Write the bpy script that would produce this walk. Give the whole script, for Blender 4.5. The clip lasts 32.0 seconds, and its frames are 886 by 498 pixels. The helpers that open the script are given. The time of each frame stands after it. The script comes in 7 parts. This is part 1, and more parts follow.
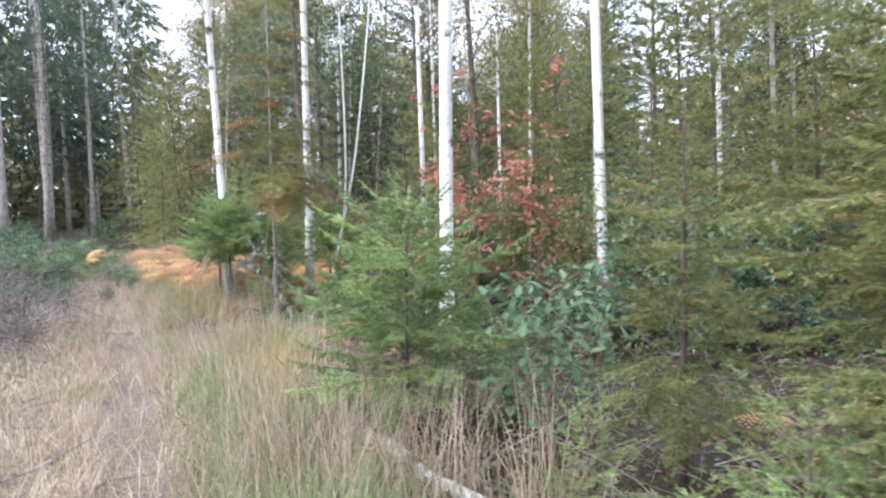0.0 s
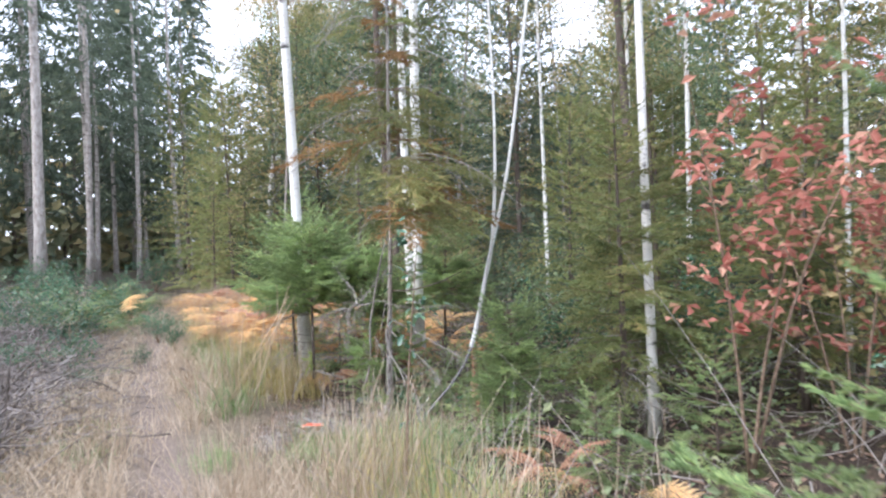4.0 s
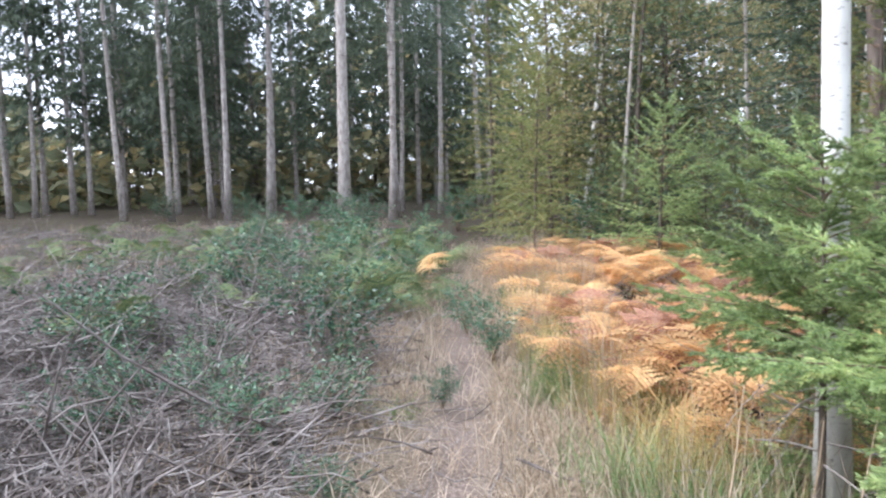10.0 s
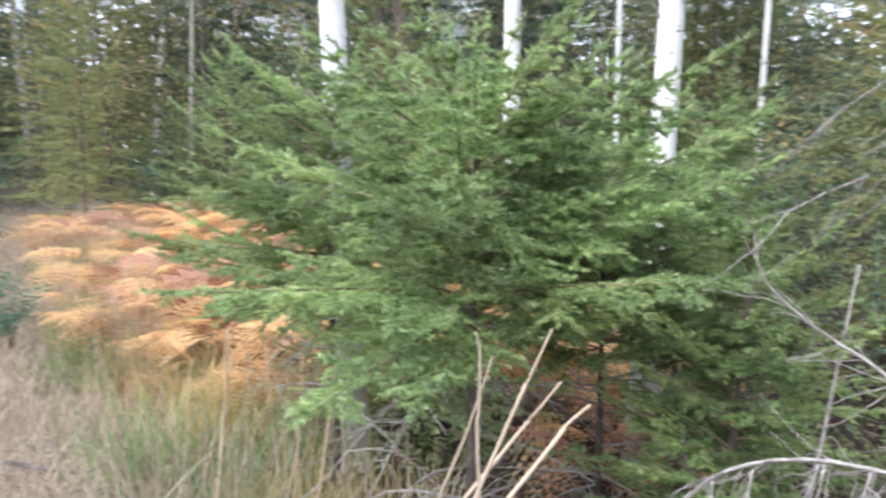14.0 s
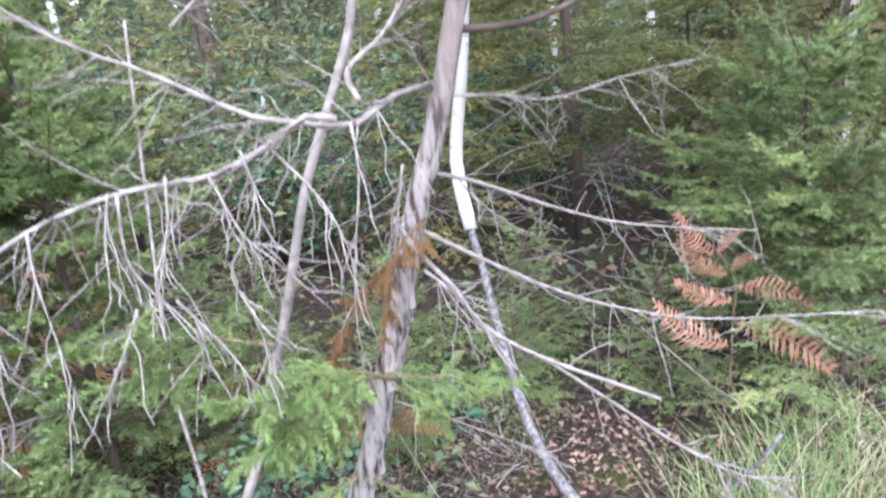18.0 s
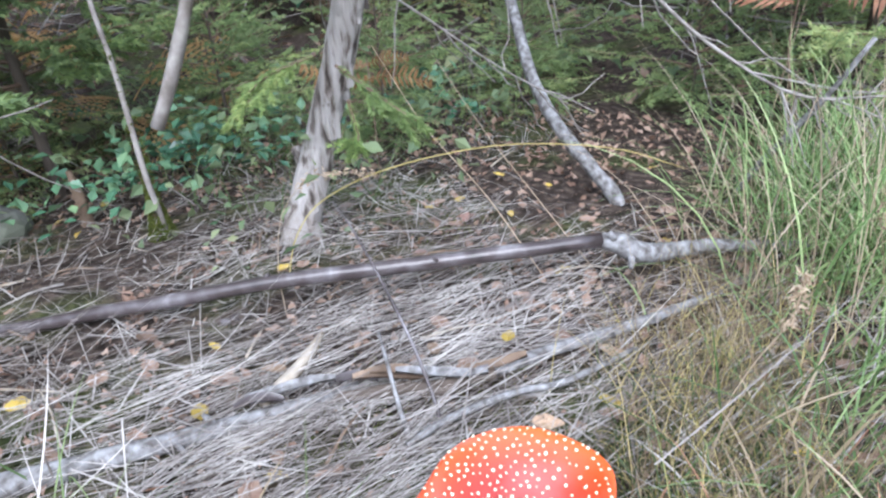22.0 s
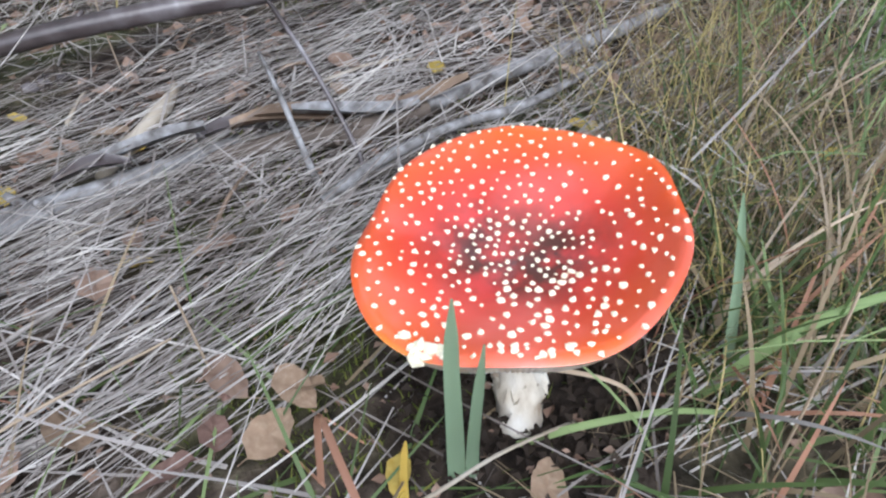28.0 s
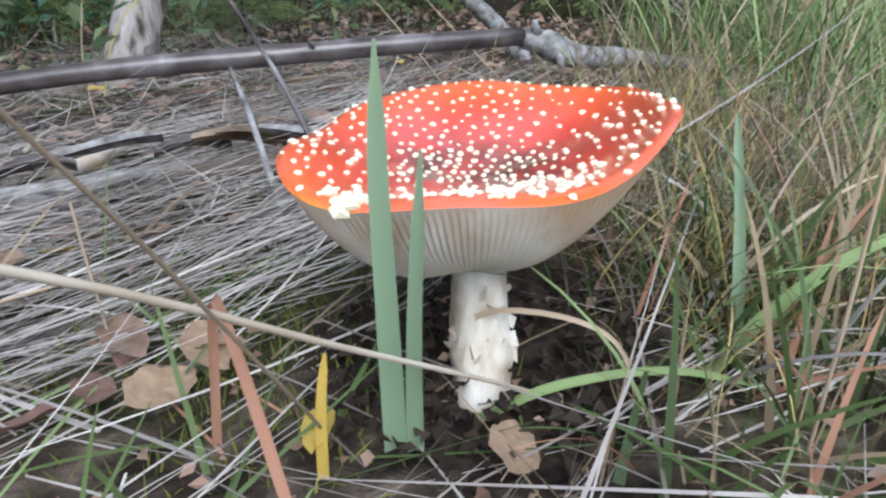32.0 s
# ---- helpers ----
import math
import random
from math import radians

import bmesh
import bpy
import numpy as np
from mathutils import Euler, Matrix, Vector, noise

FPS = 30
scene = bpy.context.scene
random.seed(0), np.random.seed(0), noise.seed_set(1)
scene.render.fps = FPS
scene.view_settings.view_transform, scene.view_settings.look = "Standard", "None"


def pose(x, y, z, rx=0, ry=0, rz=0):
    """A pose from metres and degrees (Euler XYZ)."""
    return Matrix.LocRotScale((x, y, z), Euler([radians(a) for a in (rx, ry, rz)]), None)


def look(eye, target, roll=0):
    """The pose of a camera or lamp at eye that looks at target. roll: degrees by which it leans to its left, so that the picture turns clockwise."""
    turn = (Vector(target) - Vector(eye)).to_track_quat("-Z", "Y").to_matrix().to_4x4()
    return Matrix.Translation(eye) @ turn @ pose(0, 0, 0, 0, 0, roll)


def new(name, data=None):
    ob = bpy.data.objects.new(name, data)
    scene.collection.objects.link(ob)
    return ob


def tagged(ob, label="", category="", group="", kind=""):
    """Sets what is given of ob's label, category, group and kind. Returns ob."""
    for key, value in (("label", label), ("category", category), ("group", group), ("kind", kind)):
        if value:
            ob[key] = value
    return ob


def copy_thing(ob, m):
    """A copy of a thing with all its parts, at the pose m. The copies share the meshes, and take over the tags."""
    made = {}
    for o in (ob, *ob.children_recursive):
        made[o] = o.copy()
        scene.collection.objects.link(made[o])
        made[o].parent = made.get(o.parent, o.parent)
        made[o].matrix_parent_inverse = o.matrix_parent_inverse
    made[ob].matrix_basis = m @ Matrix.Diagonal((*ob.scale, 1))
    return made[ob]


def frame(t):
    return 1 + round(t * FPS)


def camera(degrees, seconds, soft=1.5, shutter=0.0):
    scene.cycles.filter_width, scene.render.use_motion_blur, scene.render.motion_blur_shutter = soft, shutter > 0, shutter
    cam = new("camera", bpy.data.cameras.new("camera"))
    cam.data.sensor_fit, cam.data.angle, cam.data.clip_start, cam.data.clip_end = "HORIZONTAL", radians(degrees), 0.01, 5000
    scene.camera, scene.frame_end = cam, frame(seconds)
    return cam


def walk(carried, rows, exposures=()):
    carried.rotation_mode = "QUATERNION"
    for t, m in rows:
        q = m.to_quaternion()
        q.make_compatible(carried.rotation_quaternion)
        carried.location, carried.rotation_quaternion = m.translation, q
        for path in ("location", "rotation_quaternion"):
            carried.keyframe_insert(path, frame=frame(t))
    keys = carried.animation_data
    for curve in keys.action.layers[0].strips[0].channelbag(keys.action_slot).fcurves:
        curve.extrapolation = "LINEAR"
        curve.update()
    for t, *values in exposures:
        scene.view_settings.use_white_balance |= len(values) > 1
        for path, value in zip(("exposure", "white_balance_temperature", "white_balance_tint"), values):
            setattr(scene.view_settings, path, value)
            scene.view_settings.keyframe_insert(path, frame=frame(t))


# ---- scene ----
cam = camera(67.0, 32.0, soft=2.3, shutter=0.4)
PATH = [
    (0, (-0.772, 0.819, 1.557), (-0.77, 2.814, 1.412), -1.6),
    (0.5, (-0.93, 1.148, 1.533), (-0.946, 3.141, 1.374), -2.8),
    (1, (-1.047, 1.533, 1.521), (-1.111, 3.525, 1.363), -3.2),
    (1.5, (-1.183, 1.823, 1.436), (-1.156, 3.817, 1.282), -1.6),
    (2, (-1.326, 2.33, 1.435), (-1.241, 4.32, 1.26), -2.1),
    (2.5, (-1.501, 2.76, 1.432), (-1.406, 4.756, 1.341), -1.3),
    (3, (-1.788, 3.037, 1.367), (-1.773, 5.036, 1.33), -0.9),
    (3.5, (-2.021, 3.326, 1.389), (-2.139, 5.322, 1.369), -2.2),
    (5.5, (-2.396, 6.003, 1.448), (-2.512, 8.0, 1.431), -1.9),
    (6, (-2.745, 6.261, 1.444), (-2.988, 8.247, 1.439), -0.8),
    (6.5, (-3.223, 6.734, 1.484), (-3.658, 8.686, 1.508), -2.8),
    (7, (-3.419, 7.139, 1.457), (-3.991, 9.055, 1.525), -3.2),
    (7.5, (-3.494, 7.221, 1.472), (-4.126, 9.116, 1.569), -2.6),
    (8, (-3.841, 7.622, 1.437), (-4.481, 9.514, 1.559), -3.9),
    (8.5, (-4.035, 8.015, 1.432), (-4.744, 9.881, 1.564), -5.7),
    (9, (-4.095, 8.131, 1.493), (-4.897, 9.963, 1.492), -6.6),
    (9.5, (-4.24, 8.193, 1.493), (-5.083, 10.001, 1.342), -4.1),
    (10, (-4.398, 8.166, 1.562), (-5.322, 9.929, 1.362), -1.2),
    (10.5, (-4.408, 8.226, 1.536), (-5.362, 9.98, 1.405), -0.2),
    (11, (-4.395, 8.236, 1.535), (-5.328, 10.001, 1.414), 1.2),
    (11.5, (-4.389, 8.236, 1.541), (-5.296, 10.016, 1.443), 1.3),
    (12, (-4.354, 8.254, 1.521), (-5.167, 10.079, 1.419), 0.7),
    (12.5, (-4.277, 8.314, 1.49), (-4.931, 10.199, 1.36), 0.3),
    (13, (-4.183, 8.384, 1.459), (-4.687, 10.312, 1.292), -0.1),
    (13.5, (-4.125, 8.426, 1.423), (-4.352, 10.4, 1.197), -1.2),
    (14, (-4.108, 8.506, 1.415), (-3.891, 10.472, 1.117), 0.1),
    (14.5, (-4.106, 8.583, 1.416), (-3.559, 10.477, 1.08), -1.2),
    (15, (-4.067, 8.568, 1.415), (-3.194, 10.331, 1.053), -2.5),
    (15.5, (-4.028, 8.536, 1.411), (-2.905, 10.154, 1.065), -2.7),
    (17.5, (-3.871, 8.651, 1.22), (-2.264, 9.697, 0.653), -6.8),
    (18, (-3.861, 8.659, 1.017), (-2.254, 9.708, 0.455), -7.0),
    (18.5, (-3.853, 8.657, 0.883), (-2.26, 9.688, 0.25), -7.1),
    (19, (-3.841, 8.676, 0.755), (-2.25, 9.703, 0.111), -7.0),
    (19.5, (-3.828, 8.713, 0.668), (-2.24, 9.728, -0.001), -5.3),
    (20, (-3.811, 8.727, 0.607), (-2.245, 9.748, -0.103), -4.8),
    (20.5, (-3.788, 8.735, 0.557), (-2.243, 9.752, -0.203), -4.5),
    (21, (-3.782, 8.743, 0.523), (-2.26, 9.75, -0.296), -4.5),
    (21.5, (-3.783, 8.754, 0.496), (-2.288, 9.749, -0.384), -4.1),
    (22, (-3.779, 8.756, 0.472), (-2.313, 9.739, -0.469), -4.1),
    (22.5, (-3.778, 8.752, 0.461), (-2.342, 9.716, -0.544), -3.9),
    (23, (-3.803, 8.777, 0.449), (-2.385, 9.71, -0.607), -2.0),
    (23.5, (-3.838, 8.816, 0.425), (-2.443, 9.745, -0.666), 0.3),
    (24, (-3.837, 8.846, 0.404), (-2.506, 9.783, -0.758), 1.0),
    (24.5, (-3.815, 8.86, 0.348), (-2.52, 9.771, -0.875), -2.7),
    (25, (-3.789, 8.858, 0.316), (-2.515, 9.695, -0.979), -4.6),
    (25.5, (-3.746, 8.857, 0.292), (-2.48, 9.619, -1.055), -4.9),
    (26, (-3.716, 8.85, 0.282), (-2.44, 9.558, -1.087), -5.2),
    (26.5, (-3.693, 8.847, 0.282), (-2.376, 9.521, -1.064), -5.0),
    (28.5, (-3.711, 8.877, 0.265), (-2.33, 9.398, -1.085), -2.2),
    (29, (-3.694, 8.892, 0.258), (-2.311, 9.392, -1.097), -2.3),
    (29.5, (-3.669, 8.882, 0.245), (-2.281, 9.4, -1.099), -3.2),
    (30, (-3.699, 8.868, 0.222), (-2.181, 9.453, -0.941), -1.9),
    (30.5, (-3.715, 8.883, 0.184), (-2.132, 9.49, -0.877), 1.0),
    (31, (-3.719, 8.868, 0.161), (-2.094, 9.501, -0.819), 1.0),
    (31.5, (-3.726, 8.852, 0.14), (-2.071, 9.496, -0.78), 0.4),
    (32, (-3.726, 8.836, 0.142), (-2.047, 9.48, -0.734), -0.0),
]
EXPOSURES = [(0.0, 1.25, 6120, 14), (15.5, 1.33, 6100, 14), (18.0, 1.72, 5820, 20), (20.0, 1.42, 5700, 16), (22.0, 1.28, 5750, 12), (24.0, 0.88, 5850, 11), (26.0, 0.72, 5940, 11), (29.5, 0.63, 5920, 11), (31.0, 0.62, 5900, 10), (32.0, 0.74, 5900, 9)]
walk(cam, [(t, look(eye, target, roll)) for t, eye, target, roll in PATH], EXPOSURES)

# ---- light ----
world = bpy.data.worlds.new("overcast_sky")
scene.world = world
world.use_nodes = True
wn, wl = world.node_tree.nodes, world.node_tree.links
sky = wn.new("ShaderNodeTexSky")
sky.sky_type, sky.sun_disc = "NISHITA", False
sky.sun_elevation, sky.sun_rotation = radians(48), radians(235)
sky.air_density, sky.dust_density = 1.2, 3.0
cloud = wn.new("ShaderNodeMixRGB")
cloud.inputs[0].default_value = 0.72
cloud.inputs[2].default_value = (8.5, 9.2, 10.6, 1)
wl.new(sky.outputs[0], cloud.inputs[1])
wl.new(cloud.outputs[0], wn["Background"].inputs[0])
wn["Background"].inputs[1].default_value = 0.15

sun_lamp = bpy.data.lights.new("sun", "SUN")
sun_lamp.energy, sun_lamp.angle, sun_lamp.color = 1.5, radians(40), (1.0, 0.98, 0.95)
sun = new("sun", sun_lamp)
sun.rotation_euler = (radians(42), 0, radians(-55))

# ---- materials ----


def material(name, rough=0.8, spec=0.3):
    m = bpy.data.materials.new(name)
    m.use_nodes = True
    nt = m.node_tree
    b = nt.nodes["Principled BSDF"]
    b.inputs["Roughness"].default_value = rough
    b.inputs["Specular IOR Level"].default_value = spec
    return m, nt, b


def node(nt, kind, **inputs):
    n = nt.nodes.new(kind)
    for key, value in inputs.items():
        n.inputs[key].default_value = value
    return n


def noise_of(nt, scale, detail=4.0, stretch=(1, 1, 1), coords="Object"):
    tc = nt.nodes.new("ShaderNodeTexCoord")
    mp = nt.nodes.new("ShaderNodeMapping")
    mp.inputs["Scale"].default_value = stretch
    nt.links.new(tc.outputs[coords], mp.inputs[0])
    n = node(nt, "ShaderNodeTexNoise", Scale=scale, Detail=detail)
    nt.links.new(mp.outputs[0], n.inputs["Vector"])
    return n.outputs["Fac"]


def ramp_of(nt, fac, stops):
    r = nt.nodes.new("ShaderNodeValToRGB")
    e = r.color_ramp.elements
    while len(e) < len(stops):
        e.new(0.5)
    for el, (at, col) in zip(e, stops):
        el.position, el.color = at, (*col, 1)
    nt.links.new(fac, r.inputs[0])
    return r.outputs[0]


def mixed(nt, fac, a, b, how="MIX"):
    m = nt.nodes.new("ShaderNodeMixRGB")
    m.blend_type = how
    for sock, v in zip(m.inputs, (fac, a, b)):
        if hasattr(v, "links") or hasattr(v, "node"):
            nt.links.new(v, sock)
        elif isinstance(v, tuple):
            sock.default_value = (*v, 1)
        else:
            sock.default_value = v
    return m.outputs[0]


def bumped(nt, b, fac, strength=0.4, distance=0.01):
    n = node(nt, "ShaderNodeBump", Strength=strength, Distance=distance)
    nt.links.new(fac, n.inputs["Height"])
    nt.links.new(n.outputs[0], b.inputs["Normal"])


def leafy(name, stops, rough=0.55, thin=0.3, scale=1.2, spec=0.35):
    """Foliage: a colour for each leaf, drifting slowly through the crown, with light passing through."""
    m, nt, b = material(name, rough, spec)
    geo = nt.nodes.new("ShaderNodeNewGeometry")
    drift = noise_of(nt, scale, 2.0)
    mth = nt.nodes.new("ShaderNodeMath")
    mth.operation = "MULTIPLY_ADD"
    nt.links.new(geo.outputs["Random Per Island"], mth.inputs[0])
    mth.inputs[1].default_value = 0.55
    sub = nt.nodes.new("ShaderNodeMath")
    sub.operation = "MULTIPLY_ADD"
    nt.links.new(drift, sub.inputs[0])
    sub.inputs[1].default_value, sub.inputs[2].default_value = 1.1, -0.32
    nt.links.new(sub.outputs[0], mth.inputs[2])
    col = ramp_of(nt, mth.outputs[0], stops)
    oi = nt.nodes.new("ShaderNodeObjectInfo")
    hsv = nt.nodes.new("ShaderNodeHueSaturation")
    vary = nt.nodes.new("ShaderNodeMapRange")
    vary.inputs["To Min"].default_value, vary.inputs["To Max"].default_value = 0.68, 1.3
    nt.links.new(oi.outputs["Random"], vary.inputs[0])
    nt.links.new(vary.outputs[0], hsv.inputs["Value"])
    nt.links.new(col, hsv.inputs["Color"])
    nt.links.new(hsv.outputs[0], b.inputs["Base Color"])
    tr = nt.nodes.new("ShaderNodeBsdfTranslucent")
    nt.links.new(hsv.outputs[0], tr.inputs[0])
    mx = nt.nodes.new("ShaderNodeMixShader")
    mx.inputs[0].default_value = thin
    nt.links.new(b.outputs[0], mx.inputs[1])
    nt.links.new(tr.outputs[0], mx.inputs[2])
    nt.links.new(mx.outputs[0], nt.nodes["Material Output"].inputs[0])
    return m


def barky(name, stops, scale=14, stretch=(1, 1, 0.22), rough=0.9, bump=0.6, depth=0.012, blotch=None):
    m, nt, b = material(name, rough, 0.2)
    n = noise_of(nt, scale, 6.0, stretch)
    col = ramp_of(nt, n, stops)
    if blotch:
        big = noise_of(nt, 2.3, 3.0)
        col = mixed(nt, ramp_of(nt, big, [(0.48, (0, 0, 0)), (0.62, (1, 1, 1))]), col, blotch)
    nt.links.new(col, b.inputs["Base Color"])
    bumped(nt, b, n, bump, depth)
    return m


M_BIRCH, nt, b = material("birch_bark", 0.6, 0.3)
white = ramp_of(nt, noise_of(nt, 5, 4, (1, 1, 0.6)), [(0.3, (0.62, 0.6, 0.56)), (0.6, (0.82, 0.81, 0.78))])
dash = ramp_of(nt, noise_of(nt, 13, 3, (2.2, 2.2, 7)), [(0.62, (0, 0, 0)), (0.69, (0.8, 0.8, 0.8))])
patch = ramp_of(nt, noise_of(nt, 2.6, 4, (1, 1, 1.6)), [(0.61, (0, 0, 0)), (0.67, (1, 1, 1))])
col = mixed(nt, dash, white, (0.16, 0.14, 0.13))
col = mixed(nt, patch, col, (0.07, 0.065, 0.06))
nt.links.new(col, b.inputs["Base Color"])
bumped(nt, b, noise_of(nt, 30, 4, (1, 1, 3)), 0.3, 0.004)

M_SPRUCE_BARK = barky("spruce_bark", [(0.3, (0.22, 0.19, 0.17)), (0.5, (0.38, 0.34, 0.31)), (0.72, (0.52, 0.48, 0.45))], 11, (1, 1, 0.4))
M_DARK_BARK = barky("dark_bark", [(0.3, (0.06, 0.05, 0.04)), (0.6, (0.15, 0.12, 0.10)), (0.8, (0.22, 0.2, 0.17))], 18)
M_DEAD_BARK = barky("dead_bark", [(0.34, (0.07, 0.058, 0.05)), (0.43, (0.22, 0.19, 0.17)), (0.50, (0.40, 0.37, 0.345)), (0.75, (0.56, 0.53, 0.505))], 70, (1, 1, 0.2), bump=1.0, depth=0.014, blotch=(0.36, 0.305, 0.27))
M_TWIG = barky("grey_twig", [(0.3, (0.2, 0.175, 0.155)), (0.6, (0.38, 0.35, 0.325)), (0.8, (0.52, 0.49, 0.46))], 40, (1, 1, 1), bump=0.3, depth=0.003)
M_BROWN_TWIG = barky("brown_twig", [(0.3, (0.12, 0.085, 0.06)), (0.6, (0.25, 0.18, 0.13)), (0.8, (0.36, 0.28, 0.2))], 30, (1, 1, 1), bump=0.3, depth=0.003)
M_BRUSH = barky("weathered_brushwood", [(0.3, (0.075, 0.063, 0.056)), (0.5, (0.19, 0.165, 0.15)), (0.75, (0.4, 0.37, 0.35))], 6, (1, 1, 1), bump=0.2, depth=0.004)
M_LOG = barky("wet_log_bark", [(0.3, (0.03, 0.022, 0.022)), (0.5, (0.075, 0.06, 0.06)), (0.66, (0.15, 0.135, 0.14)), (0.8, (0.30, 0.29, 0.30))], 26, (1, 1, 1), 0.45, 0.4, 0.003)
for key, value in (("Roughness", 0.3), ("Specular IOR Level", 0.6)):
    M_LOG.node_tree.nodes["Principled BSDF"].inputs[key].default_value = value
M_GREY_LOG = barky("grey_peeled_log", [(0.3, (0.08, 0.07, 0.064)), (0.47, (0.19, 0.183, 0.18)), (0.72, (0.36, 0.36, 0.365))], 85, (1, 1, 1), 0.6, 0.6, 0.004)
M_PALE_WOOD = barky("pale_wood", [(0.3, (0.30, 0.235, 0.165)), (0.55, (0.46, 0.4, 0.32)), (0.8, (0.6, 0.55, 0.48))], 25, (1, 1, 1), 0.8, 0.3, 0.003)

M_NEEDLE = leafy("young_spruce_needles", [(0.0, (0.112, 0.166, 0.0838)), (0.4, (0.253, 0.348, 0.155)), (0.75, (0.416, 0.514, 0.216)), (1.0, (0.63, 0.663, 0.311))], 0.5, 0.48, 3.0)
M_NEEDLE_DULL = leafy("dull_spruce_needles", [(0.0, (0.0949, 0.133, 0.0557)), (0.5, (0.207, 0.243, 0.0928)), (0.8, (0.328, 0.298, 0.121)), (1.0, (0.517, 0.314, 0.149))], 0.6, 0.35, 1.4)
M_NEEDLE_DARK = leafy("dark_spruce_needles", [(0.0, (0.045, 0.0653, 0.045)), (0.5, (0.09, 0.123, 0.0825)), (1.0, (0.165, 0.189, 0.112))], 0.6, 0.25, 0.5)
M_NEEDLE_DEAD = leafy("dry_brown_needles", [(0.0, (0.13, 0.07, 0.03)), (0.6, (0.30, 0.17, 0.07)), (1.0, (0.42, 0.28, 0.13))], 0.8, 0.15, 2.0)
M_BIRCH_LEAF = leafy("autumn_birch_leaves", [(0.0, (0.127, 0.143, 0.0672)), (0.4, (0.266, 0.255, 0.115)), (0.7, (0.425, 0.337, 0.173)), (1.0, (0.585, 0.407, 0.192))], 0.6, 0.5, 0.7)
M_GREEN_LEAF = leafy("green_thicket_leaves", [(0.0, (0.0698, 0.118, 0.068)), (0.5, (0.168, 0.236, 0.126)), (0.8, (0.279, 0.328, 0.175)), (1.0, (0.447, 0.394, 0.214))], 0.5, 0.45, 0.9)
M_OAK_LEAF = leafy("oak_leaves", [(0.0, (0.0788, 0.172, 0.0972)), (0.5, (0.158, 0.277, 0.146)), (0.85, (0.263, 0.383, 0.194)), (1.0, (0.525, 0.396, 0.162))], 0.45, 0.35, 3.0)
M_HOLLY = leafy("holly_leaves", [(0.0, (0.0264, 0.0705, 0.045)), (0.5, (0.077, 0.172, 0.0998)), (0.8, (0.176, 0.282, 0.15)), (1.0, (0.33, 0.443, 0.2))], 0.25, 0.15, 3.0, 0.6)
M_ROWAN = leafy("red_rowan_leaves", [(0.0, (0.33, 0.08, 0.068)), (0.5, (0.55, 0.224, 0.17)), (1.0, (0.66, 0.448, 0.306))], 0.6, 0.4, 3.0)
M_BRACKEN = leafy("orange_bracken", [(0.0, (0.48, 0.27, 0.132)), (0.35, (0.68, 0.42, 0.207)), (0.7, (0.8, 0.56, 0.273)), (1.0, (0.84, 0.66, 0.317))], 0.8, 0.5, 1.6)
M_BRACKEN_RED = leafy("rust_bracken", [(0.0, (0.255, 0.114, 0.07)), (0.5, (0.442, 0.229, 0.15)), (1.0, (0.544, 0.334, 0.22))], 0.8, 0.3, 4.0)
M_BRACKEN_GREEN = leafy("green_fern", [(0.0, (0.0575, 0.104, 0.039)), (0.5, (0.149, 0.209, 0.091)), (1.0, (0.345, 0.314, 0.13))], 0.6, 0.35, 2.0)
M_STRAW = leafy("dry_grass", [(0.0, (0.17, 0.12, 0.08)), (0.35, (0.42, 0.32, 0.22)), (0.65, (0.62, 0.50, 0.37)), (1.0, (0.78, 0.68, 0.54))], 0.75, 0.3, 2.2)
M_STRAW_GREY = leafy("grey_straw", [(0.0, (0.06, 0.048, 0.04)), (0.35, (0.18, 0.155, 0.138)), (0.65, (0.40, 0.37, 0.345)), (1.0, (0.74, 0.70, 0.64))], 0.6, 0.1, 6.0)
M_GRASS = leafy("green_grass", [(0.0, (0.0886, 0.161, 0.0633)), (0.4, (0.187, 0.287, 0.108)), (0.7, (0.336, 0.425, 0.19)), (1.0, (0.554, 0.564, 0.354))], 0.55, 0.35, 1.6)
# darker grass green, which also carries the shade between close blades
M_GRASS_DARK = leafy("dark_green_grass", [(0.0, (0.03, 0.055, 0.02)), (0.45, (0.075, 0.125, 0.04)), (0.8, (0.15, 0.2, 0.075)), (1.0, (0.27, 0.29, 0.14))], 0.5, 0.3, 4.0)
M_STRAW_BROWN = leafy("brown_dry_grass", [(0.0, (0.09, 0.065, 0.04)), (0.45, (0.26, 0.195, 0.12)), (0.8, (0.44, 0.35, 0.23)), (1.0, (0.62, 0.52, 0.37))], 0.7, 0.25, 4.0)
M_GRASS_YELLOW = leafy("yellow_grass", [(0.0, (0.264, 0.24, 0.0885)), (0.5, (0.502, 0.418, 0.164)), (1.0, (0.766, 0.594, 0.304))], 0.6, 0.35, 1.0)
M_BLADE = leafy("blue_green_blade", [(0.0, (0.184, 0.276, 0.172)), (0.6, (0.31, 0.425, 0.276)), (1.0, (0.414, 0.529, 0.345))], 0.45, 0.25, 6.0)
M_LITTER = leafy("fallen_leaves", [(0.0, (0.127, 0.0734, 0.0513)), (0.4, (0.243, 0.156, 0.113)), (0.75, (0.351, 0.244, 0.185)), (1.0, (0.447, 0.332, 0.256))], 0.8, 0.15, 3.0)
M_YELLOW_LEAF = leafy("yellow_birch_leaf", [(0.0, (0.55, 0.36, 0.05)), (1.0, (0.75, 0.58, 0.16))], 0.6, 0.3, 8.0)
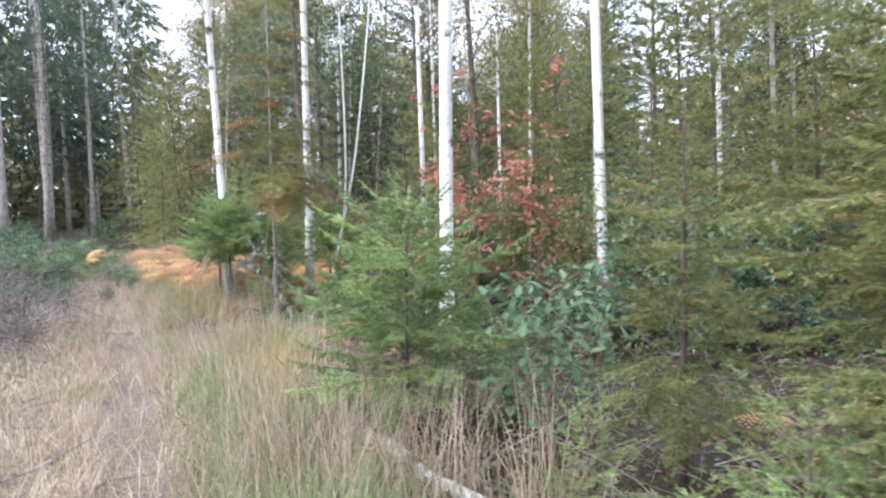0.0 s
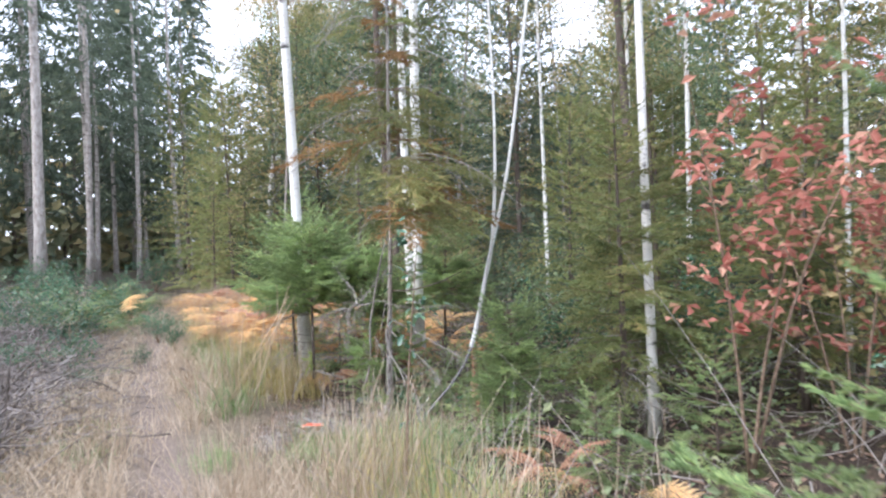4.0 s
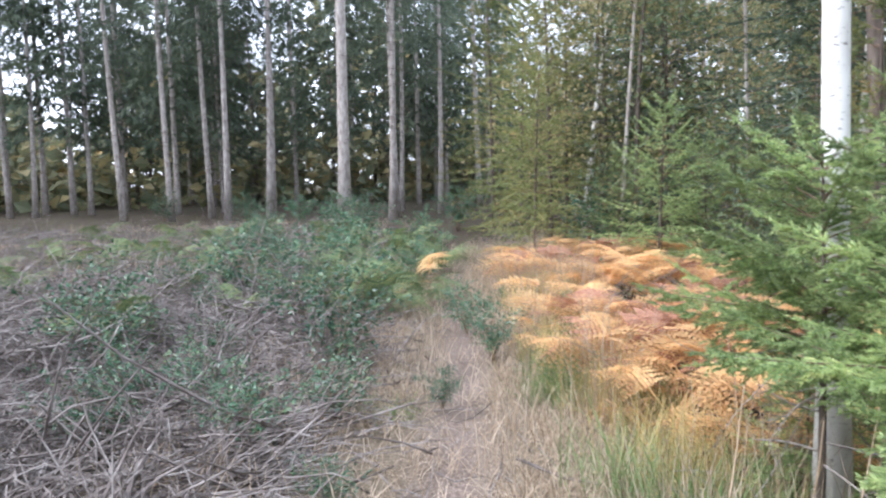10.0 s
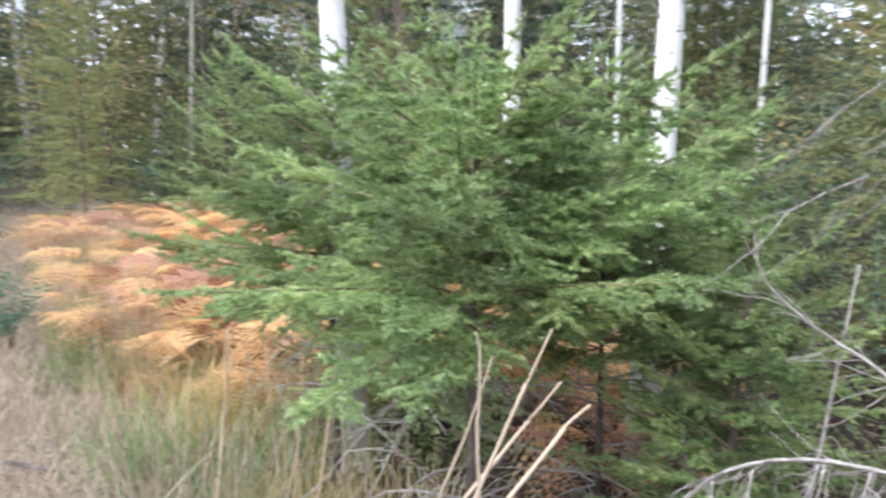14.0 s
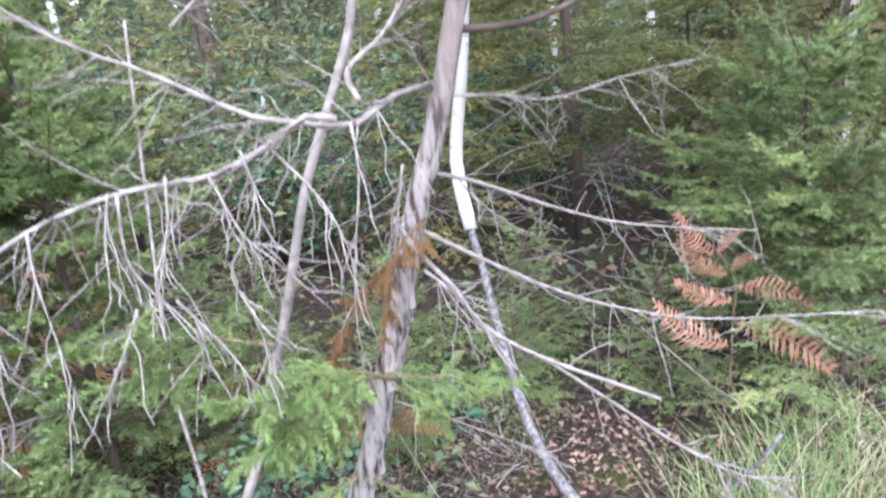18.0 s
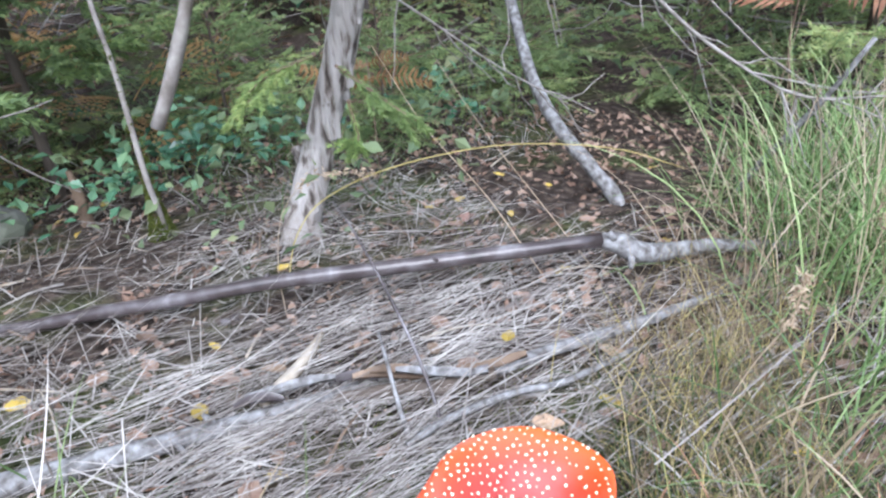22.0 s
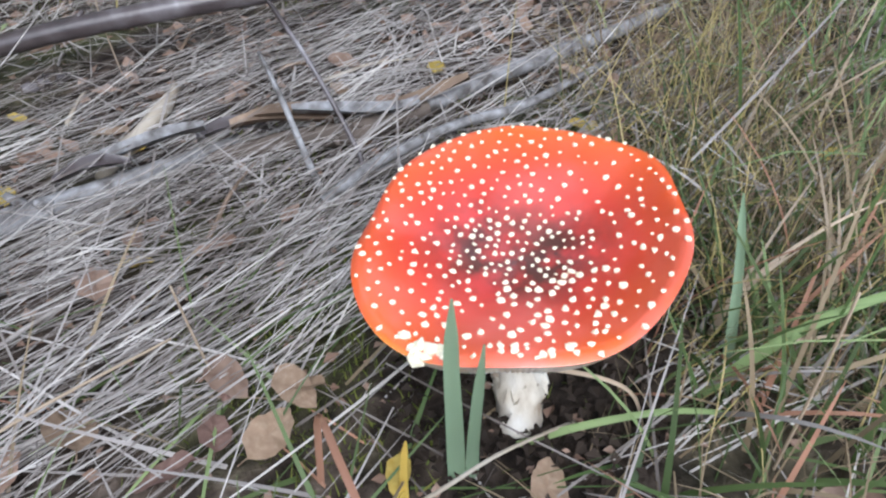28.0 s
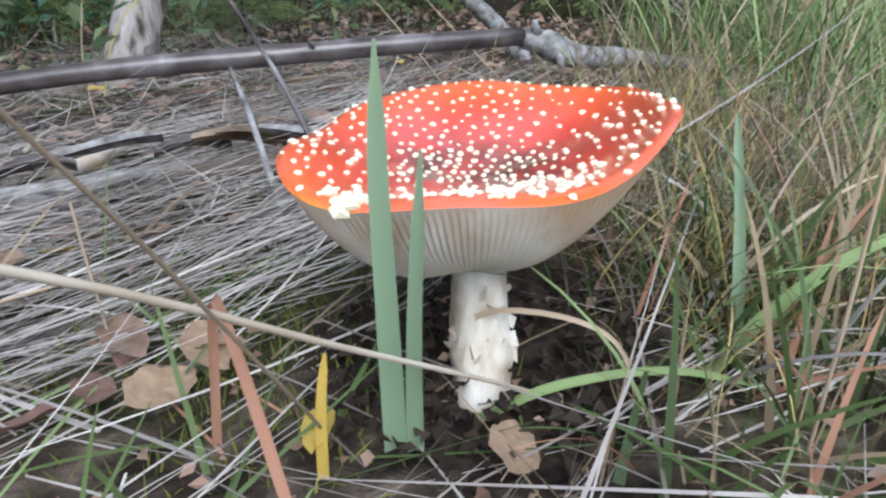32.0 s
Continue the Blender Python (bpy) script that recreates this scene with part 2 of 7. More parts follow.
M_FAR = leafy("far_wood_leaves", [(0.0, (0.1, 0.13, 0.08)), (0.5, (0.205, 0.225, 0.13)), (0.8, (0.39, 0.33, 0.165)), (1.0, (0.58, 0.40, 0.175))], 0.7, 0.3, 0.08)
M_MOSS = leafy("moss", [(0.0, (0.05, 0.07, 0.012)), (0.6, (0.11, 0.13, 0.025)), (1.0, (0.2, 0.2, 0.05))], 0.9, 0.2, 5.0)

M_NEEDLE_FRESH = leafy("fresh_spruce_needles", [(0.0, (0.111, 0.183, 0.0684)), (0.4, (0.236, 0.342, 0.125)), (0.75, (0.361, 0.464, 0.172)), (1.0, (0.522, 0.586, 0.228))], 0.5, 0.35, 5.0)
M_PINK_LEAF = leafy("faded_leaf", [(0.0, (0.2, 0.115, 0.095)), (0.6, (0.31, 0.19, 0.155)), (1.0, (0.4, 0.27, 0.22))], 0.75, 0.15, 8.0)
M_TAN_LEAF = leafy("tan_leaf", [(0.0, (0.26, 0.17, 0.11)), (0.6, (0.40, 0.28, 0.19)), (1.0, (0.54, 0.42, 0.30))], 0.75, 0.15, 8.0)
M_NEEDLE_TIP = leafy("bright_spruce_tips", [(0.0, (0.26, 0.34, 0.10)), (0.5, (0.42, 0.5, 0.17)), (1.0, (0.6, 0.63, 0.25))], 0.5, 0.45, 3.0)
# near-black soil: the shade of the hole is put into its colour
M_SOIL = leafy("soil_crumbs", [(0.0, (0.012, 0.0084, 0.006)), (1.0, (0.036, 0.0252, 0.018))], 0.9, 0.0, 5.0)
M_STONE = barky("grey_stone", [(0.3, (0.07, 0.07, 0.066)), (0.5, (0.15, 0.15, 0.14)), (0.75, (0.27, 0.27, 0.26))], 30, (1, 1, 1), blotch=(0.15, 0.16, 0.12))
M_GILL, nt, b = material("mushroom_gills", 0.6, 0.3)
stain = ramp_of(nt, noise_of(nt, 22, 5, (1, 1, 0.3)), [(0.44, (0, 0, 0)), (0.62, (0.85, 0.85, 0.85))])
nt.links.new(mixed(nt, stain, (0.80, 0.76, 0.68), (0.5, 0.33, 0.19)), b.inputs["Base Color"])
b.inputs["Subsurface Weight"].default_value = 0.2
b.inputs["Subsurface Radius"].default_value = (0.006, 0.004, 0.002)
M_STEM, nt, b = material("mushroom_flesh", 0.75, 0.25)
fuzz = noise_of(nt, 160, 5, (1, 1, 0.5))
nt.links.new(ramp_of(nt, noise_of(nt, 45, 4, (1, 1, 0.5)), [(0.35, (0.36, 0.29, 0.21)), (0.48, (0.6, 0.55, 0.46)), (0.62, (0.76, 0.73, 0.66))]), b.inputs["Base Color"])
bumped(nt, b, fuzz, 0.7, 0.003)
M_WART, nt, b = material("cream_warts", 0.8, 0.2)
geo = nt.nodes.new("ShaderNodeNewGeometry")
nt.links.new(ramp_of(nt, geo.outputs["Random Per Island"], [(0.0, (0.62, 0.5, 0.26)), (0.35, (0.82, 0.74, 0.5)), (1.0, (0.9, 0.87, 0.74))]), b.inputs["Base Color"])
M_CAP, nt, b = material("red_cap_skin", 0.32, 0.5)
tc = nt.nodes.new("ShaderNodeTexCoord")
ln = nt.nodes.new("ShaderNodeVectorMath")
ln.operation = "LENGTH"
flat = nt.nodes.new("ShaderNodeVectorMath")
flat.operation = "MULTIPLY"
flat.inputs[1].default_value = (11.2, 11.2, 0)
nt.links.new(tc.outputs["Object"], flat.inputs[0])
nt.links.new(flat.outputs[0], ln.inputs[0])
skin = ramp_of(nt, ln.outputs["Value"], [(0.0, (0.36, 0.04, 0.035)), (0.35, (0.56, 0.045, 0.04)), (0.6, (0.67, 0.058, 0.03)), (0.85, (0.76, 0.10, 0.018)), (0.965, (0.79, 0.13, 0.016)), (1.0, (0.84, 0.32, 0.04))])
brown = mixed(nt, ramp_of(nt, ln.outputs["Value"], [(0.25, (1, 1, 1)), (0.58, (0, 0, 0))]), (0, 0, 0), ramp_of(nt, noise_of(nt, 60, 4), [(0.38, (0, 0, 0)), (0.56, (1, 1, 1))]))
col = mixed(nt, brown, skin, (0.09, 0.025, 0.02))
# pinker patches: the skin's own tone, with broad sky sheen painted in
col = mixed(nt, ramp_of(nt, noise_of(nt, 14, 3), [(0.42, (0, 0, 0)), (0.68, (0.7, 0.7, 0.7))]), col, (0.82, 0.17, 0.15))
nt.links.new(col, b.inputs["Base Color"])
bumped(nt, b, noise_of(nt, 90, 4), 0.25, 0.0015)
b.inputs["Coat Weight"].default_value = 1.0
b.inputs["Coat Roughness"].default_value = 0.25

M_GROUND, nt, b = material("forest_soil", 0.95, 0.15)
fine = noise_of(nt, 55, 6)
mid = noise_of(nt, 4.5, 5)
big = noise_of(nt, 0.55, 3)
soil = ramp_of(nt, fine, [(0.3, (0.015, 0.011, 0.009)), (0.5, (0.05, 0.037, 0.03)), (0.62, (0.095, 0.072, 0.058)), (0.8, (0.19, 0.15, 0.12))])
mossy = ramp_of(nt, fine, [(0.3, (0.02, 0.03, 0.01)), (0.7, (0.10, 0.12, 0.035))])
strawy = ramp_of(nt, fine, [(0.3, (0.07, 0.055, 0.04)), (0.5, (0.19, 0.155, 0.11)), (0.72, (0.36, 0.30, 0.22))])
col = mixed(nt, ramp_of(nt, mid, [(0.5, (0, 0, 0)), (0.68, (0.9, 0.9, 0.9))]), soil, mossy)
zone = nt.nodes.new("ShaderNodeAttribute")
zone.attribute_name = "open_ground"
zm = nt.nodes.new("ShaderNodeMath")
zm.operation = "MULTIPLY"
nt.links.new(zone.outputs["Fac"], zm.inputs[0])
nt.links.new(ramp_of(nt, big, [(0.2, (0.55, 0.55, 0.55)), (0.5, (1, 1, 1))]), zm.inputs[1])
col = mixed(nt, zm.outputs[0], col, strawy)
worn = nt.nodes.new("ShaderNodeAttribute")
worn.attribute_name = "worn_path"
earth = ramp_of(nt, fine, [(0.3, (0.09, 0.07, 0.058)), (0.55, (0.21, 0.165, 0.14)), (0.75, (0.36, 0.29, 0.24))])
col = mixed(nt, worn.outputs["Fac"], col, earth)
# paints the dark hole round the mushroom's foot as near-black soil
shade_mask = nt.nodes.new("ShaderNodeAttribute")
shade_mask.attribute_name = "hole_shade"
col = mixed(nt, shade_mask.outputs["Fac"], col, ramp_of(nt, fine, [(0.35, (0.006, 0.0045, 0.004)), (0.7, (0.035, 0.026, 0.02))]))
nt.links.new(col, b.inputs["Base Color"])
bumped(nt, b, fine, 0.8, 0.02)

# ---- geometry helpers ----
rng = np.random.default_rng(11)
UP = np.array([0.0, 0.0, 1.0])


class Geo:
    """Collects vertices and faces, and makes one mesh of them."""

    def __init__(self):
        self.v, self.f3, self.f4, self.n, self.second = [], [], [], 0, None

    def add(self, v, f):
        v, f = np.asarray(v, float).reshape(-1, 3), np.asarray(f, int)
        (self.f3 if f.shape[1] == 3 else self.f4).append(f + self.n)
        self.v.append(v)
        self.n += len(v)

    def join(self, other):
        """Takes over another collection, whose faces get the next material."""
        for f, mine in ((other.f3, self.f3), (other.f4, self.f4)):
            mine.extend(a + self.n for a in f)
        self.v.extend(other.v)
        self.second = self.n
        self.n += other.n
        return self

    def mesh(self, name, mat, smooth=True):
        me = bpy.data.meshes.new(name)
        v = np.concatenate(self.v)
        f3 = np.concatenate(self.f3) if self.f3 else np.zeros((0, 3), int)
        f4 = np.concatenate(self.f4) if self.f4 else np.zeros((0, 4), int)
        loops = np.concatenate([f3.ravel(), f4.ravel()])
        starts = np.concatenate([np.arange(len(f3)) * 3, len(f3) * 3 + np.arange(len(f4)) * 4])
        me.vertices.add(len(v))
        me.vertices.foreach_set("co", v.ravel().astype(np.float32))
        me.loops.add(len(loops))
        me.loops.foreach_set("vertex_index", loops.astype(np.int32))
        me.polygons.add(len(starts))
        me.polygons.foreach_set("loop_start", starts.astype(np.int32))
        me.polygons.foreach_set("use_smooth", np.full(len(starts), smooth))
        me.update(calc_edges=True)
        for m in mat if isinstance(mat, tuple) else (mat,):
            me.materials.append(m)
        if self.second is not None:
            first = loops[starts]
            me.polygons.foreach_set("material_index", (first >= self.second).astype(np.int32))
        return me


def part(name, geo, mat, parent=None, label="", smooth=True, at=None):
    ob = new(name, geo.mesh(name, mat, smooth) if isinstance(geo, Geo) else geo)
    if parent is not None:
        ob.parent = parent
    if at is not None:
        ob.matrix_basis = at
    if label:
        ob["label"] = label
    return ob


def thing(name, at, label, category, group="", kind=""):
    ob = new(name)
    ob.empty_display_size = 0.1
    ob.matrix_basis = at
    return tagged(ob, label, category, group, kind)


def unit(v):
    return v / np.maximum(np.linalg.norm(v, axis=-1, keepdims=True), 1e-9)


def spline(pts, n):
    """n points on a smooth line through the given ones."""
    p = np.asarray(pts, float)
    if len(p) == 2:
        return p[0] + np.linspace(0, 1, n)[:, None] * (p[1] - p[0])
    t = np.linspace(0, len(p) - 1, n)
    q = np.concatenate([[2 * p[0] - p[1]], p, [2 * p[-1] - p[-2]]])
    i = np.minimum(t.astype(int), len(p) - 2)
    u = (t - i)[:, None]
    a, b_, c, d = q[i], q[i + 1], q[i + 2], q[i + 3]
    return 0.5 * (2 * b_ + (c - a) * u + (2 * a - 5 * b_ + 4 * c - d) * u**2 + (3 * b_ - a - 3 * c + d) * u**3)


def tube(geo, pts, radii, sides=6, rough=0.0):
    p = np.asarray(pts, float)
    n = len(p)
    r = np.broadcast_to(np.asarray(radii, float), (n,))
    d = unit(np.gradient(p, axis=0))
    ref = np.array([1.0, 0, 0]) if abs(d[:, 2]).mean() > 0.6 else UP
    s = unit(np.cross(d, ref))
    u = np.cross(s, d)
    a = np.linspace(0, 2 * math.pi, sides, endpoint=False)
    wob = 1 + rough * rng.normal(size=(n, sides))
    ring = p[:, None] + (r[:, None] * wob)[:, :, None] * (np.cos(a)[None, :, None] * s[:, None] + np.sin(a)[None, :, None] * u[:, None])
    i, j = np.meshgrid(np.arange(n - 1), np.arange(sides), indexing="ij")
    k = (j + 1) % sides
    geo.add(ring, np.stack([i * sides + j, i * sides + k, (i + 1) * sides + k, (i + 1) * sides + j], -1).reshape(-1, 4))
    base = geo.n - n * sides
    for end, first in ((0, base), (1, base + (n - 1) * sides)):
        geo.v.append(p[-1 if end else 0][None])
        c = geo.n
        geo.n += 1
        idx = first + np.arange(sides)
        nxt = np.roll(idx, -1)
        geo.f3.append(np.stack([np.full(sides, c), idx if end else nxt, nxt if end else idx], -1))


def many_tubes(geo, p0, p1, sag, r0, r1, segs=3, sides=3, wob=0.0):
    """Thin bent rods from p0 to p1 (N, 3), all at once."""
    n = len(p0)
    t = np.linspace(0, 1, segs + 1)
    line = p0[:, None] + t[None, :, None] * (p1 - p0)[:, None]
    line[:, :, 2] += (4 * t * (1 - t))[None] * np.reshape(sag, (-1, 1))
    if wob:
        line[:, 1:] += rng.normal(scale=wob, size=line[:, 1:].shape)
    d = unit(p1 - p0)
    s = unit(np.cross(d, UP + 0.01))
    u = np.cross(s, d)
    a = np.linspace(0, 2 * math.pi, sides, endpoint=False)
    circ = np.cos(a)[None, :, None] * s[:, None] + np.sin(a)[None, :, None] * u[:, None]
    r = np.reshape(r0, (-1, 1)) * (1 - t)[None] + np.reshape(r1, (-1, 1)) * t[None]
    v = line[:, :, None] + r[:, :, None, None] * circ[:, None]
    m = (segs + 1) * sides
    i, j = np.meshgrid(np.arange(segs), np.arange(sides), indexing="ij")
    f = np.stack([i * sides + j, i * sides + (j + 1) % sides, (i + 1) * sides + (j + 1) % sides, (i + 1) * sides + j], -1).reshape(-1, 4)
    geo.add(v, (f[None] + (np.arange(n) * m)[:, None, None]).reshape(-1, 4))


def blades(geo, base, azim, lean, curl, length, width, segs=4, twist=None):
    """Grass blades: strips that start at base and bend over."""
    n = len(base)
    t = (np.arange(segs) + 0.5) / segs
    ang = np.reshape(lean, (-1, 1)) + np.reshape(curl, (-1, 1)) * t[None]
    h = np.stack([np.cos(azim), np.sin(azim), 0 * azim], -1)
    step = (np.reshape(length, (-1, 1)) / segs)[:, :, None] * (np.sin(ang)[:, :, None] * h[:, None] + np.cos(ang)[:, :, None] * UP)
    line = np.concatenate([np.zeros((n, 1, 3)), np.cumsum(step, 1)], 1) + base[:, None]
    tw = rng.uniform(-0.9, 0.9, n) if twist is None else twist
    side = np.stack([-np.sin(azim + tw), np.cos(azim + tw), 0 * azim], -1)
    w = np.reshape(width, (-1, 1)) * np.array([0.7, *np.linspace(1, 0.45, segs - 1), 0.06])[None]
    v = np.stack([line - side[:, None] * w[:, :, None] / 2, line + side[:, None] * w[:, :, None] / 2], 2)
    m = 2 * (segs + 1)
    i = np.arange(segs)
    f = np.stack([2 * i, 2 * i + 1, 2 * i + 3, 2 * i + 2], -1)
    geo.add(v, (f[None] + (np.arange(n) * m)[:, None, None]).reshape(-1, 4))


def leaves(geo, c, size, droop=0.3, aspect=0.6, fold=0.15, flat=None):
    """Pointed leaves, each folded along its midrib, at the places c (N, 3)."""
    n = len(c)
    a = rng.uniform(0, 2 * math.pi, n)
    el = rng.normal(-droop, 0.45, n) if flat is None else rng.normal(0, flat, n)
    d = np.stack([np.cos(a) * np.cos(el), np.sin(a) * np.cos(el), np.sin(el)], -1)
    s0 = unit(np.cross(d, UP))
    tilt = rng.normal(0, 0.7 if flat is None else flat, n)[:, None]
    s = s0 * np.cos(tilt) + np.cross(d, s0) * np.sin(tilt)
    nn = np.cross(s, d)
    L = np.reshape(size, (-1, 1)) * rng.uniform(0.7, 1.25, (n, 1))
    v = np.stack([c - d * L / 2, c - d * L * 0.05 + s * L * aspect / 2 + nn * L * fold, c + d * L / 2, c - d * L * 0.05 - s * L * aspect / 2 + nn * L * fold], 1)
    k = np.arange(n)[:, None] * 4
    geo.add(v, np.concatenate([k + np.array([[0, 1, 2]]), k + np.array([[0, 2, 3]])]))


def needles(geo, p, d, length, per, size, width, open_=0.75):
    """Needles round twigs that start at p with direction d (N, 3)."""
    n = len(p)
    t = rng.uniform(0.0, 1.0, (n, per, 1))
    at = p[:, None] + d[:, None] * np.reshape(length, (-1, 1, 1)) * t
    s = unit(np.cross(d, UP + np.array([0.02, 0.01, 0])))
    u = np.cross(s, d)
    a = rng.uniform(0, 2 * math.pi, (n, per, 1))
    rad = np.cos(a) * s[:, None] + np.sin(a) * u[:, None] * 0.7
    w = unit(d[:, None] * math.cos(open_) + rad * math.sin(open_))
    L = size * rng.uniform(0.7, 1.2, (n, per, 1)) * (1.15 - 0.5 * t)
    across = np.cross(w, unit(rng.normal(size=(n, per, 3)))) * width
    v = np.stack([at - across / 2, at + across / 2, at + w * L], 2)
    geo.add(v, np.arange(n * per * 3).reshape(-1, 3))


def spruce_branch(wood, green, p0, azim, length, rise, droop, gap, twig, per, size, width, fill=1.0, sub=True, bare=0.12, fork=(0.35, 0.6, 0.82)):
    """One spruce branch: a bent axis with flat side twigs that carry needles."""
    n = max(4, int(length / gap))
    t = np.linspace(0, 1, n)
    h = np.array([math.cos(azim), math.sin(azim), 0.0])
    side = np.array([-h[1], h[0], 0.0])
    z = rise * length * t - droop * length * t**2 + 0.10 * length * t**4
    sway = rng.normal(0, 0.05) * length * t**2
    axis = p0 + h * (length * t)[:, None] + UP * z[:, None] + side * sway[:, None]
    tube(wood, axis[:: max(1, n // 5)] if n > 6 else axis, np.linspace(0.0025 + 0.0045 * length, 0.001, len(axis[:: max(1, n // 5)]) if n > 6 else n), 4)
    d = unit(np.gradient(axis, axis=0))
    keep = t > bare
    ps, ds, ls = [axis[keep]], [d[keep]], [np.full(keep.sum(), gap * 1.6)]
    for sgn in (-1, 1):
        k = keep & (rng.uniform(size=n) < fill)
        L = twig * length * (1.12 - t[k]) * rng.uniform(0.6, 1.15, k.sum())
        dd = unit(d[k] * 0.75 + sgn * side * rng.uniform(0.5, 0.95, (k.sum(), 1)) + UP * rng.normal(-0.2, 0.3, (k.sum(), 1)))
        ps.append(axis[k]), ds.append(dd), ls.append(L)
        if sub:
            for f in fork:
                for s2 in (-1, 1):
                    q = axis[k] + dd * (L * f)[:, None]
                    e = unit(dd * 0.8 + s2 * np.cross(dd, UP) * 0.62 + UP * rng.normal(-0.08, 0.15, (k.sum(), 1)))
                    ok = L > 0.07
                    ps.append(q[ok]), ds.append(e[ok]), ls.append((L * rng.uniform(0.3, 0.5, len(L)))[ok])
    p, dd, L = np.concatenate(ps), np.concatenate(ds), np.concatenate(ls)
    reps = np.clip(np.ceil(L / 0.09).astype(int), 1, 4)
    for r in range(1, 5):
        k = reps >= r
        if k.any():
            seg = L[k] / reps[k]
            needles(green, p[k] + dd[k] * (seg * (r - 1))[:, None], dd[k], seg, per, size, width)


def make_spruce(name, at, label, height, spread, clear=0.1, whorl=0.16, per_whorl=6, gap=0.045, twig=0.32, per=16, size=0.016, width=0.003, mat=None, bark=None, sub=True, fill=0.9, rise=0.25, droop=0.35, group="", category="spruce", trunk=0.012, dead=0, apart=False, low=0.65, taper=0.75, fork=(0.35, 0.6, 0.82)):
    ob = thing(name, at, label, category, group)
    stem, crown_wood, crown = Geo(), Geo(), Geo()
    zz = np.linspace(0, height, 9)
    lean = rng.normal(0, 0.02, 2) * height
    mid = np.stack([lean[0] * (zz / height) ** 2, lean[1] * (zz / height) ** 2, zz - 0.03], -1)
    tube(stem, mid, np.linspace(trunk * height, 0.004, 9), 8, 0.04)
    part("trunk", stem, bark or M_DARK_BARK, ob)
    z = clear * height
    while z < height * 0.985:
        f = (z - clear * height) / (height * (1 - clear))
        L = spread * (0.95 * (1 - f) ** taper + 0.05) * (low + (1 - low) * min(1, f * 5 + 0.3))
        a0 = rng.uniform(0, 6.28)
        for i in range(per_whorl):
            x = np.array([np.interp(z, mid[:, 2], mid[:, 0]), np.interp(z, mid[:, 2], mid[:, 1]), z + rng.uniform(-0.3, 0.3) * whorl])
            wood, green = (Geo(), Geo()) if apart else (crown_wood, crown)
            spruce_branch(wood, green, x, a0 + i * 6.28 / per_whorl + rng.normal(0, 0.25), L * rng.uniform(0.55, 1.15), rise + 0.5 * f + rng.normal(0, 0.08), droop * (1 - f) + rng.normal(0, 0.08), gap * (1 if L > 0.3 else 0.7), twig, per, size, width, fill, sub, fork=fork)
            if apart and green.n:
                part("branch", wood.join(green), (M_BROWN_TWIG, mat or M_NEEDLE), ob, smooth=False)
        z += whorl * rng.uniform(0.75, 1.2)
    if not apart:
        part("crown", crown_wood.join(crown), (M_BROWN_TWIG, mat or M_NEEDLE), ob, smooth=False)
    for _ in range(dead):
        zb = rng.uniform(0.08, clear + 0.12) * height
        a = rng.uniform(0, 6.28)
        L = spread * rng.uniform(0.35, 0.9)
        p0 = np.array([0, 0, zb])
        h = np.array([math.cos(a), math.sin(a), 0])
        g = Geo()
        axis = spline([p0, p0 + h * L * 0.5 + UP * rng.uniform(-0.1, 0.12) * L, p0 + h * L + UP * rng.uniform(-0.45, 0.05) * L], 7)
        tube(g, axis, np.linspace(0.006, 0.0018, 7), 4)
        n = 9
        k = rng.integers(1, 7, n)
        sd = np.array([-h[1], h[0], 0])
        many_tubes(g, axis[k], axis[k] + (h * 0.5 + sd * rng.choice([-1, 1], (n, 1)) * rng.uniform(0.3, 1, (n, 1)) + UP * rng.uniform(-0.9, 0.1, (n, 1))) * L * 0.3, rng.normal(0, 0.01, n), np.full(n, 0.0022), np.full(n, 0.001), 3, 3)
        part("dead_branch", g, M_TWIG, ob, "bare grey dead branch")
    return ob


def ground_z(x, y):
    """The lie of the land: level by the trail and over the clearing, with a little swell."""
    x, y = np.asarray(x, float), np.asarray(y, float)
    u = -0.454 * (x + 3.95) + 0.891 * (y - 8.42)
    far = np.maximum(0, u - 3.0)
    near = np.maximum(0, -u - 2.0)
    z = -0.04 + 0.008 * np.minimum(far, 60) + 0.02 * np.minimum(near, 10)
    r2 = (x + 3.25) ** 2 + (y - 9.22) ** 2
    calm = 1 - np.exp(-r2 / 2.5)
    return z + calm * (0.06 * np.sin(x * 0.9 + 1) * np.sin(y * 0.8) + 0.025 * np.sin(x * 2.7 + y * 1.9))


def trail_uv(x, y):
    """Metres along the trail and to the right of it."""
    x, y = np.asarray(x, float), np.asarray(y, float)
    return -0.454 * x + 0.891 * y, 0.891 * x + 0.454 * y + 0.3


def on_ground(x, y, dz=0.0, turn=0.0, scale=1.0):
    return pose(x, y, float(ground_z(x, y)) + dz, 0, 0, turn) @ Matrix.Diagonal((scale, scale, scale, 1))

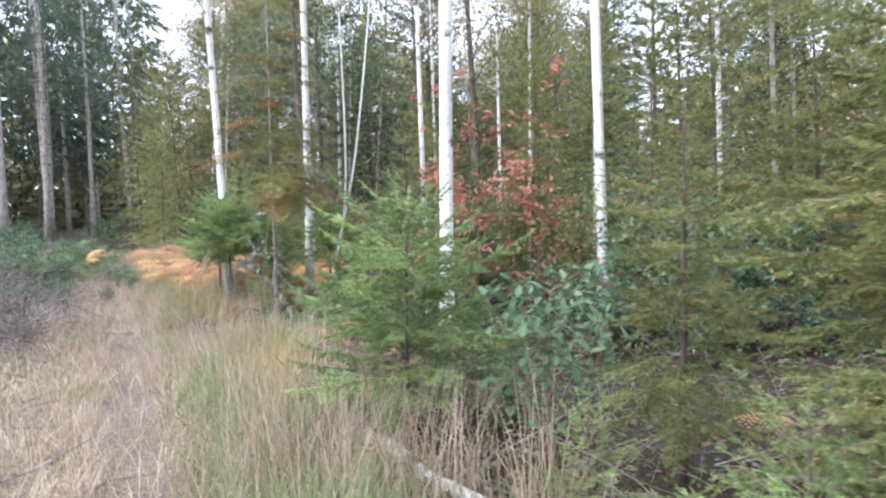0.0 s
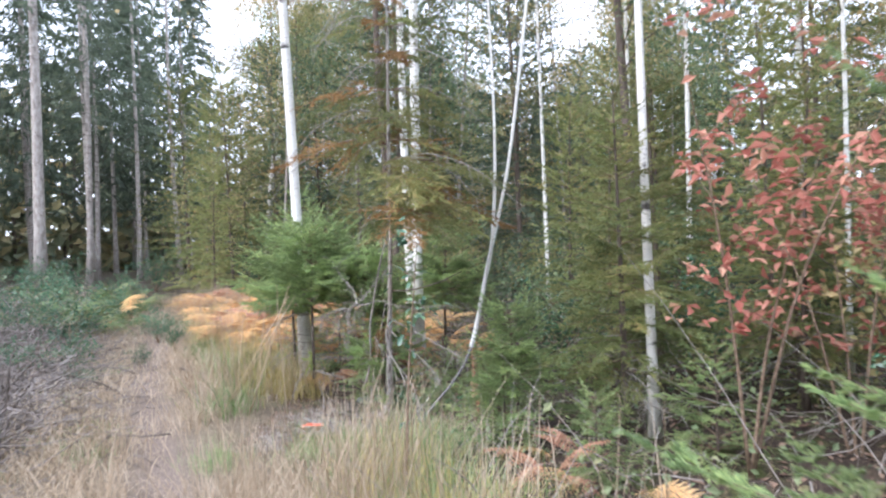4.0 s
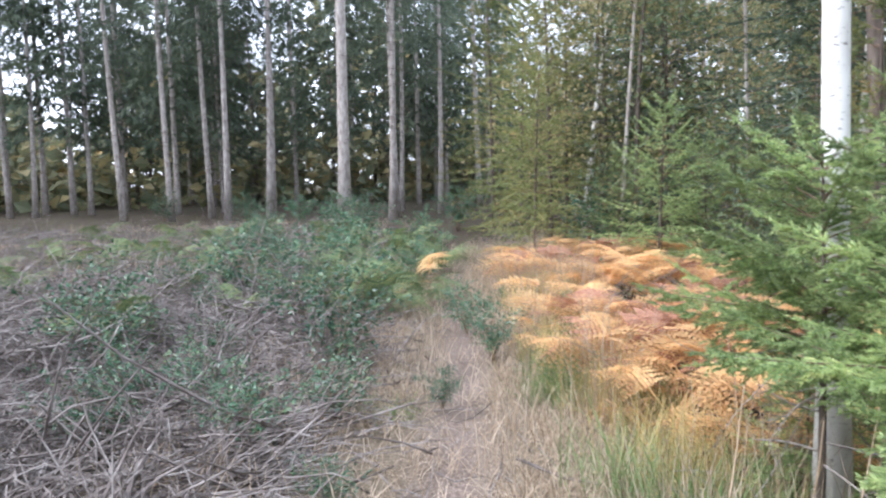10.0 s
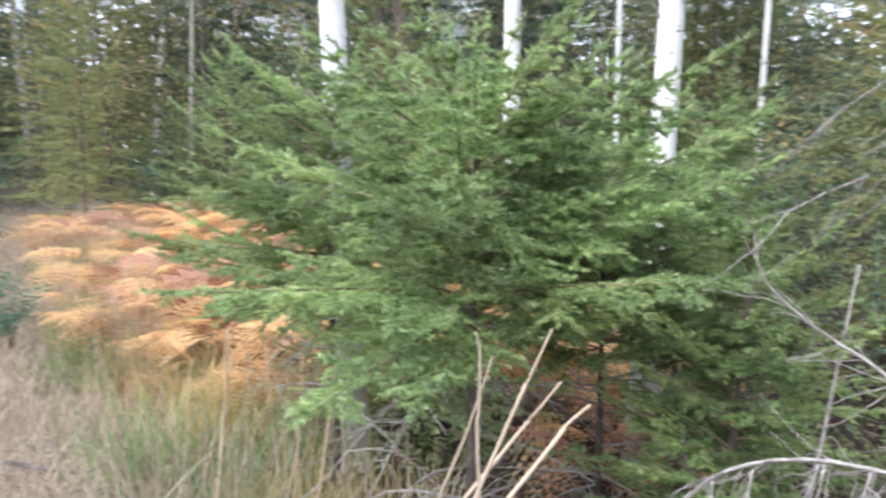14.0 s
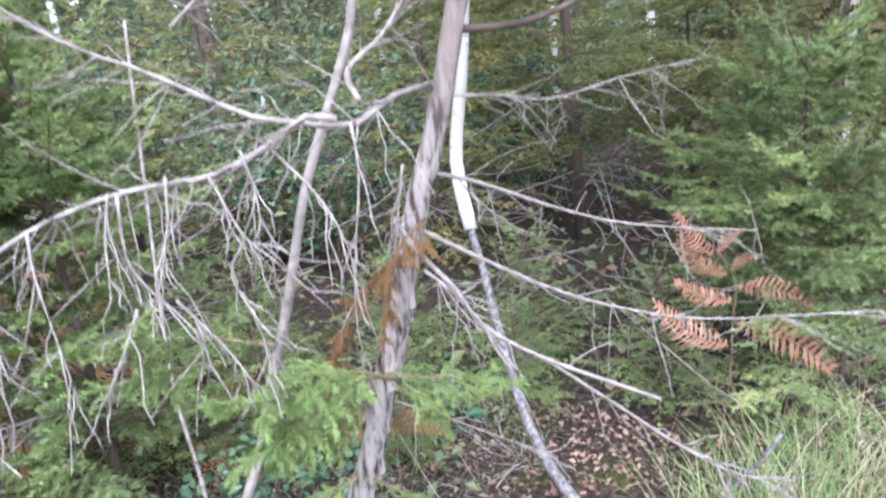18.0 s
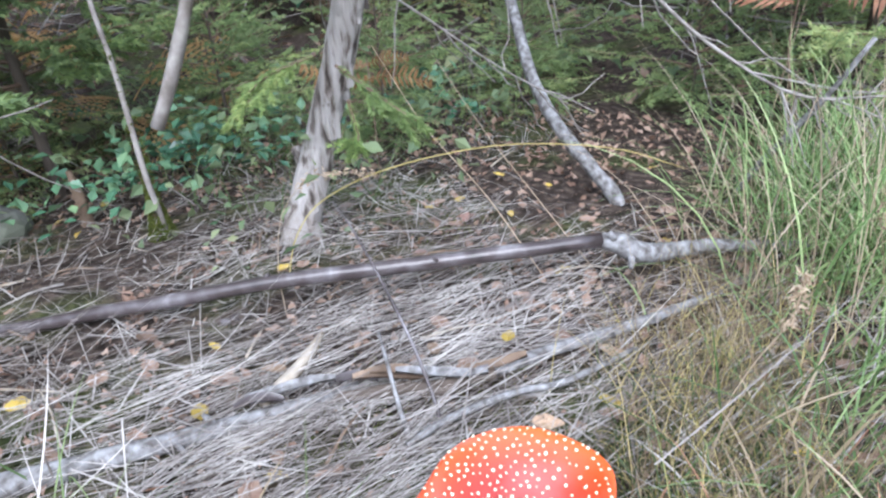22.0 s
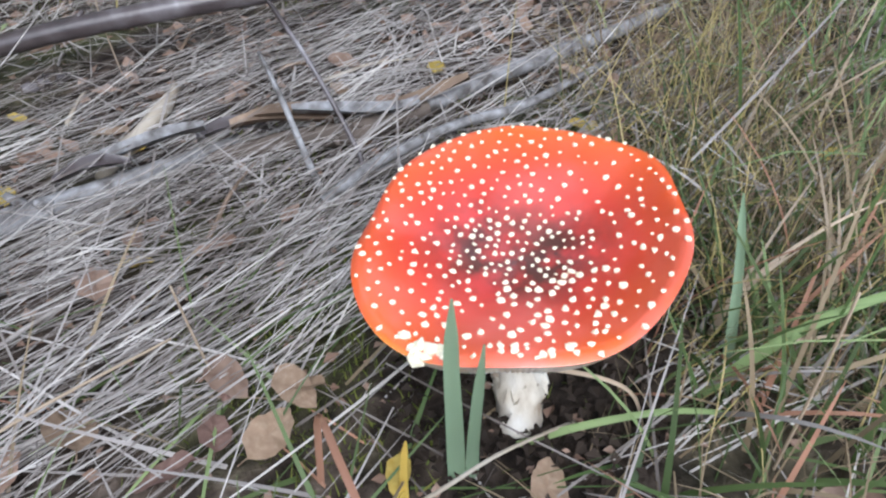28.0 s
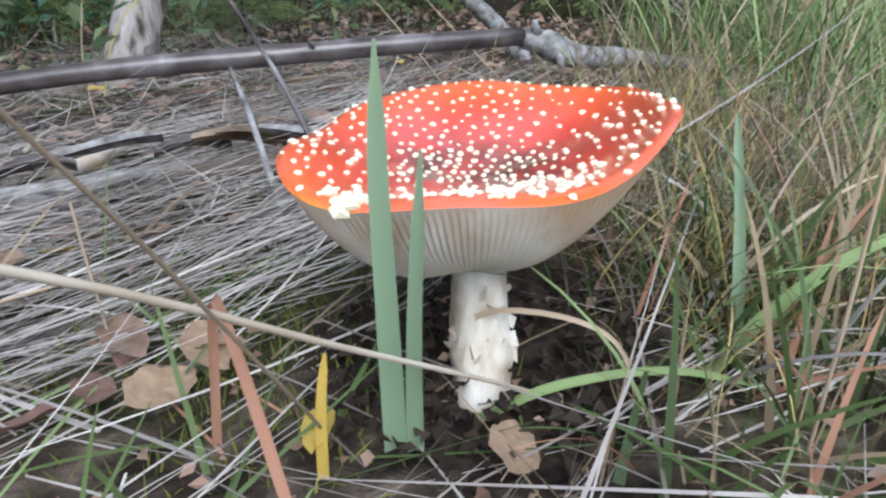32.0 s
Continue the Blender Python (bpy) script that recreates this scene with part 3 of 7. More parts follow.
# ---- ground ----
def make_ground():
    s = np.sinh(np.linspace(-1, 1, 321) * 5.6) / np.sinh(5.6) * 420
    gx, gy = np.meshgrid(s - 3.3, s + 9.2, indexing="ij")
    z = ground_z(gx, gy)
    r = np.hypot(gx + 3.3, gy - 9.2)
    fine_ = np.array([noise.noise((a * 6, b_ * 6, 0)) for a, b_ in zip(gx.ravel(), gy.ravel())]).reshape(gx.shape)
    z = z + 0.012 * fine_ * (r < 40)
    u, v = trail_uv(gx, gy)
    dent = np.exp(-((v - 0.12) / 0.22) ** 2) * 0.035 * (r < 60)
    n = 321
    i, j = np.meshgrid(np.arange(n - 1), np.arange(n - 1), indexing="ij")
    g = Geo()
    g.add(np.stack([gx, gy, z - dent], -1), np.stack([i * n + j, (i + 1) * n + j, (i + 1) * n + j + 1, i * n + j + 1], -1).reshape(-1, 4))
    me = g.mesh("ground", M_GROUND)
    att = me.attributes.new("open_ground", "FLOAT", "POINT")
    open_ = np.clip((1.5 - v) / 0.5, 0, 1) * (1 - 0.65 * np.clip((-1.0 - v) / 0.8, 0, 1)) * np.clip((26 - u) / 8, 0, 1) * (1 - np.exp(-((gx + 3.35) ** 2 + (gy - 9.2) ** 2) / 0.6))
    att.data.foreach_set("value", open_.ravel().astype(np.float32))
    att = me.attributes.new("worn_path", "FLOAT", "POINT")
    wave = v - 0.14 - 0.07 * np.sin(u * 0.9)
    worn = np.clip(1.1 - np.abs(wave) / 0.34, 0, 1) * np.clip((22 - u) / 6, 0, 1)
    att.data.foreach_set("value", worn.ravel().astype(np.float32))
    att = me.attributes.new("hole_shade", "FLOAT", "POINT")
    # dark ring painted for the hole's shade; the ground isn't sunk here
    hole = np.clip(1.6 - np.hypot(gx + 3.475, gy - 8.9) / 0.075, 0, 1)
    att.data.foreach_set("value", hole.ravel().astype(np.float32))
    tagged(new("ground", me), "uneven forest floor of brown litter, moss and dry grass", "ground", kind="structure")


make_ground()


# ---- trees ----
def make_birch(name, at, label, height, radius, lean=(0, 0), bend=0.1, crown_from=0.35, leaf_n=2600, leaf_mat=None, bark=None, leaf=0.055, spread=1.6, group="birches", fork=None, category="birch tree", limbs=12, apart=True):
    ob = thing(name, at, label, category, group)
    stem = Geo()
    zz = np.linspace(0, 1, 14)
    w = rng.normal(0, bend, 2)
    ph = rng.uniform(0, 6, 2)
    mid = np.stack([lean[0] * zz * height + w[0] * np.sin(zz * 3 + ph[0]) * zz, lean[1] * zz * height + w[1] * np.sin(zz * 3 + ph[1]) * zz, zz * height - 0.05], -1)
    tube(stem, mid, radius * (1.12 - 0.8 * zz) * (1 + 0.5 * np.exp(-zz * height / 0.25)), 10, 0.02)
    if fork:
        f = spline([mid[2], mid[2] + np.array([fork[0] * 0.4, fork[1] * 0.4, height * 0.25]), mid[2] + np.array([fork[0], fork[1], height * 0.75])], 10)
        tube(stem, f, radius * np.linspace(0.8, 0.2, 10), 8, 0.02)
    part("trunk", stem, bark or M_BIRCH, ob)
    wood, green = Geo(), Geo()
    tips = []
    for _ in range(limbs):
        if apart:
            wood = Geo()
        z = rng.uniform(crown_from, 0.95)
        p0 = np.array([np.interp(z, zz, mid[:, k]) for k in range(3)])
        a = rng.uniform(0, 6.28)
        L = spread * (1.15 - z) * rng.uniform(0.6, 1.3)
        p = spline([p0, p0 + np.array([math.cos(a) * L * 0.5, math.sin(a) * L * 0.5, L * 0.5]), p0 + np.array([math.cos(a) * L, math.sin(a) * L, L * 0.45]), p0 + np.array([math.cos(a) * L * 1.25, math.sin(a) * L * 1.25, -0.1 * L])], 8)
        tube(wood, p, np.linspace(0.014, 0.003, 8) * (0.5 + radius * 6), 4)
        if apart:
            part("branch", wood, M_DARK_BARK, ob)
        tips.append(p[2:])
    tips = np.concatenate(tips)
    k = rng.integers(0, len(tips), leaf_n)
    off = rng.normal(0, 1, (leaf_n, 3)) * np.array([0.42, 0.42, 0.2]) * spread * 0.55
    leaves(green, tips[k] + off - UP * rng.exponential(0.1, (leaf_n, 1)), np.full(leaf_n, leaf), 0.6, 0.7)
    if apart:
        part("crown", green, leaf_mat or M_BIRCH_LEAF, ob, smooth=False)
    else:
        part("crown", wood.join(green), (M_DARK_BARK, leaf_mat or M_BIRCH_LEAF), ob, smooth=False)
    return ob


def tall_spruce(name, at, label, height=24, radius=0.17, crown=8.5, group="tall spruces", per=6, size=0.24, width=0.055):
    ob = thing(name, at, label, "spruce tree", group)
    stem, stubs, green = Geo(), Geo(), Geo()
    zz = np.linspace(0, 1, 12)
    w = rng.normal(0, 0.12, 2)
    mid = np.stack([w[0] * np.sin(zz * 4), w[1] * np.sin(zz * 3.3), zz * height - 0.1], -1)
    tube(stem, mid, radius * (1.05 - 0.9 * zz) * (1 + 0.35 * np.exp(-zz * height / 0.4)), 10, 0.02)
    n = 70
    z = rng.uniform(1.5, crown + 2, n)
    a = rng.uniform(0, 6.28, n)
    L = rng.uniform(0.15, 0.9, n)
    p0 = np.stack([0 * z, 0 * z, z], -1)
    p1 = p0 + np.stack([np.cos(a) * L, np.sin(a) * L, -0.25 * L], -1)
    many_tubes(stubs, p0, p1, 0.05 * L, np.full(n, 0.012), np.full(n, 0.004), 2, 3)
    zc = crown
    while zc < height - 0.4:
        f = (zc - crown) / (height - crown)
        for i in range(4):
            a = rng.uniform(0, 6.28)
            L = (2.9 * (1 - f) ** 0.8 + 0.25) * rng.uniform(0.55, 1.1)
            m = int(4 + 6 * L)
            t = rng.uniform(0.12, 1, m)
            h = np.array([math.cos(a), math.sin(a), 0])
            s = np.array([-h[1], h[0], 0])
            c = np.array([0, 0, zc]) + h * (L * t)[:, None] + UP * (0.1 * L * t - 0.42 * L * t**2)[:, None] + s * rng.normal(0, 0.16 * L, m)[:, None] * (1.2 - t)[:, None]
            d = unit(h * 0.6 + s * rng.normal(0, 0.6, (m, 1)) + UP * rng.normal(-0.75, 0.3, (m, 1)))
            needles(green, c, d, np.full(m, 0.34), per, size, width, 0.55)
        zc += rng.uniform(0.4, 0.62)
    part("trunk", stem, M_SPRUCE_BARK, ob)
    part("crown", stubs.join(green), (M_DARK_BARK, M_NEEDLE_DARK), ob, smooth=False)
    return ob


SPRUCE_LABEL = "tall grey-barked spruce with a bare trunk and dark drooping crown"
tall = [tall_spruce("tall_spruce", on_ground(-16.6, 25.0), "thick tall spruce with a bare grey trunk at the clearing's edge", 25, 0.19, 9.5),
        tall_spruce("tall_spruce", on_ground(-24.6, 28.1), SPRUCE_LABEL, 23, 0.12, 8.0),
        tall_spruce("tall_spruce", on_ground(-17.1, 28.6), SPRUCE_LABEL, 22, 0.13, 7.0)]
k = 0
for x, y in [(-39.4, 28.0), (-37.6, 28.2), (-29.6, 27.1), (-27.4, 27.7), (-30.34, 33.93), (-27.4, 29.9), (-23.3, 29.1), (-26.59, 33.03), (-18.55, 31.25), (-18.42, 34.81), (-18.09, 38.33), (-26.07, 38.22), (-36.3, 30.3), (-38.5, 27.5), (-21.5, 36.5)]:
    k += 1
    copy_thing(tall[1 + k % 2], on_ground(x, y, 0, 47 * k, 0.92 + 0.16 * ((k * 7) % 5) / 5))
for i in range(40):
    u, v = 40 + 26 * rng.uniform() ** 0.8, rng.uniform(-48, 6)
    x, y = -0.454 * u + 0.891 * v, 0.891 * u + 0.454 * v
    if i and v < -24:
        continue
    if i == 0:
        back = tall_spruce("tall_spruce", on_ground(x, y), SPRUCE_LABEL, 22, 0.13, 4.0, per=2, size=0.5, width=0.15)
    else:
        copy_thing(back, on_ground(x, y, 0, 61 * i, rng.uniform(0.85, 1.15)))

BIRCH_LABEL = "slender white-barked birch with thin yellowing leaves"
birch = [make_birch("birch", on_ground(-4.2, 11.5), "stout white birch rising behind young spruces", 13, 0.057, (-0.025, 0.0), 0.06, 0.34, 3200),
         make_birch("birch", on_ground(-8.98, 24.5), BIRCH_LABEL, 12, 0.09, (0.07, 0.02), 0.25, 0.3, 4200),
         make_birch("birch", on_ground(-2.88, 11.3), "stout white birch leaning beside young spruces", 12, 0.055, (0.02, 0.0), 0.1, 0.4, 3000),
         make_birch("birch", on_ground(-0.76, 6.14), "straight white birch with black bark scars", 13, 0.055, (0.02, 0.0), 0.05, 0.4, 3400),
         make_birch("birch", on_ground(-3.12, 13.04), "stout white birch rising behind young spruces", 13, 0.055, (-0.015, 0.0), 0.1, 0.4, 3200),
         make_birch("birch", on_ground(0.98, 14.3), BIRCH_LABEL, 10, 0.04, (0.02, 0.01), 0.2, 0.35, 2800, spread=1.4)]
k = 0
for x, y, s, m in [(-0.88, 17.06, 1.0, 5), (1.0, 8.13, 1.0, 3), (-0.95, 8.75, 0.8, 5), (2.6, 5.04, 0.95, 5), (2.03, 12.96, 1.0, 5), (3.3, 6.25, 0.7, 5), (3.32, 10.52, 1.0, 5),
                   (0.63, 16.32, 1.0, 5)]:
    k += 1
    copy_thing(birch[m], on_ground(x, y, 0, 73 * k, s))
for x, y, s, m in [(-3.59, 19.49, 1.2, 5), (1.5, 10.84, 0.7, 5)]:
    k += 1
    copy_thing(birch[m], on_ground(x, y, 0, 73 * k, s))

dark = make_birch("broadleaf_tree", on_ground(-3.55, 15.6), "slim dark-barked broadleaf tree with sparse green leaves", 11, 0.075, (-0.05, 0), 0.2, 0.35, 3000, M_GREEN_LEAF, M_DARK_BARK, 0.075, 1.8, "dark stems", category="tree")
for x, y, s in [(-0.09, 12.96, 0.9), (-8.9, 26.5, 0.9), (-7.2, 22.0, 0.7)]:
    k += 1
    copy_thing(dark, on_ground(x, y, 0, 91 * k, s))

thin = [make_birch("thicket_tree", on_ground(-7.3, 21.0), "thin-stemmed young tree in dense yellow-green autumn leaf", 9, 0.04, (0.03, 0.0), 0.3, 0.1, 8200, M_BIRCH_LEAF, M_SPRUCE_BARK, 0.072, 2.1, "thicket trees", category="young tree", limbs=22, apart=False),
        make_birch("thicket_tree", on_ground(-5.0, 20.0), "thin-stemmed young tree in dense olive-green leaf", 8, 0.035, (-0.03, 0.02), 0.3, 0.08, 8000, M_GREEN_LEAF, M_SPRUCE_BARK, 0.072, 1.9, "thicket trees", category="young tree", limbs=22, apart=False)]
mid_dark = make_spruce("young_spruce", on_ground(-6.8, 23.2), "tall dark green young spruce in the thicket", 7.5, 1.5, 0.05, 0.32, 6, 0.24, 0.42, 4, 0.13, 0.03, M_NEEDLE_DARK, sub=False, group="young spruces", rise=0.12, droop=0.45, trunk=0.008)
for i in range(96):
    u, v = rng.uniform(17, 46), rng.uniform(2.5 + 0.5 * (i % 2), 24)
    if i > 62:
        u, v = rng.uniform(2, 20), rng.uniform(10.5, 26)
    x, y = -0.454 * u + 0.891 * v, 0.891 * u + 0.454 * v
    copy_thing((thin[0], thin[1], mid_dark, thin[0], mid_dark)[i % 5], on_ground(x, y, 0, 40 * i, rng.uniform(0.8, 1.35)))

mid_spruce = [make_spruce("young_spruce", on_ground(-8.87, 21.58), "dull green young spruce with thin drooping branches", 6.5, 1.6, 0.03, 0.3, 6, 0.22, 0.42, 4, 0.12, 0.028, M_NEEDLE_DULL, sub=False, group="young spruces", rise=0.15, droop=0.5, trunk=0.009),
              make_spruce("young_spruce", on_ground(-6.19, 18.73), "bushy dark green young spruce", 2.6, 1.25, 0.02, 0.19, 7, 0.1, 0.4, 9, 0.06, 0.011, M_NEEDLE, sub=False, group="young spruces", trunk=0.012)]
for x, y, s, m in [(-8.86, 22.67, 0.9, 0), (-10.87, 25.12, 1.0, 0), (-8.07, 18.38, 0.55, 0), (-3.9, 13.53, 0.5, 0), (-12.5, 27.0, 1.2, 0), (-7.0, 24.0, 1.3, 0), (-10.0, 29.0, 1.4, 0), (-5.6, 19.4, 0.8, 1), (-7.0, 19.6, 0.75, 1), (1.5, 8.0, 0.55, 0), (2.6, 9.0, 0.7, 0), (0.7, 10.7, 0.6, 0), (4.2, 7.5, 0.8, 0), (-0.9, 10.6, 0.42, 0), (-1.1, 12.0, 0.5, 0),
                   (1.9, 12.4, 0.8, 0), (3.8, 13.5, 1.0, 0), (5.5, 9.5, 0.9, 0), (6.0, 5.5, 0.9, 0)]:
    k += 1
    copy_thing(mid_spruce[m], on_ground(x, y, 0, 59 * k, s))
for i in range(34):
    u, v = rng.uniform(-4, 34), rng.uniform(9, 24)
    x, y = -0.454 * u + 0.891 * v, 0.891 * u + 0.454 * v
    copy_thing(mid_spruce[0], on_ground(x, y, 0, 40 * i, rng.uniform(0.7, 1.6)))

# woods that close the place behind the walker and beyond the clearing
for i in range(40):
    a = rng.uniform(2.6, 6.0)
    d = rng.uniform(26, 50)
    x, y = -4 + d * math.cos(a), 6 + d * math.sin(a)
    copy_thing((thin[0], thin[1], mid_spruce[0], back)[i % 4], on_ground(x, y, 0, 40 * i, (1.5, 1.5, 1.8, 1.0)[i % 4]))


def far_woods():
    """Distant woods all round, as many clumps of leaves."""
    g = Geo()
    n = 34000
    a = rng.uniform(0, 2 * math.pi, n)
    d = rng.uniform(52, 85, n)
    top = 11 + 4 * np.sin(a * 9) + 3 * np.sin(a * 23 + 2) + 2 * np.sin(a * 51)
    x, y = -4 + d * np.cos(a), 9 + d * np.sin(a)
    z = ground_z(x, y) + top * rng.uniform(0, 1, n) ** 0.8
    leaves(g, np.stack([x, y, z], -1), np.full(n, 1.5), 0.2, 0.75)
    n = 22000
    a, d = rng.uniform(0, 2 * math.pi, n), rng.uniform(44, 62, n)
    x, y = -4 + d * np.cos(a), 9 + d * np.sin(a)
    leaves(g, np.stack([x, y, ground_z(x, y) + 4.6 * rng.uniform(0, 1, n)], -1), np.full(n, 1.0), 0.2, 0.75)
    m = 500
    a, d = rng.uniform(0, 6.28, m), rng.uniform(48, 75, m)
    x, y = -4 + d * np.cos(a), 9 + d * np.sin(a)
    p = np.stack([x, y, ground_z(x, y) - 0.2], -1)
    w = Geo()
    many_tubes(w, p, p + UP * rng.uniform(8, 14, (m, 1)), np.zeros(m), np.full(m, 0.16), np.full(m, 0.08), 2, 5, 0.15)
    tagged(part("far_woods", g.join(w), (M_FAR, M_DARK_BARK), smooth=False), "distant dark woods of mixed trees", "woods", kind="stuff")


far_woods()


# ---- young spruces by the trail ----
NEAR = dict(gap=0.042, twig=0.42, per=22, size=0.023, width=0.0085, group="young spruces", apart=True, fork=(0.35, 0.65), droop=0.26)
make_spruce("young_spruce", on_ground(-1.02, 4.95), "bushy green young spruce with dead grey twigs at its foot", 1.55, 0.98, 0.27, 0.15, 8, dead=22, taper=0.55, low=0.85, **NEAR)
sap_b = make_spruce("young_spruce", on_ground(-3.82, 10.36), "fresh green young spruce with a bare dark stem", 1.66, 0.76, 0.58, 0.09, 8, dead=16, low=0.95, taper=0.42, **NEAR)
sap_c = make_spruce("young_spruce", on_ground(-4.26, 11.25), "fresh green young spruce beside a white birch", 1.78, 0.7, 0.46, 0.115, 8, dead=10, low=0.9, taper=0.45, **NEAR)
make_spruce("young_spruce", on_ground(-3.1, 10.2), "low dense green young spruce beside a dead spruce", 1.22, 0.55, 0.22, 0.115, 8, dead=6, taper=0.5, **NEAR)
copy_thing(sap_b, on_ground(-3.3, 10.7, -0.05, 130, 0.9))
copy_thing(sap_c, on_ground(-2.6, 11.6, 0, 200, 0.95))
DULL = dict(gap=0.06, twig=0.38, per=10, size=0.03, width=0.010, mat=M_NEEDLE_DULL, group="shaded spruces", apart=True, rise=0.1, droop=0.4)
dull = make_spruce("shaded_spruce", on_ground(1.1, 3.1), "olive spruce with drooping half-dry boughs", 3.4, 1.15, 0.2, 0.24, 6, dead=10, **DULL)
copy_thing(dull, on_ground(-1.15, 8.75, 0, 80, 0.75))
copy_thing(dull, on_ground(0.35, 9.3, 0, 200, 0.8))
copy_thing(dull, on_ground(-0.6, 9.9, 0, 300, 0.9))
copy_thing(dull, on_ground(2.9, 7.3, 0, 30, 1.0))
copy_thing(dull, on_ground(0.85, 2.7, 0, 140, 0.75))
copy_thing(dull, on_ground(0.45, 4.2, 0, 260, 0.62))
low = make_spruce("low_spruce", on_ground(0.3, 2.75), "low spreading green spruce seedling", 0.85, 0.6, 0.08, 0.1, 6, 0.05, 0.38, 12, 0.022, 0.006, M_NEEDLE, sub=True, group="spruce seedlings", apart=True)
for x, y, s, r in [(0.75, 3.1, 1.0, 40), (-0.15, 3.7, 0.7, 100), (1.0, 2.2, 0.9, 200), (-0.3, 5.6, 0.9, 10), (-1.5, 7.9, 0.7, 150), (-0.7, 8.2, 0.9, 250), (-1.35, 8.95, 0.75, 330), (-3.85, 11.7, 1.25, 90), (-4.3, 11.9, 1.0, 30)]:
    copy_thing(low, on_ground(x, y, 0, r, s))


# ---- oak, holly, rowan ----
def lobed(geo, c, size):
    """Oak leaves: lobed outlines, slightly cupped."""
    n = len(c)
    a = rng.uniform(0, 6.28, n)
    el = rng.normal(-0.35, 0.4, n)
    d = np.stack([np.cos(a) * np.cos(el), np.sin(a) * np.cos(el), np.sin(el)], -1)
    s = unit(np.cross(d, UP) + rng.normal(0, 0.3, (n, 3)))
    nn = np.cross(s, d)
    out = np.array([(0, 0), (0.14, 0.12), (0.10, 0.25), (0.24, 0.38), (0.16, 0.50), (0.30, 0.66), (0.19, 0.76), (0.16, 0.92), (0, 1)])
    out = np.concatenate([out, out[-2:0:-1] * np.array([-1, 1])])
    m = len(out)
    L = (size * rng.uniform(0.7, 1.2, n))[:, None, None]
    x, y = out[:, 0][None, :, None], out[:, 1][None, :, None]
    v = c[:, None] + L * (d[:, None] * y + s[:, None] * x + nn[:, None] * (np.abs(x) * 0.35 - y * y * 0.15))
    mid = c[:, None] + L * d[:, None] * 0.5
    v = np.concatenate([v, mid], 1)
    i = np.arange(m)
    f = np.stack([i, (i + 1) % m, np.full(m, m)], -1)
    geo.add(v, (f[None] + (np.arange(n) * (m + 1))[:, None, None]).reshape(-1, 3))


def make_sapling(name, at, label, height, stems, leaf_n, leaf_size, mat, category, shape="plain", spread=0.35, group="", up=0.25):
    ob = thing(name, at, label, category, group)
    tips, fine_twigs = [], Geo()
    for i in range(stems):
        a = rng.uniform(0, 6.28)
        L = height * rng.uniform(0.7, 1.05)
        r = spread * rng.uniform(0.3, 1.1)
        g = Geo()
        p = spline([(0, 0, -0.03), (math.cos(a) * r * 0.35, math.sin(a) * r * 0.35, L * 0.5), (math.cos(a) * r, math.sin(a) * r, L)], 9)
        tube(g, p, np.linspace(0.006 + 0.003 * height, 0.0015, 9), 5)
        q = 7
        k = rng.integers(3, 9, q)
        b2 = rng.uniform(0, 6.28, q)
        e = p[k] + np.stack([np.cos(b2), np.sin(b2), rng.uniform(0, 0.8, q)], -1) * spread * 0.6
        many_tubes(fine_twigs, p[k], e, np.zeros(q), np.full(q, 0.003), np.full(q, 0.001), 3, 3)
        part("stem", g, M_BROWN_TWIG, ob)
        for s_, e_ in zip(p[k], e):
            tips.append(s_ + np.linspace(0.3, 1, 6)[:, None] * (e_ - s_))
        tips.append(p[int(9 * up):])
    tips = np.concatenate(tips)
    c = tips[rng.integers(0, len(tips), leaf_n)] + rng.normal(0, leaf_size * 0.55, (leaf_n, 3))
    g = Geo()
    if shape == "oak":
        lobed(g, c, leaf_size)
    else:
        leaves(g, c, np.full(leaf_n, leaf_size), 0.1, 0.5, 0.18)
    part("foliage", fine_twigs.join(g), (M_BROWN_TWIG, mat), ob, smooth=False)
    return ob


oak = make_sapling("oak_sapling", on_ground(-0.2, 4.5), "oak sapling with pale green lobed leaves", 1.1, 4, 260, 0.088, M_OAK_LEAF, "oak sapling", "oak", 0.6, "oak saplings")
copy_thing(oak, on_ground(0.05, 5.1, -0.1, 120, 0.9))
sprig = make_sapling("holly", on_ground(-2.56, 7.2), "slender holly shoot with glossy dark leaves", 1.72, 1, 54, 0.062, M_HOLLY, "holly", "oak", 0.25, "hollies", 0.55)
holly = make_sapling("holly", on_ground(-7.73, 12.58), "low dark green holly shoots among grey brushwood", 0.85, 9, 1000, 0.055, M_HOLLY, "holly", "plain", 0.5, "hollies")
k = 0
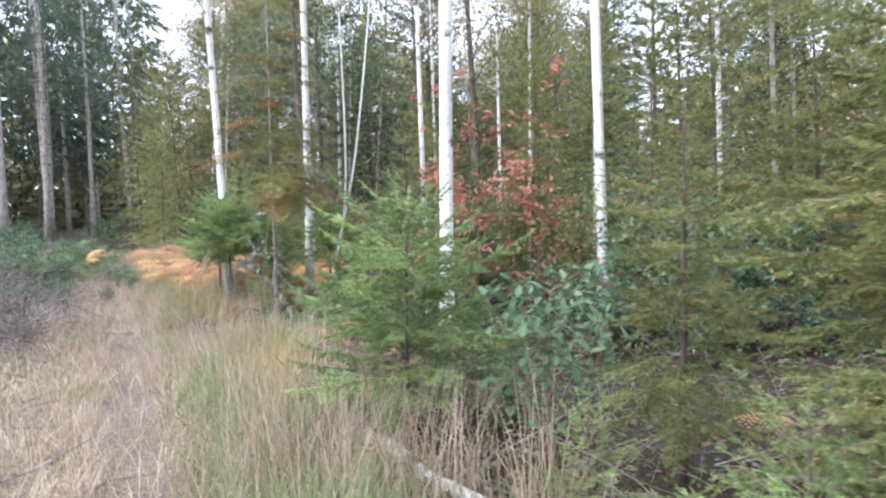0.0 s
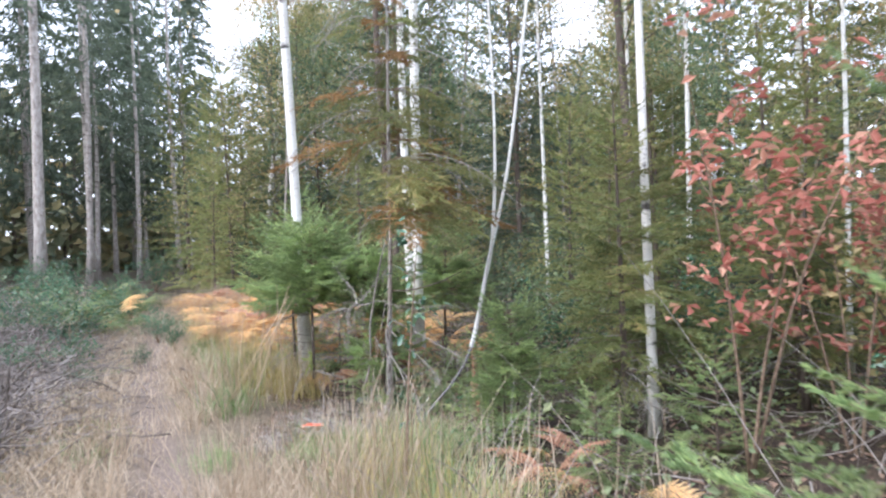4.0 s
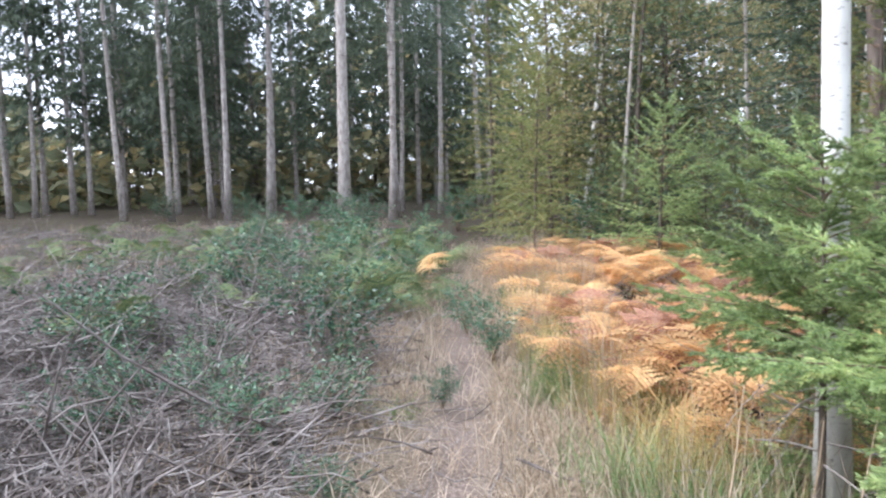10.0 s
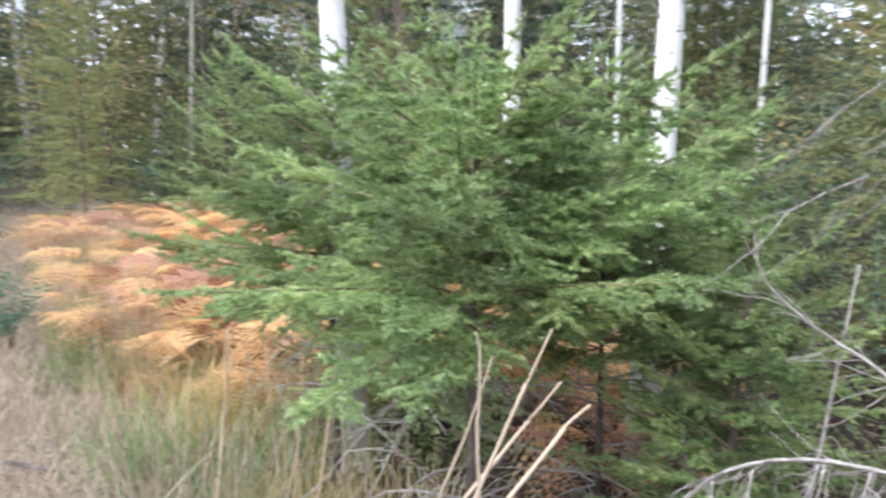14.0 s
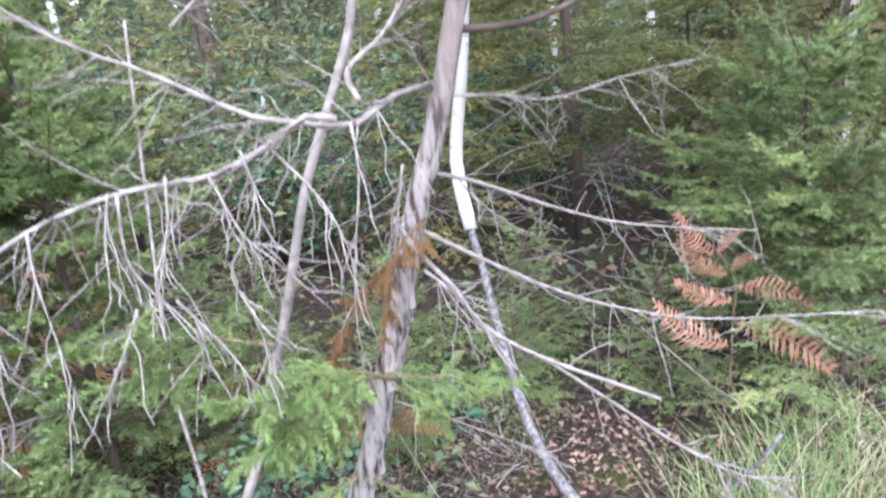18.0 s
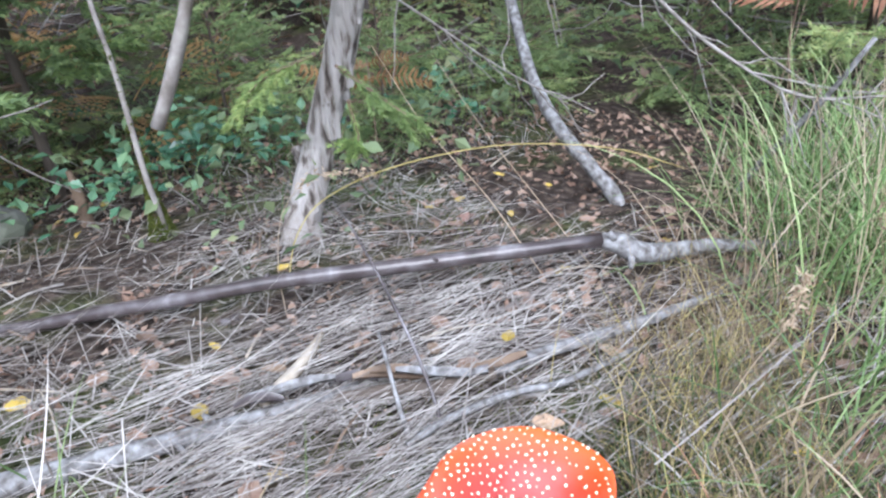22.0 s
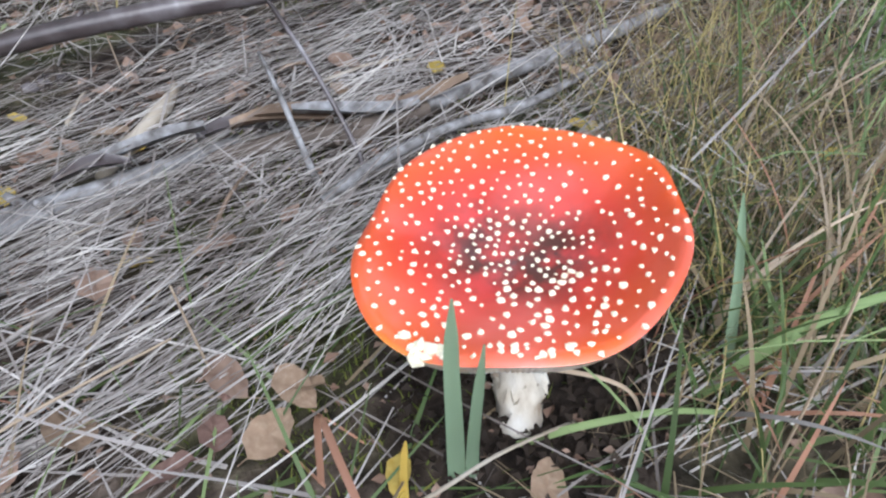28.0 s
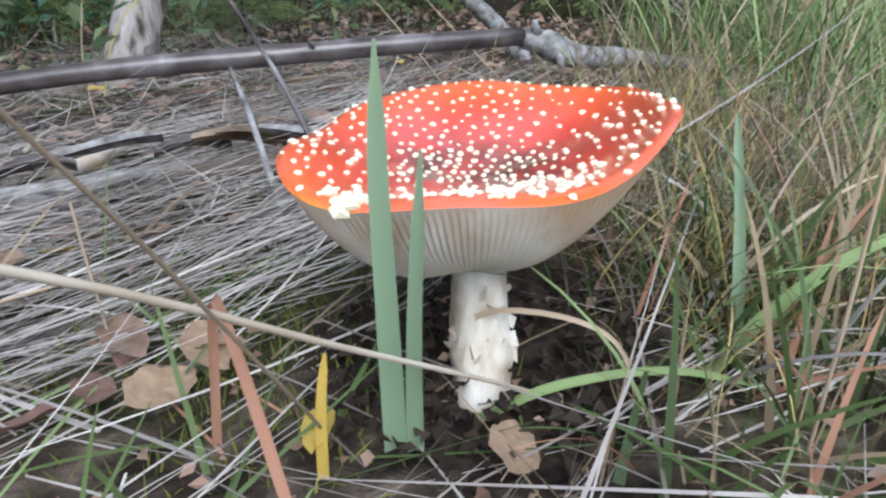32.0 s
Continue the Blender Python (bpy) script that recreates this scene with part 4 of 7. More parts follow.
for x, y, s in [(-8.95, 13.51, 1.3), (-8.1, 11.46, 0.8), (-8.71, 12.3, 0.7), (-8.82, 14.91, 1.2), (-7.08, 10.85, 0.75), (-7.0, 11.6, 0.8), (-6.75, 13.6, 0.9), (-7.4, 14.4, 0.9), (-9.6, 12.2, 0.8), (-10.5, 15.6, 1.2), (-11.0, 17.5, 1.3), (-9.2, 16.6, 1.2), (-12.8, 20.0, 1.5), (-14.3, 22.5, 1.6), (-9.9, 10.6, 0.8), (-7.9, 9.7, 0.7), (-6.3, 10.6, 0.45), (-6.6, 12.3, 0.5), (-9.4, 11.6, 1.25), (-10.0, 12.0, 1.1), (-8.5, 11.2, 0.95), (-8.0, 10.6, 0.9), (-7.5, 11.1, 0.8), (-10.4, 14.3, 1.3),
                (-16.5, 24.5, 1.5), (-19.5, 26.5, 1.4), (-23.0, 27.5, 1.4), (-13.0, 25.5, 1.6), (-27.0, 27.0, 1.4), (-10.2, 13.6, 0.6), (-11.3, 14.2, 0.8), (-9.7, 14.6, 0.7), (-12.2, 16.8, 0.9), (-10.0, 18.4, 1.0), (-12.0, 18.6, 0.8), (-14.6, 19.4, 1.0), (-11.6, 20.8, 1.1), (-13.6, 17.2, 0.9), (-16.2, 21.0, 1.1), (-8.3, 17.5, 0.6)]:
    k += 1
    copy_thing(holly, on_ground(x, y, 0, 77 * k, s * (0.68 if x > -10 else 0.9)))
for x, y, s in [(1.4, 6.6, 1.1), (2.4, 6.9, 1.4), (1.1, 7.6, 1.25), (2.2, 8.2, 1.5), (0.4, 7.4, 1.0), (3.6, 5.6, 1.3), (-0.2, 10.3, 1.1), (0.4, 11.6, 1.3), (-1.2, 11.1, 1.0), (-7.5, 20.5, 1.6)]:
    k += 1
    copy_thing(holly, on_ground(x, y, 0, 77 * k, s))
rowan = make_sapling("rowan_sapling", on_ground(-0.62, 7.9), "thin rowan sapling with red autumn leaves", 2.5, 3, 420, 0.09, M_ROWAN, "rowan", "plain", 0.9, "rowans", 0.5)
copy_thing(rowan, on_ground(0.2, 8.3, -0.2, 140, 0.95))


# ---- bracken ----
def frond_mesh(name, L, mat, pairs=14, wide=0.36, fine_=6):
    """A fern frond along +x, arching over, each side leaf cut into leaflets."""
    g = Geo()
    t = np.linspace(0, 1, 10)
    axis = np.stack([L * t * (1 - 0.1 * t), 0 * t, L * (0.35 * t - 0.55 * t**2)], -1)
    tube(g, axis, np.linspace(0.004, 0.001, 10) * L / 0.7, 4)
    cs, ds, ls = [], [], []
    for i in range(pairs):
        f = 0.2 + 0.78 * i / (pairs - 1)
        p = np.array([np.interp(f, t, axis[:, k]) for k in range(3)])
        ln = wide * L * math.sin(math.pi * min(1, 0.28 + 0.72 * (1 - (f - 0.2) / 0.8) ** 0.9) * 0.62) * rng.uniform(0.85, 1.1) * (1.02 - f) ** 0.35
        for sg in (-1, 1):
            d = unit(np.array([0.45, sg * 1.0, rng.uniform(-0.45, -0.05)]))
            n = max(3, int(fine_ * ln / (wide * L)) + 2)
            s = np.linspace(0.06, 1, n)
            sag = -0.22 * ln * s**2
            q = p + d * (ln * s)[:, None] + UP * sag[:, None]
            for s2 in (-1, 1):
                e = unit(d * 0.45 + np.array([1, 0, 0]) * s2 * 1.0 + UP * rng.uniform(-0.2, 0.15))
                w = ln * 0.17 * (1.12 - s) + 0.003
                side = d * (ln / n * 0.44)
                v = np.stack([q - side, q + e * w[:, None] * 0.55 - side * 0.9, q + e * w[:, None], q + side], 1)
                g.add(v, (np.array([[0, 1, 2, 3]])[None] + (np.arange(n) * 4)[:, None, None]).reshape(-1, 4))
    return g.mesh(name, mat, False)


FRONDS = [frond_mesh("frond", 0.75, M_BRACKEN) for _ in range(3)] + [frond_mesh("frond", 0.7, M_BRACKEN_RED) for _ in range(2)] + [frond_mesh("frond", 0.7, M_BRACKEN_GREEN) for _ in range(2)]


def bracken(at, label, kinds, n=6, height=0.35, group="bracken"):
    ob = thing("bracken", at, label, "fern", group)
    for i in range(n):
        a = i * 360 / n + rng.uniform(-25, 25)
        g = FRONDS[kinds[rng.integers(0, len(kinds))]]
        h = height * rng.uniform(0.4, 1.2)
        part("frond", g, None, ob, at=pose(rng.normal(0, 0.03), rng.normal(0, 0.03), h, rng.uniform(-40, 40), rng.uniform(-45, 15), a) @ Matrix.Scale(rng.uniform(0.75, 1.15), 4))
    g = Geo()
    for i in range(3):
        a = rng.uniform(0, 6.28)
        tube(g, spline([(0.03 * math.cos(a), 0.03 * math.sin(a), -0.03), (0.01, 0, height * 0.5), (0, 0.01, height * 1.1)], 4), [0.004, 0.004, 0.003, 0.003], 4)
    part("stalk", g, M_BROWN_TWIG, ob)
    return ob


fern = [bracken(on_ground(-4.9, 13.0), "withered orange bracken fern", (0, 1, 2)), bracken(on_ground(-5.2, 14.1), "withered orange and rust bracken fern", (0, 2, 3, 4), 7, 0.45), bracken(on_ground(-8.6, 15.8), "yellow-green fern turning orange", (5, 6, 0), 6, 0.35), bracken(on_ground(-9.3, 17.4), "low yellow-green fern among grey brushwood", (5, 6), 6, 0.3)]
for i in range(150):
    u = 11.6 + 10.5 * rng.uniform() ** 0.9
    v = rng.uniform(0.6 + max(0, 15 - u) * 0.2, 3.6)
    x, y = -0.454 * u + 0.891 * v, 0.891 * u + 0.454 * v
    copy_thing(fern[0 if rng.uniform() < 0.86 else 1], on_ground(x, y, 0, 53 * i, rng.uniform(0.6, 1.05)))
for i in range(64):
    u, v = (rng.uniform(16.0, 24), rng.uniform(-2.6, -0.5)) if i < 30 else (rng.uniform(15, 27), rng.uniform(-9, -2))
    x, y = -0.454 * u + 0.891 * v, 0.891 * u + 0.454 * v
    copy_thing(fern[3], on_ground(x, y, 0, 53 * i, rng.uniform(0.7, 1.1)))
for x, y, s, m in [(-1.8, 7.4, 0.6, 1), (-2.9, 10.9, 0.6, 1), (-3.2, 11.0, 0.6, 1), (-3.6, 10.4, 0.45, 1), (1.2, 4.4, 0.7, 2), (-1.2, 7.0, 0.5, 0)]:
    copy_thing(fern[m], on_ground(x, y, 0, 61 * s * 9, s))


# ---- grass, brushwood and undergrowth ----
def scatter(n, u0, u1, v0, v1, near=1.0):
    u = u0 + (u1 - u0) * rng.uniform(0, 1, n) ** near
    v = rng.uniform(v0, v1, n) - 0.3
    x, y = -0.454 * u + 0.891 * v, 0.891 * u + 0.454 * v
    away = (np.hypot(x + 3.25, y - 9.3) > 1.15) & (np.hypot(x + 3.85, y - 8.75) > 0.75)
    return np.stack([x, y, ground_z(x, y) - 0.01], -1)[away]


def clumped(n, u0, u1, v0, v1, tufts, r, near=1.0):
    c = scatter(tufts, u0, u1, v0, v1, near)
    p = c[rng.integers(0, len(c), n)]
    p[:, :2] += rng.normal(0, r, (n, 2))
    ok = (np.hypot(p[:, 0] + 3.25, p[:, 1] - 9.3) > 1.05) & (np.hypot(p[:, 0] + 3.85, p[:, 1] - 8.75) > 0.7)
    p = p[ok]
    p[:, 2] = ground_z(p[:, 0], p[:, 1]) - 0.01
    return p


def grass(name, label, mat, p, length, width, lean, curl, segs=4):
    g = Geo()
    n = len(p)
    blades(g, p, rng.uniform(0, 6.28, n), np.abs(rng.normal(0, lean, n)), rng.normal(curl, 0.5, n), length * rng.uniform(0.45, 1.25, n), width * rng.uniform(0.6, 1.3, n), segs)
    tagged(part(name, g, mat, smooth=False), label, "grass", kind="stuff")


def off_path(p):
    """Leaves the worn strip of the trail nearly bare."""
    u, v = trail_uv(p[:, 0], p[:, 1])
    return p[(np.abs(v - 0.14 - 0.07 * np.sin(u * 0.9)) > 0.2) | (rng.uniform(size=len(p)) < 0.24)]


grass("dry_grass", "matted dry straw-coloured grass along the trail", M_STRAW, np.concatenate([off_path(scatter(18000, -3, 24, -1.7, 1.6, 0.8)), off_path(clumped(22000, -2, 20, -1.6, 1.6, 330, 0.14)), clumped(9000, -2, 10.5, -3.4, -1.2, 150, 0.15)]), 0.36, 0.006, 0.75, 1.0)
grass("tall_dry_grass", "tall pale dry grass stems beside the trail", M_STRAW, np.concatenate([clumped(4200, 3, 22, 0.7, 1.7, 60, 0.12), clumped(1500, 3, 8, 0.45, 1.2, 22, 0.14)]), 0.75, 0.005, 0.22, 0.5, 5)
grass("green_grass", "green grass tussocks beside the trail", M_GRASS, np.concatenate([clumped(7000, 5, 18, 0.8, 1.6, 46, 0.13), clumped(3600, 2.6, 7.5, 0.5, 1.1, 15, 0.13)]), 0.46, 0.006, 0.3, 0.9, 5)
grass("yellow_grass", "yellow-green grass along the trail's edge", M_GRASS_YELLOW, clumped(6000, 6, 18, 0.9, 1.45, 34, 0.13), 0.48, 0.005, 0.3, 0.8, 5)
grass("meadow_grass", "thin dry grass over the clearing", M_STRAW, scatter(15000, 8, 34, -14, -1.0, 1.0), 0.28, 0.008, 0.7, 0.7, 3)
grass("grass_tufts", "scattered green grass on the trail", M_GRASS, clumped(3500, -1, 14, -1.4, -0.2, 34, 0.1), 0.18, 0.005, 0.6, 0.8)

g = Geo()
n = 14000
p = np.concatenate([scatter(n, 4, 30, -14, -1.2, 1.4), scatter(16000, 10.0, 17.5, -5.5, -0.75, 1.2)])
p[:, :2] += rng.normal(0, 0.9, (len(p), 2)) * np.clip((-trail_uv(p[:, 0], p[:, 1])[1] - 0.9)[:, None], 0, 1)
p[:, 2] = ground_z(p[:, 0], p[:, 1])
n = len(p)
u, v = trail_uv(p[:, 0], p[:, 1])
heap = 0.14 + 0.46 * np.clip((-v - 0.7) / 1.5, 0, 1) * (0.6 + 0.4 * np.sin(p[:, 0] * 1.7) * np.sin(p[:, 1] * 1.3))
p[:, 2] += heap * rng.uniform(0, 1, n)
a = rng.uniform(0, 6.28, n)
L = rng.gamma(2.0, 0.13, n) + 0.1
q = p + np.stack([np.cos(a) * L, np.sin(a) * L, rng.normal(0.02, 0.14, n) * L * 1.5], -1)
many_tubes(g, p, q, rng.normal(0, 0.06, n) * L, 0.0035 + 0.010 * L * rng.uniform(0.4, 1.2, n), np.full(n, 0.002), 3, 3, 0.02)
p = scatter(5200, 9.5, 20, -7.5, -0.9, 1.2)
n = len(p)
a = rng.uniform(0, 6.28, n)
L = rng.gamma(2.0, 0.14, n) + 0.15
q = p + np.stack([np.cos(a) * L * 0.7, np.sin(a) * L * 0.7, np.abs(rng.normal(0.5, 0.35, n)) * L], -1) + UP * 0.15
many_tubes(g, p + UP * 0.15, q, rng.normal(0, 0.04, n), 0.003 + 0.007 * L, np.full(n, 0.0015), 4, 3, 0.02)
tagged(part("brushwood", g, M_BRUSH, smooth=True), "tangled heap of weathered grey brushwood left in a clearing", "brushwood", kind="stuff")

for i in range(46):
    p = scatter(1, 9, 26, -11, -1.5)[0] if i > 9 else np.array([-10.3 + 0.5 * rng.normal(), 15.4 + 0.6 * rng.normal(), 0])
    p[2] = ground_z(p[0], p[1]) + rng.uniform(0.15, 0.4)
    a = rng.uniform(0, 3.14) if i > 9 else rng.normal(2.2, 0.35)
    L = rng.uniform(0.7, 1.9)
    h = np.array([math.cos(a), math.sin(a), rng.normal(0, 0.08)])
    g = Geo()
    axis = spline([p, p + h * L * 0.5 + rng.normal(0, 0.11, 3), p + h * L + rng.normal(0, 0.06, 3)], 8)
    tube(g, axis, np.linspace(0.015, 0.005, 8) * rng.uniform(0.6, 1.3), 6, 0.05)
    k = rng.integers(2, 8, 5)
    many_tubes(g, axis[k], axis[k] + (h * 0.6 + unit(rng.normal(size=(5, 3)))) * 0.3, np.zeros(5), np.full(5, 0.005), np.full(5, 0.0015), 3, 4)
    tagged(part("cut_branch", g, M_TWIG), "bleached grey cut branch lying on brushwood", "branch", "cut branches")

g = Geo()
p = scatter(16000, -3, 26, 1.5, 9.5, 1.3)
n = len(p)
lump = 0.18 + 0.42 * np.clip(np.sin(p[:, 0] * 1.9 + 2) * np.sin(p[:, 1] * 1.6) + 0.35, 0, 1)
p[:, 2] += lump * rng.uniform(0, 1, n)
leaves(g, p, rng.uniform(0.03, 0.07, n), 0.1, 0.6)
tagged(part("undergrowth", g, M_GREEN_LEAF, smooth=False), "low green bramble and seedling undergrowth on the wood's floor", "undergrowth", kind="stuff")
g = Geo()
p = scatter(4200, -2, 26, 1.0, 8.5, 1.3)
n = len(p)
p[:, 2] += rng.uniform(0, 0.35, n)
a = rng.uniform(0, 6.28, n)
L = rng.gamma(2.2, 0.16, n) + 0.1
many_tubes(g, p, p + np.stack([np.cos(a) * L, np.sin(a) * L, rng.normal(0.15, 0.45, n) * L], -1), rng.normal(0, 0.05, n), 0.0015 + 0.004 * L, np.full(n, 0.001), 4, 3, 0.015)
tagged(part("dead_twigs", g, M_TWIG), "bare grey dead twigs tangled between the trees", "twigs", kind="stuff")
g = Geo()
p = scatter(7000, -2, 22, 1.3, 8, 1.2)
leaves(g, p + UP * 0.02, rng.uniform(0.04, 0.07, len(p)), 0.0, 0.65, 0.12, 0.3)
tagged(part("leaf_litter", g, M_LITTER, smooth=False), "brown fallen leaves over the wood's floor", "leaf litter", kind="stuff")

g = Geo()
tube(g, [(0.0, 0, 0.04), (0.35, 0.03, 0.05), (0.8, -0.02, 0.04), (1.3, 0.05, 0.03)], [0.042, 0.04, 0.038, 0.036], 10, 0.03)
log = thing("fallen_log", pose(-1.31, 5.08, float(ground_z(-1.2, 5.0)), 0, 0, -57), "short fallen birch log with pale bark in the grass", "log")
part("trunk", g, M_BIRCH, log)


def make_bush(at, label, height, n, mat):
    ob = thing("bush", at, label, "bush", "wood bushes")
    tips = []
    for i in range(9):
        a, r = rng.uniform(0, 6.28), rng.uniform(0.15, 0.55) * height
        g = Geo()
        p = spline([(0, 0, -0.03), (math.cos(a) * r * 0.4, math.sin(a) * r * 0.4, height * 0.55), (math.cos(a) * r, math.sin(a) * r, height * rng.uniform(0.7, 1.0))], 8)
        tube(g, p, np.linspace(0.011, 0.003, 8), 4)
        part("stem", g, M_DARK_BARK, ob)
        tips.append(p[2:])
    tips = np.concatenate(tips)
    g = Geo()
    c = tips[rng.integers(0, len(tips), n)] + rng.normal(0, 0.16 * height, (n, 3)) * np.array([1, 1, 0.7])
    leaves(g, c[c[:, 2] > 0.05], np.full((c[:, 2] > 0.05).sum(), 0.07), 0.3, 0.6)
    part("foliage", g, mat, ob, smooth=False)
    return ob


bushes = [make_bush(on_ground(1.6, 7.1), "dark green leafy bush under the trees", 1.7, 1500, M_GREEN_LEAF), make_bush(on_ground(0.9, 8.6), "yellowing leafy bush under the trees", 1.5, 1300, M_BIRCH_LEAF)]
for i in range(58):
    u, v = rng.uniform(-3, 24), rng.uniform(3.6, 11)
    x, y = -0.454 * u + 0.891 * v, 0.891 * u + 0.454 * v
    if math.hypot(x + 3.0, y - 9.5) < 2.0 or math.hypot(x - 0.3, y - 5) < 1.2 or (u < 9 and v < 5.2):
        continue
    copy_thing(bushes[0 if rng.uniform() < 0.75 else 1], on_ground(x, y, 0, 70 * i, rng.uniform(0.6, 1.25)))
for i in range(22):
    u, v = rng.uniform(-2, 22), rng.uniform(3.4, 9)
    x, y = -0.454 * u + 0.891 * v, 0.891 * u + 0.454 * v
    if math.hypot(x + 2.8, y - 9.7) < 1.7:
        continue
    copy_thing(mid_spruce[0], on_ground(x, y, 0, 50 * i, rng.uniform(0.22, 0.42)))


# ---- the dead spruce ----
# loose things round the mushroom are laid out on a plan of their own, and set down by spread_out(); all others stand where they are built
known = set(bpy.data.objects)
PLAN = Vector((-0.25, -0.18, 0.0))
SPOT = Vector((-3.45, 8.92, -0.04))


def spread_out():
    for ob in set(bpy.data.objects) - known:
        if ob.parent is None:
            ob.matrix_basis = Matrix.Translation(SPOT) @ Matrix.Scale(0.7, 4) @ Matrix.Translation(PLAN - SPOT) @ ob.matrix_basis
    stay()


def stay():
    known.update(bpy.data.objects)


def near_z(x, y):
    return ground_z(np.asarray(x) + PLAN.x, np.asarray(y) + PLAN.y)


def limb(name, pts, r0, r1, parent, mat, n=12, sides=6, label="", rough=0.05, twigs=0, twig_len=0.12):
    """A branch through the given points, with fine twigs, as a part."""
    g = Geo()
    axis = spline(pts, n)
    tube(g, axis, 0.8 * np.linspace(r0, r1, n), sides, rough)
    if twigs:
        k = rng.integers(2, n, twigs)
        d = unit(axis[np.minimum(k + 1, n - 1)] - axis[k - 1])
        e = axis[k] + unit(d * 0.7 + rng.normal(0, 0.5, (twigs, 3)) - UP * rng.uniform(0, 0.9, (twigs, 1))) * twig_len * rng.uniform(0.4, 1.4, (twigs, 1))
        many_tubes(g, axis[k], e, rng.normal(0, 0.008, twigs), np.full(twigs, 0.0017), np.full(twigs, 0.0008), 4, 3, 0.003)
    return part(name, g, mat, parent, label)


def bough(name, pts, parent, twig=0.12, gap=0.02, label="", mat=None, size=0.016, width=0.0042):
    """A live spruce bough along the given points, its twigs hanging in a flat spray."""
    wood, green = Geo(), Geo()
    a = np.asarray(pts, float)
    n = max(6, int(np.linalg.norm(np.diff(a, axis=0), axis=1).sum() / gap))
    axis = spline(a, n)
    tube(wood, axis, np.linspace(0.0035, 0.0012, n), 4)
    d = unit(np.gradient(axis, axis=0))
    s = unit(np.cross(d, UP))
    t = np.linspace(0, 1, n)
    ps, ds, ls = [axis], [d], [np.full(n, gap * 1.5)]
    for sg in (-1, 1):
        k = (t > 0.1) & (rng.uniform(size=n) < 0.8)
        L = twig * (1.1 - 0.7 * t[k]) * rng.uniform(0.55, 1.15, k.sum())
        e = unit(d[k] * 0.75 + sg * s[k] * 0.75 + UP * rng.normal(-0.3, 0.3, (k.sum(), 1)))
        ps.append(axis[k]), ds.append(e), ls.append(L)
        for f, s2 in ((0.35, -1), (0.45, 1), (0.7, -1)):
            ok = L > 0.045
            q = unit(e * 0.8 + s2 * np.cross(e, UP) * 0.65 + UP * rng.normal(-0.15, 0.25, (k.sum(), 1)))
            ps.append((axis[k] + e * (L * f)[:, None])[ok]), ds.append(q[ok]), ls.append((L * rng.uniform(0.35, 0.6, len(L)))[ok])
    p, e, L = np.concatenate(ps), np.concatenate(ds), np.concatenate(ls)
    needles(green, p, e, L, 64, size, width, 0.72)
    return part(name, wood.join(green), (M_BROWN_TWIG, mat or M_NEEDLE_FRESH), parent, label, smooth=False)


dead = thing("dead_spruce", pose(0, 0, 0), "leaning half-dead spruce with flaking grey bark and bare branches", "spruce tree")
TRUNK = [(-3.065, 9.55, -0.09), (-3.05, 9.555, -0.07), (-2.967, 9.553, 0.076), (-2.95, 9.49, 0.237), (-2.94, 9.446, 0.376), (-2.93, 9.4, 0.506), (-2.918, 9.361, 0.643), (-2.906, 9.324, 0.766), (-2.895, 9.283, 0.874), (-2.885, 9.244, 1), (-2.873, 9.207, 1.13), (-2.862, 9.16, 1.253), (-2.842, 9.08, 1.5), (-2.825, 9, 1.9), (-2.8, 8.93, 2.5), (-2.77, 8.88, 3.4), (-2.75, 8.86, 4.6)]
g = Geo()
axis = TRUNK_LINE = spline(TRUNK, 60)
h = np.linspace(0, 1, 60)
tube(g, axis, 0.029 * (1.05 - 0.75 * h) + 0.023 * np.exp(-h * 26), 18, 0.035)
part("trunk", g, M_DEAD_BARK, dead)
for i in range(34):
    k = int(rng.integers(1, 22))
    a = rng.uniform(0, 6.28)
    r = 0.031 * (1.05 - 0.75 * h[k]) + 0.025 * math.exp(-h[k] * 26)
    c = axis[k] + np.array([math.cos(a) * r, math.sin(a) * r, 0])
    out = np.array([math.cos(a), math.sin(a), 0.1])
    sd = np.array([-math.sin(a), math.cos(a), 0])
    w, L = rng.uniform(0.005, 0.014), rng.uniform(0.02, 0.07)
    rows = []
    for t in (-1, -0.4, 0.3, 1):
        lift = 0.001 + 0.008 * max(0, t) ** 2
        rows += [c + UP * t * L / 2 + sd * s * w * rng.uniform(0.7, 1.2) + out * (lift - 0.002 * s * s) for s in (-1, 0, 1)]
    g = Geo()
    v = np.array(rows)
    q = [(3 * i_ + j, 3 * i_ + j + 1, 3 * i_ + j + 4, 3 * i_ + j + 3) for i_ in range(3) for j in range(2)]
    g.add(np.concatenate([v, v - out * 0.003]), q + [tuple(x + 12 for x in reversed(f)) for f in q])
    part("bark_flake", g, M_DEAD_BARK, dead)

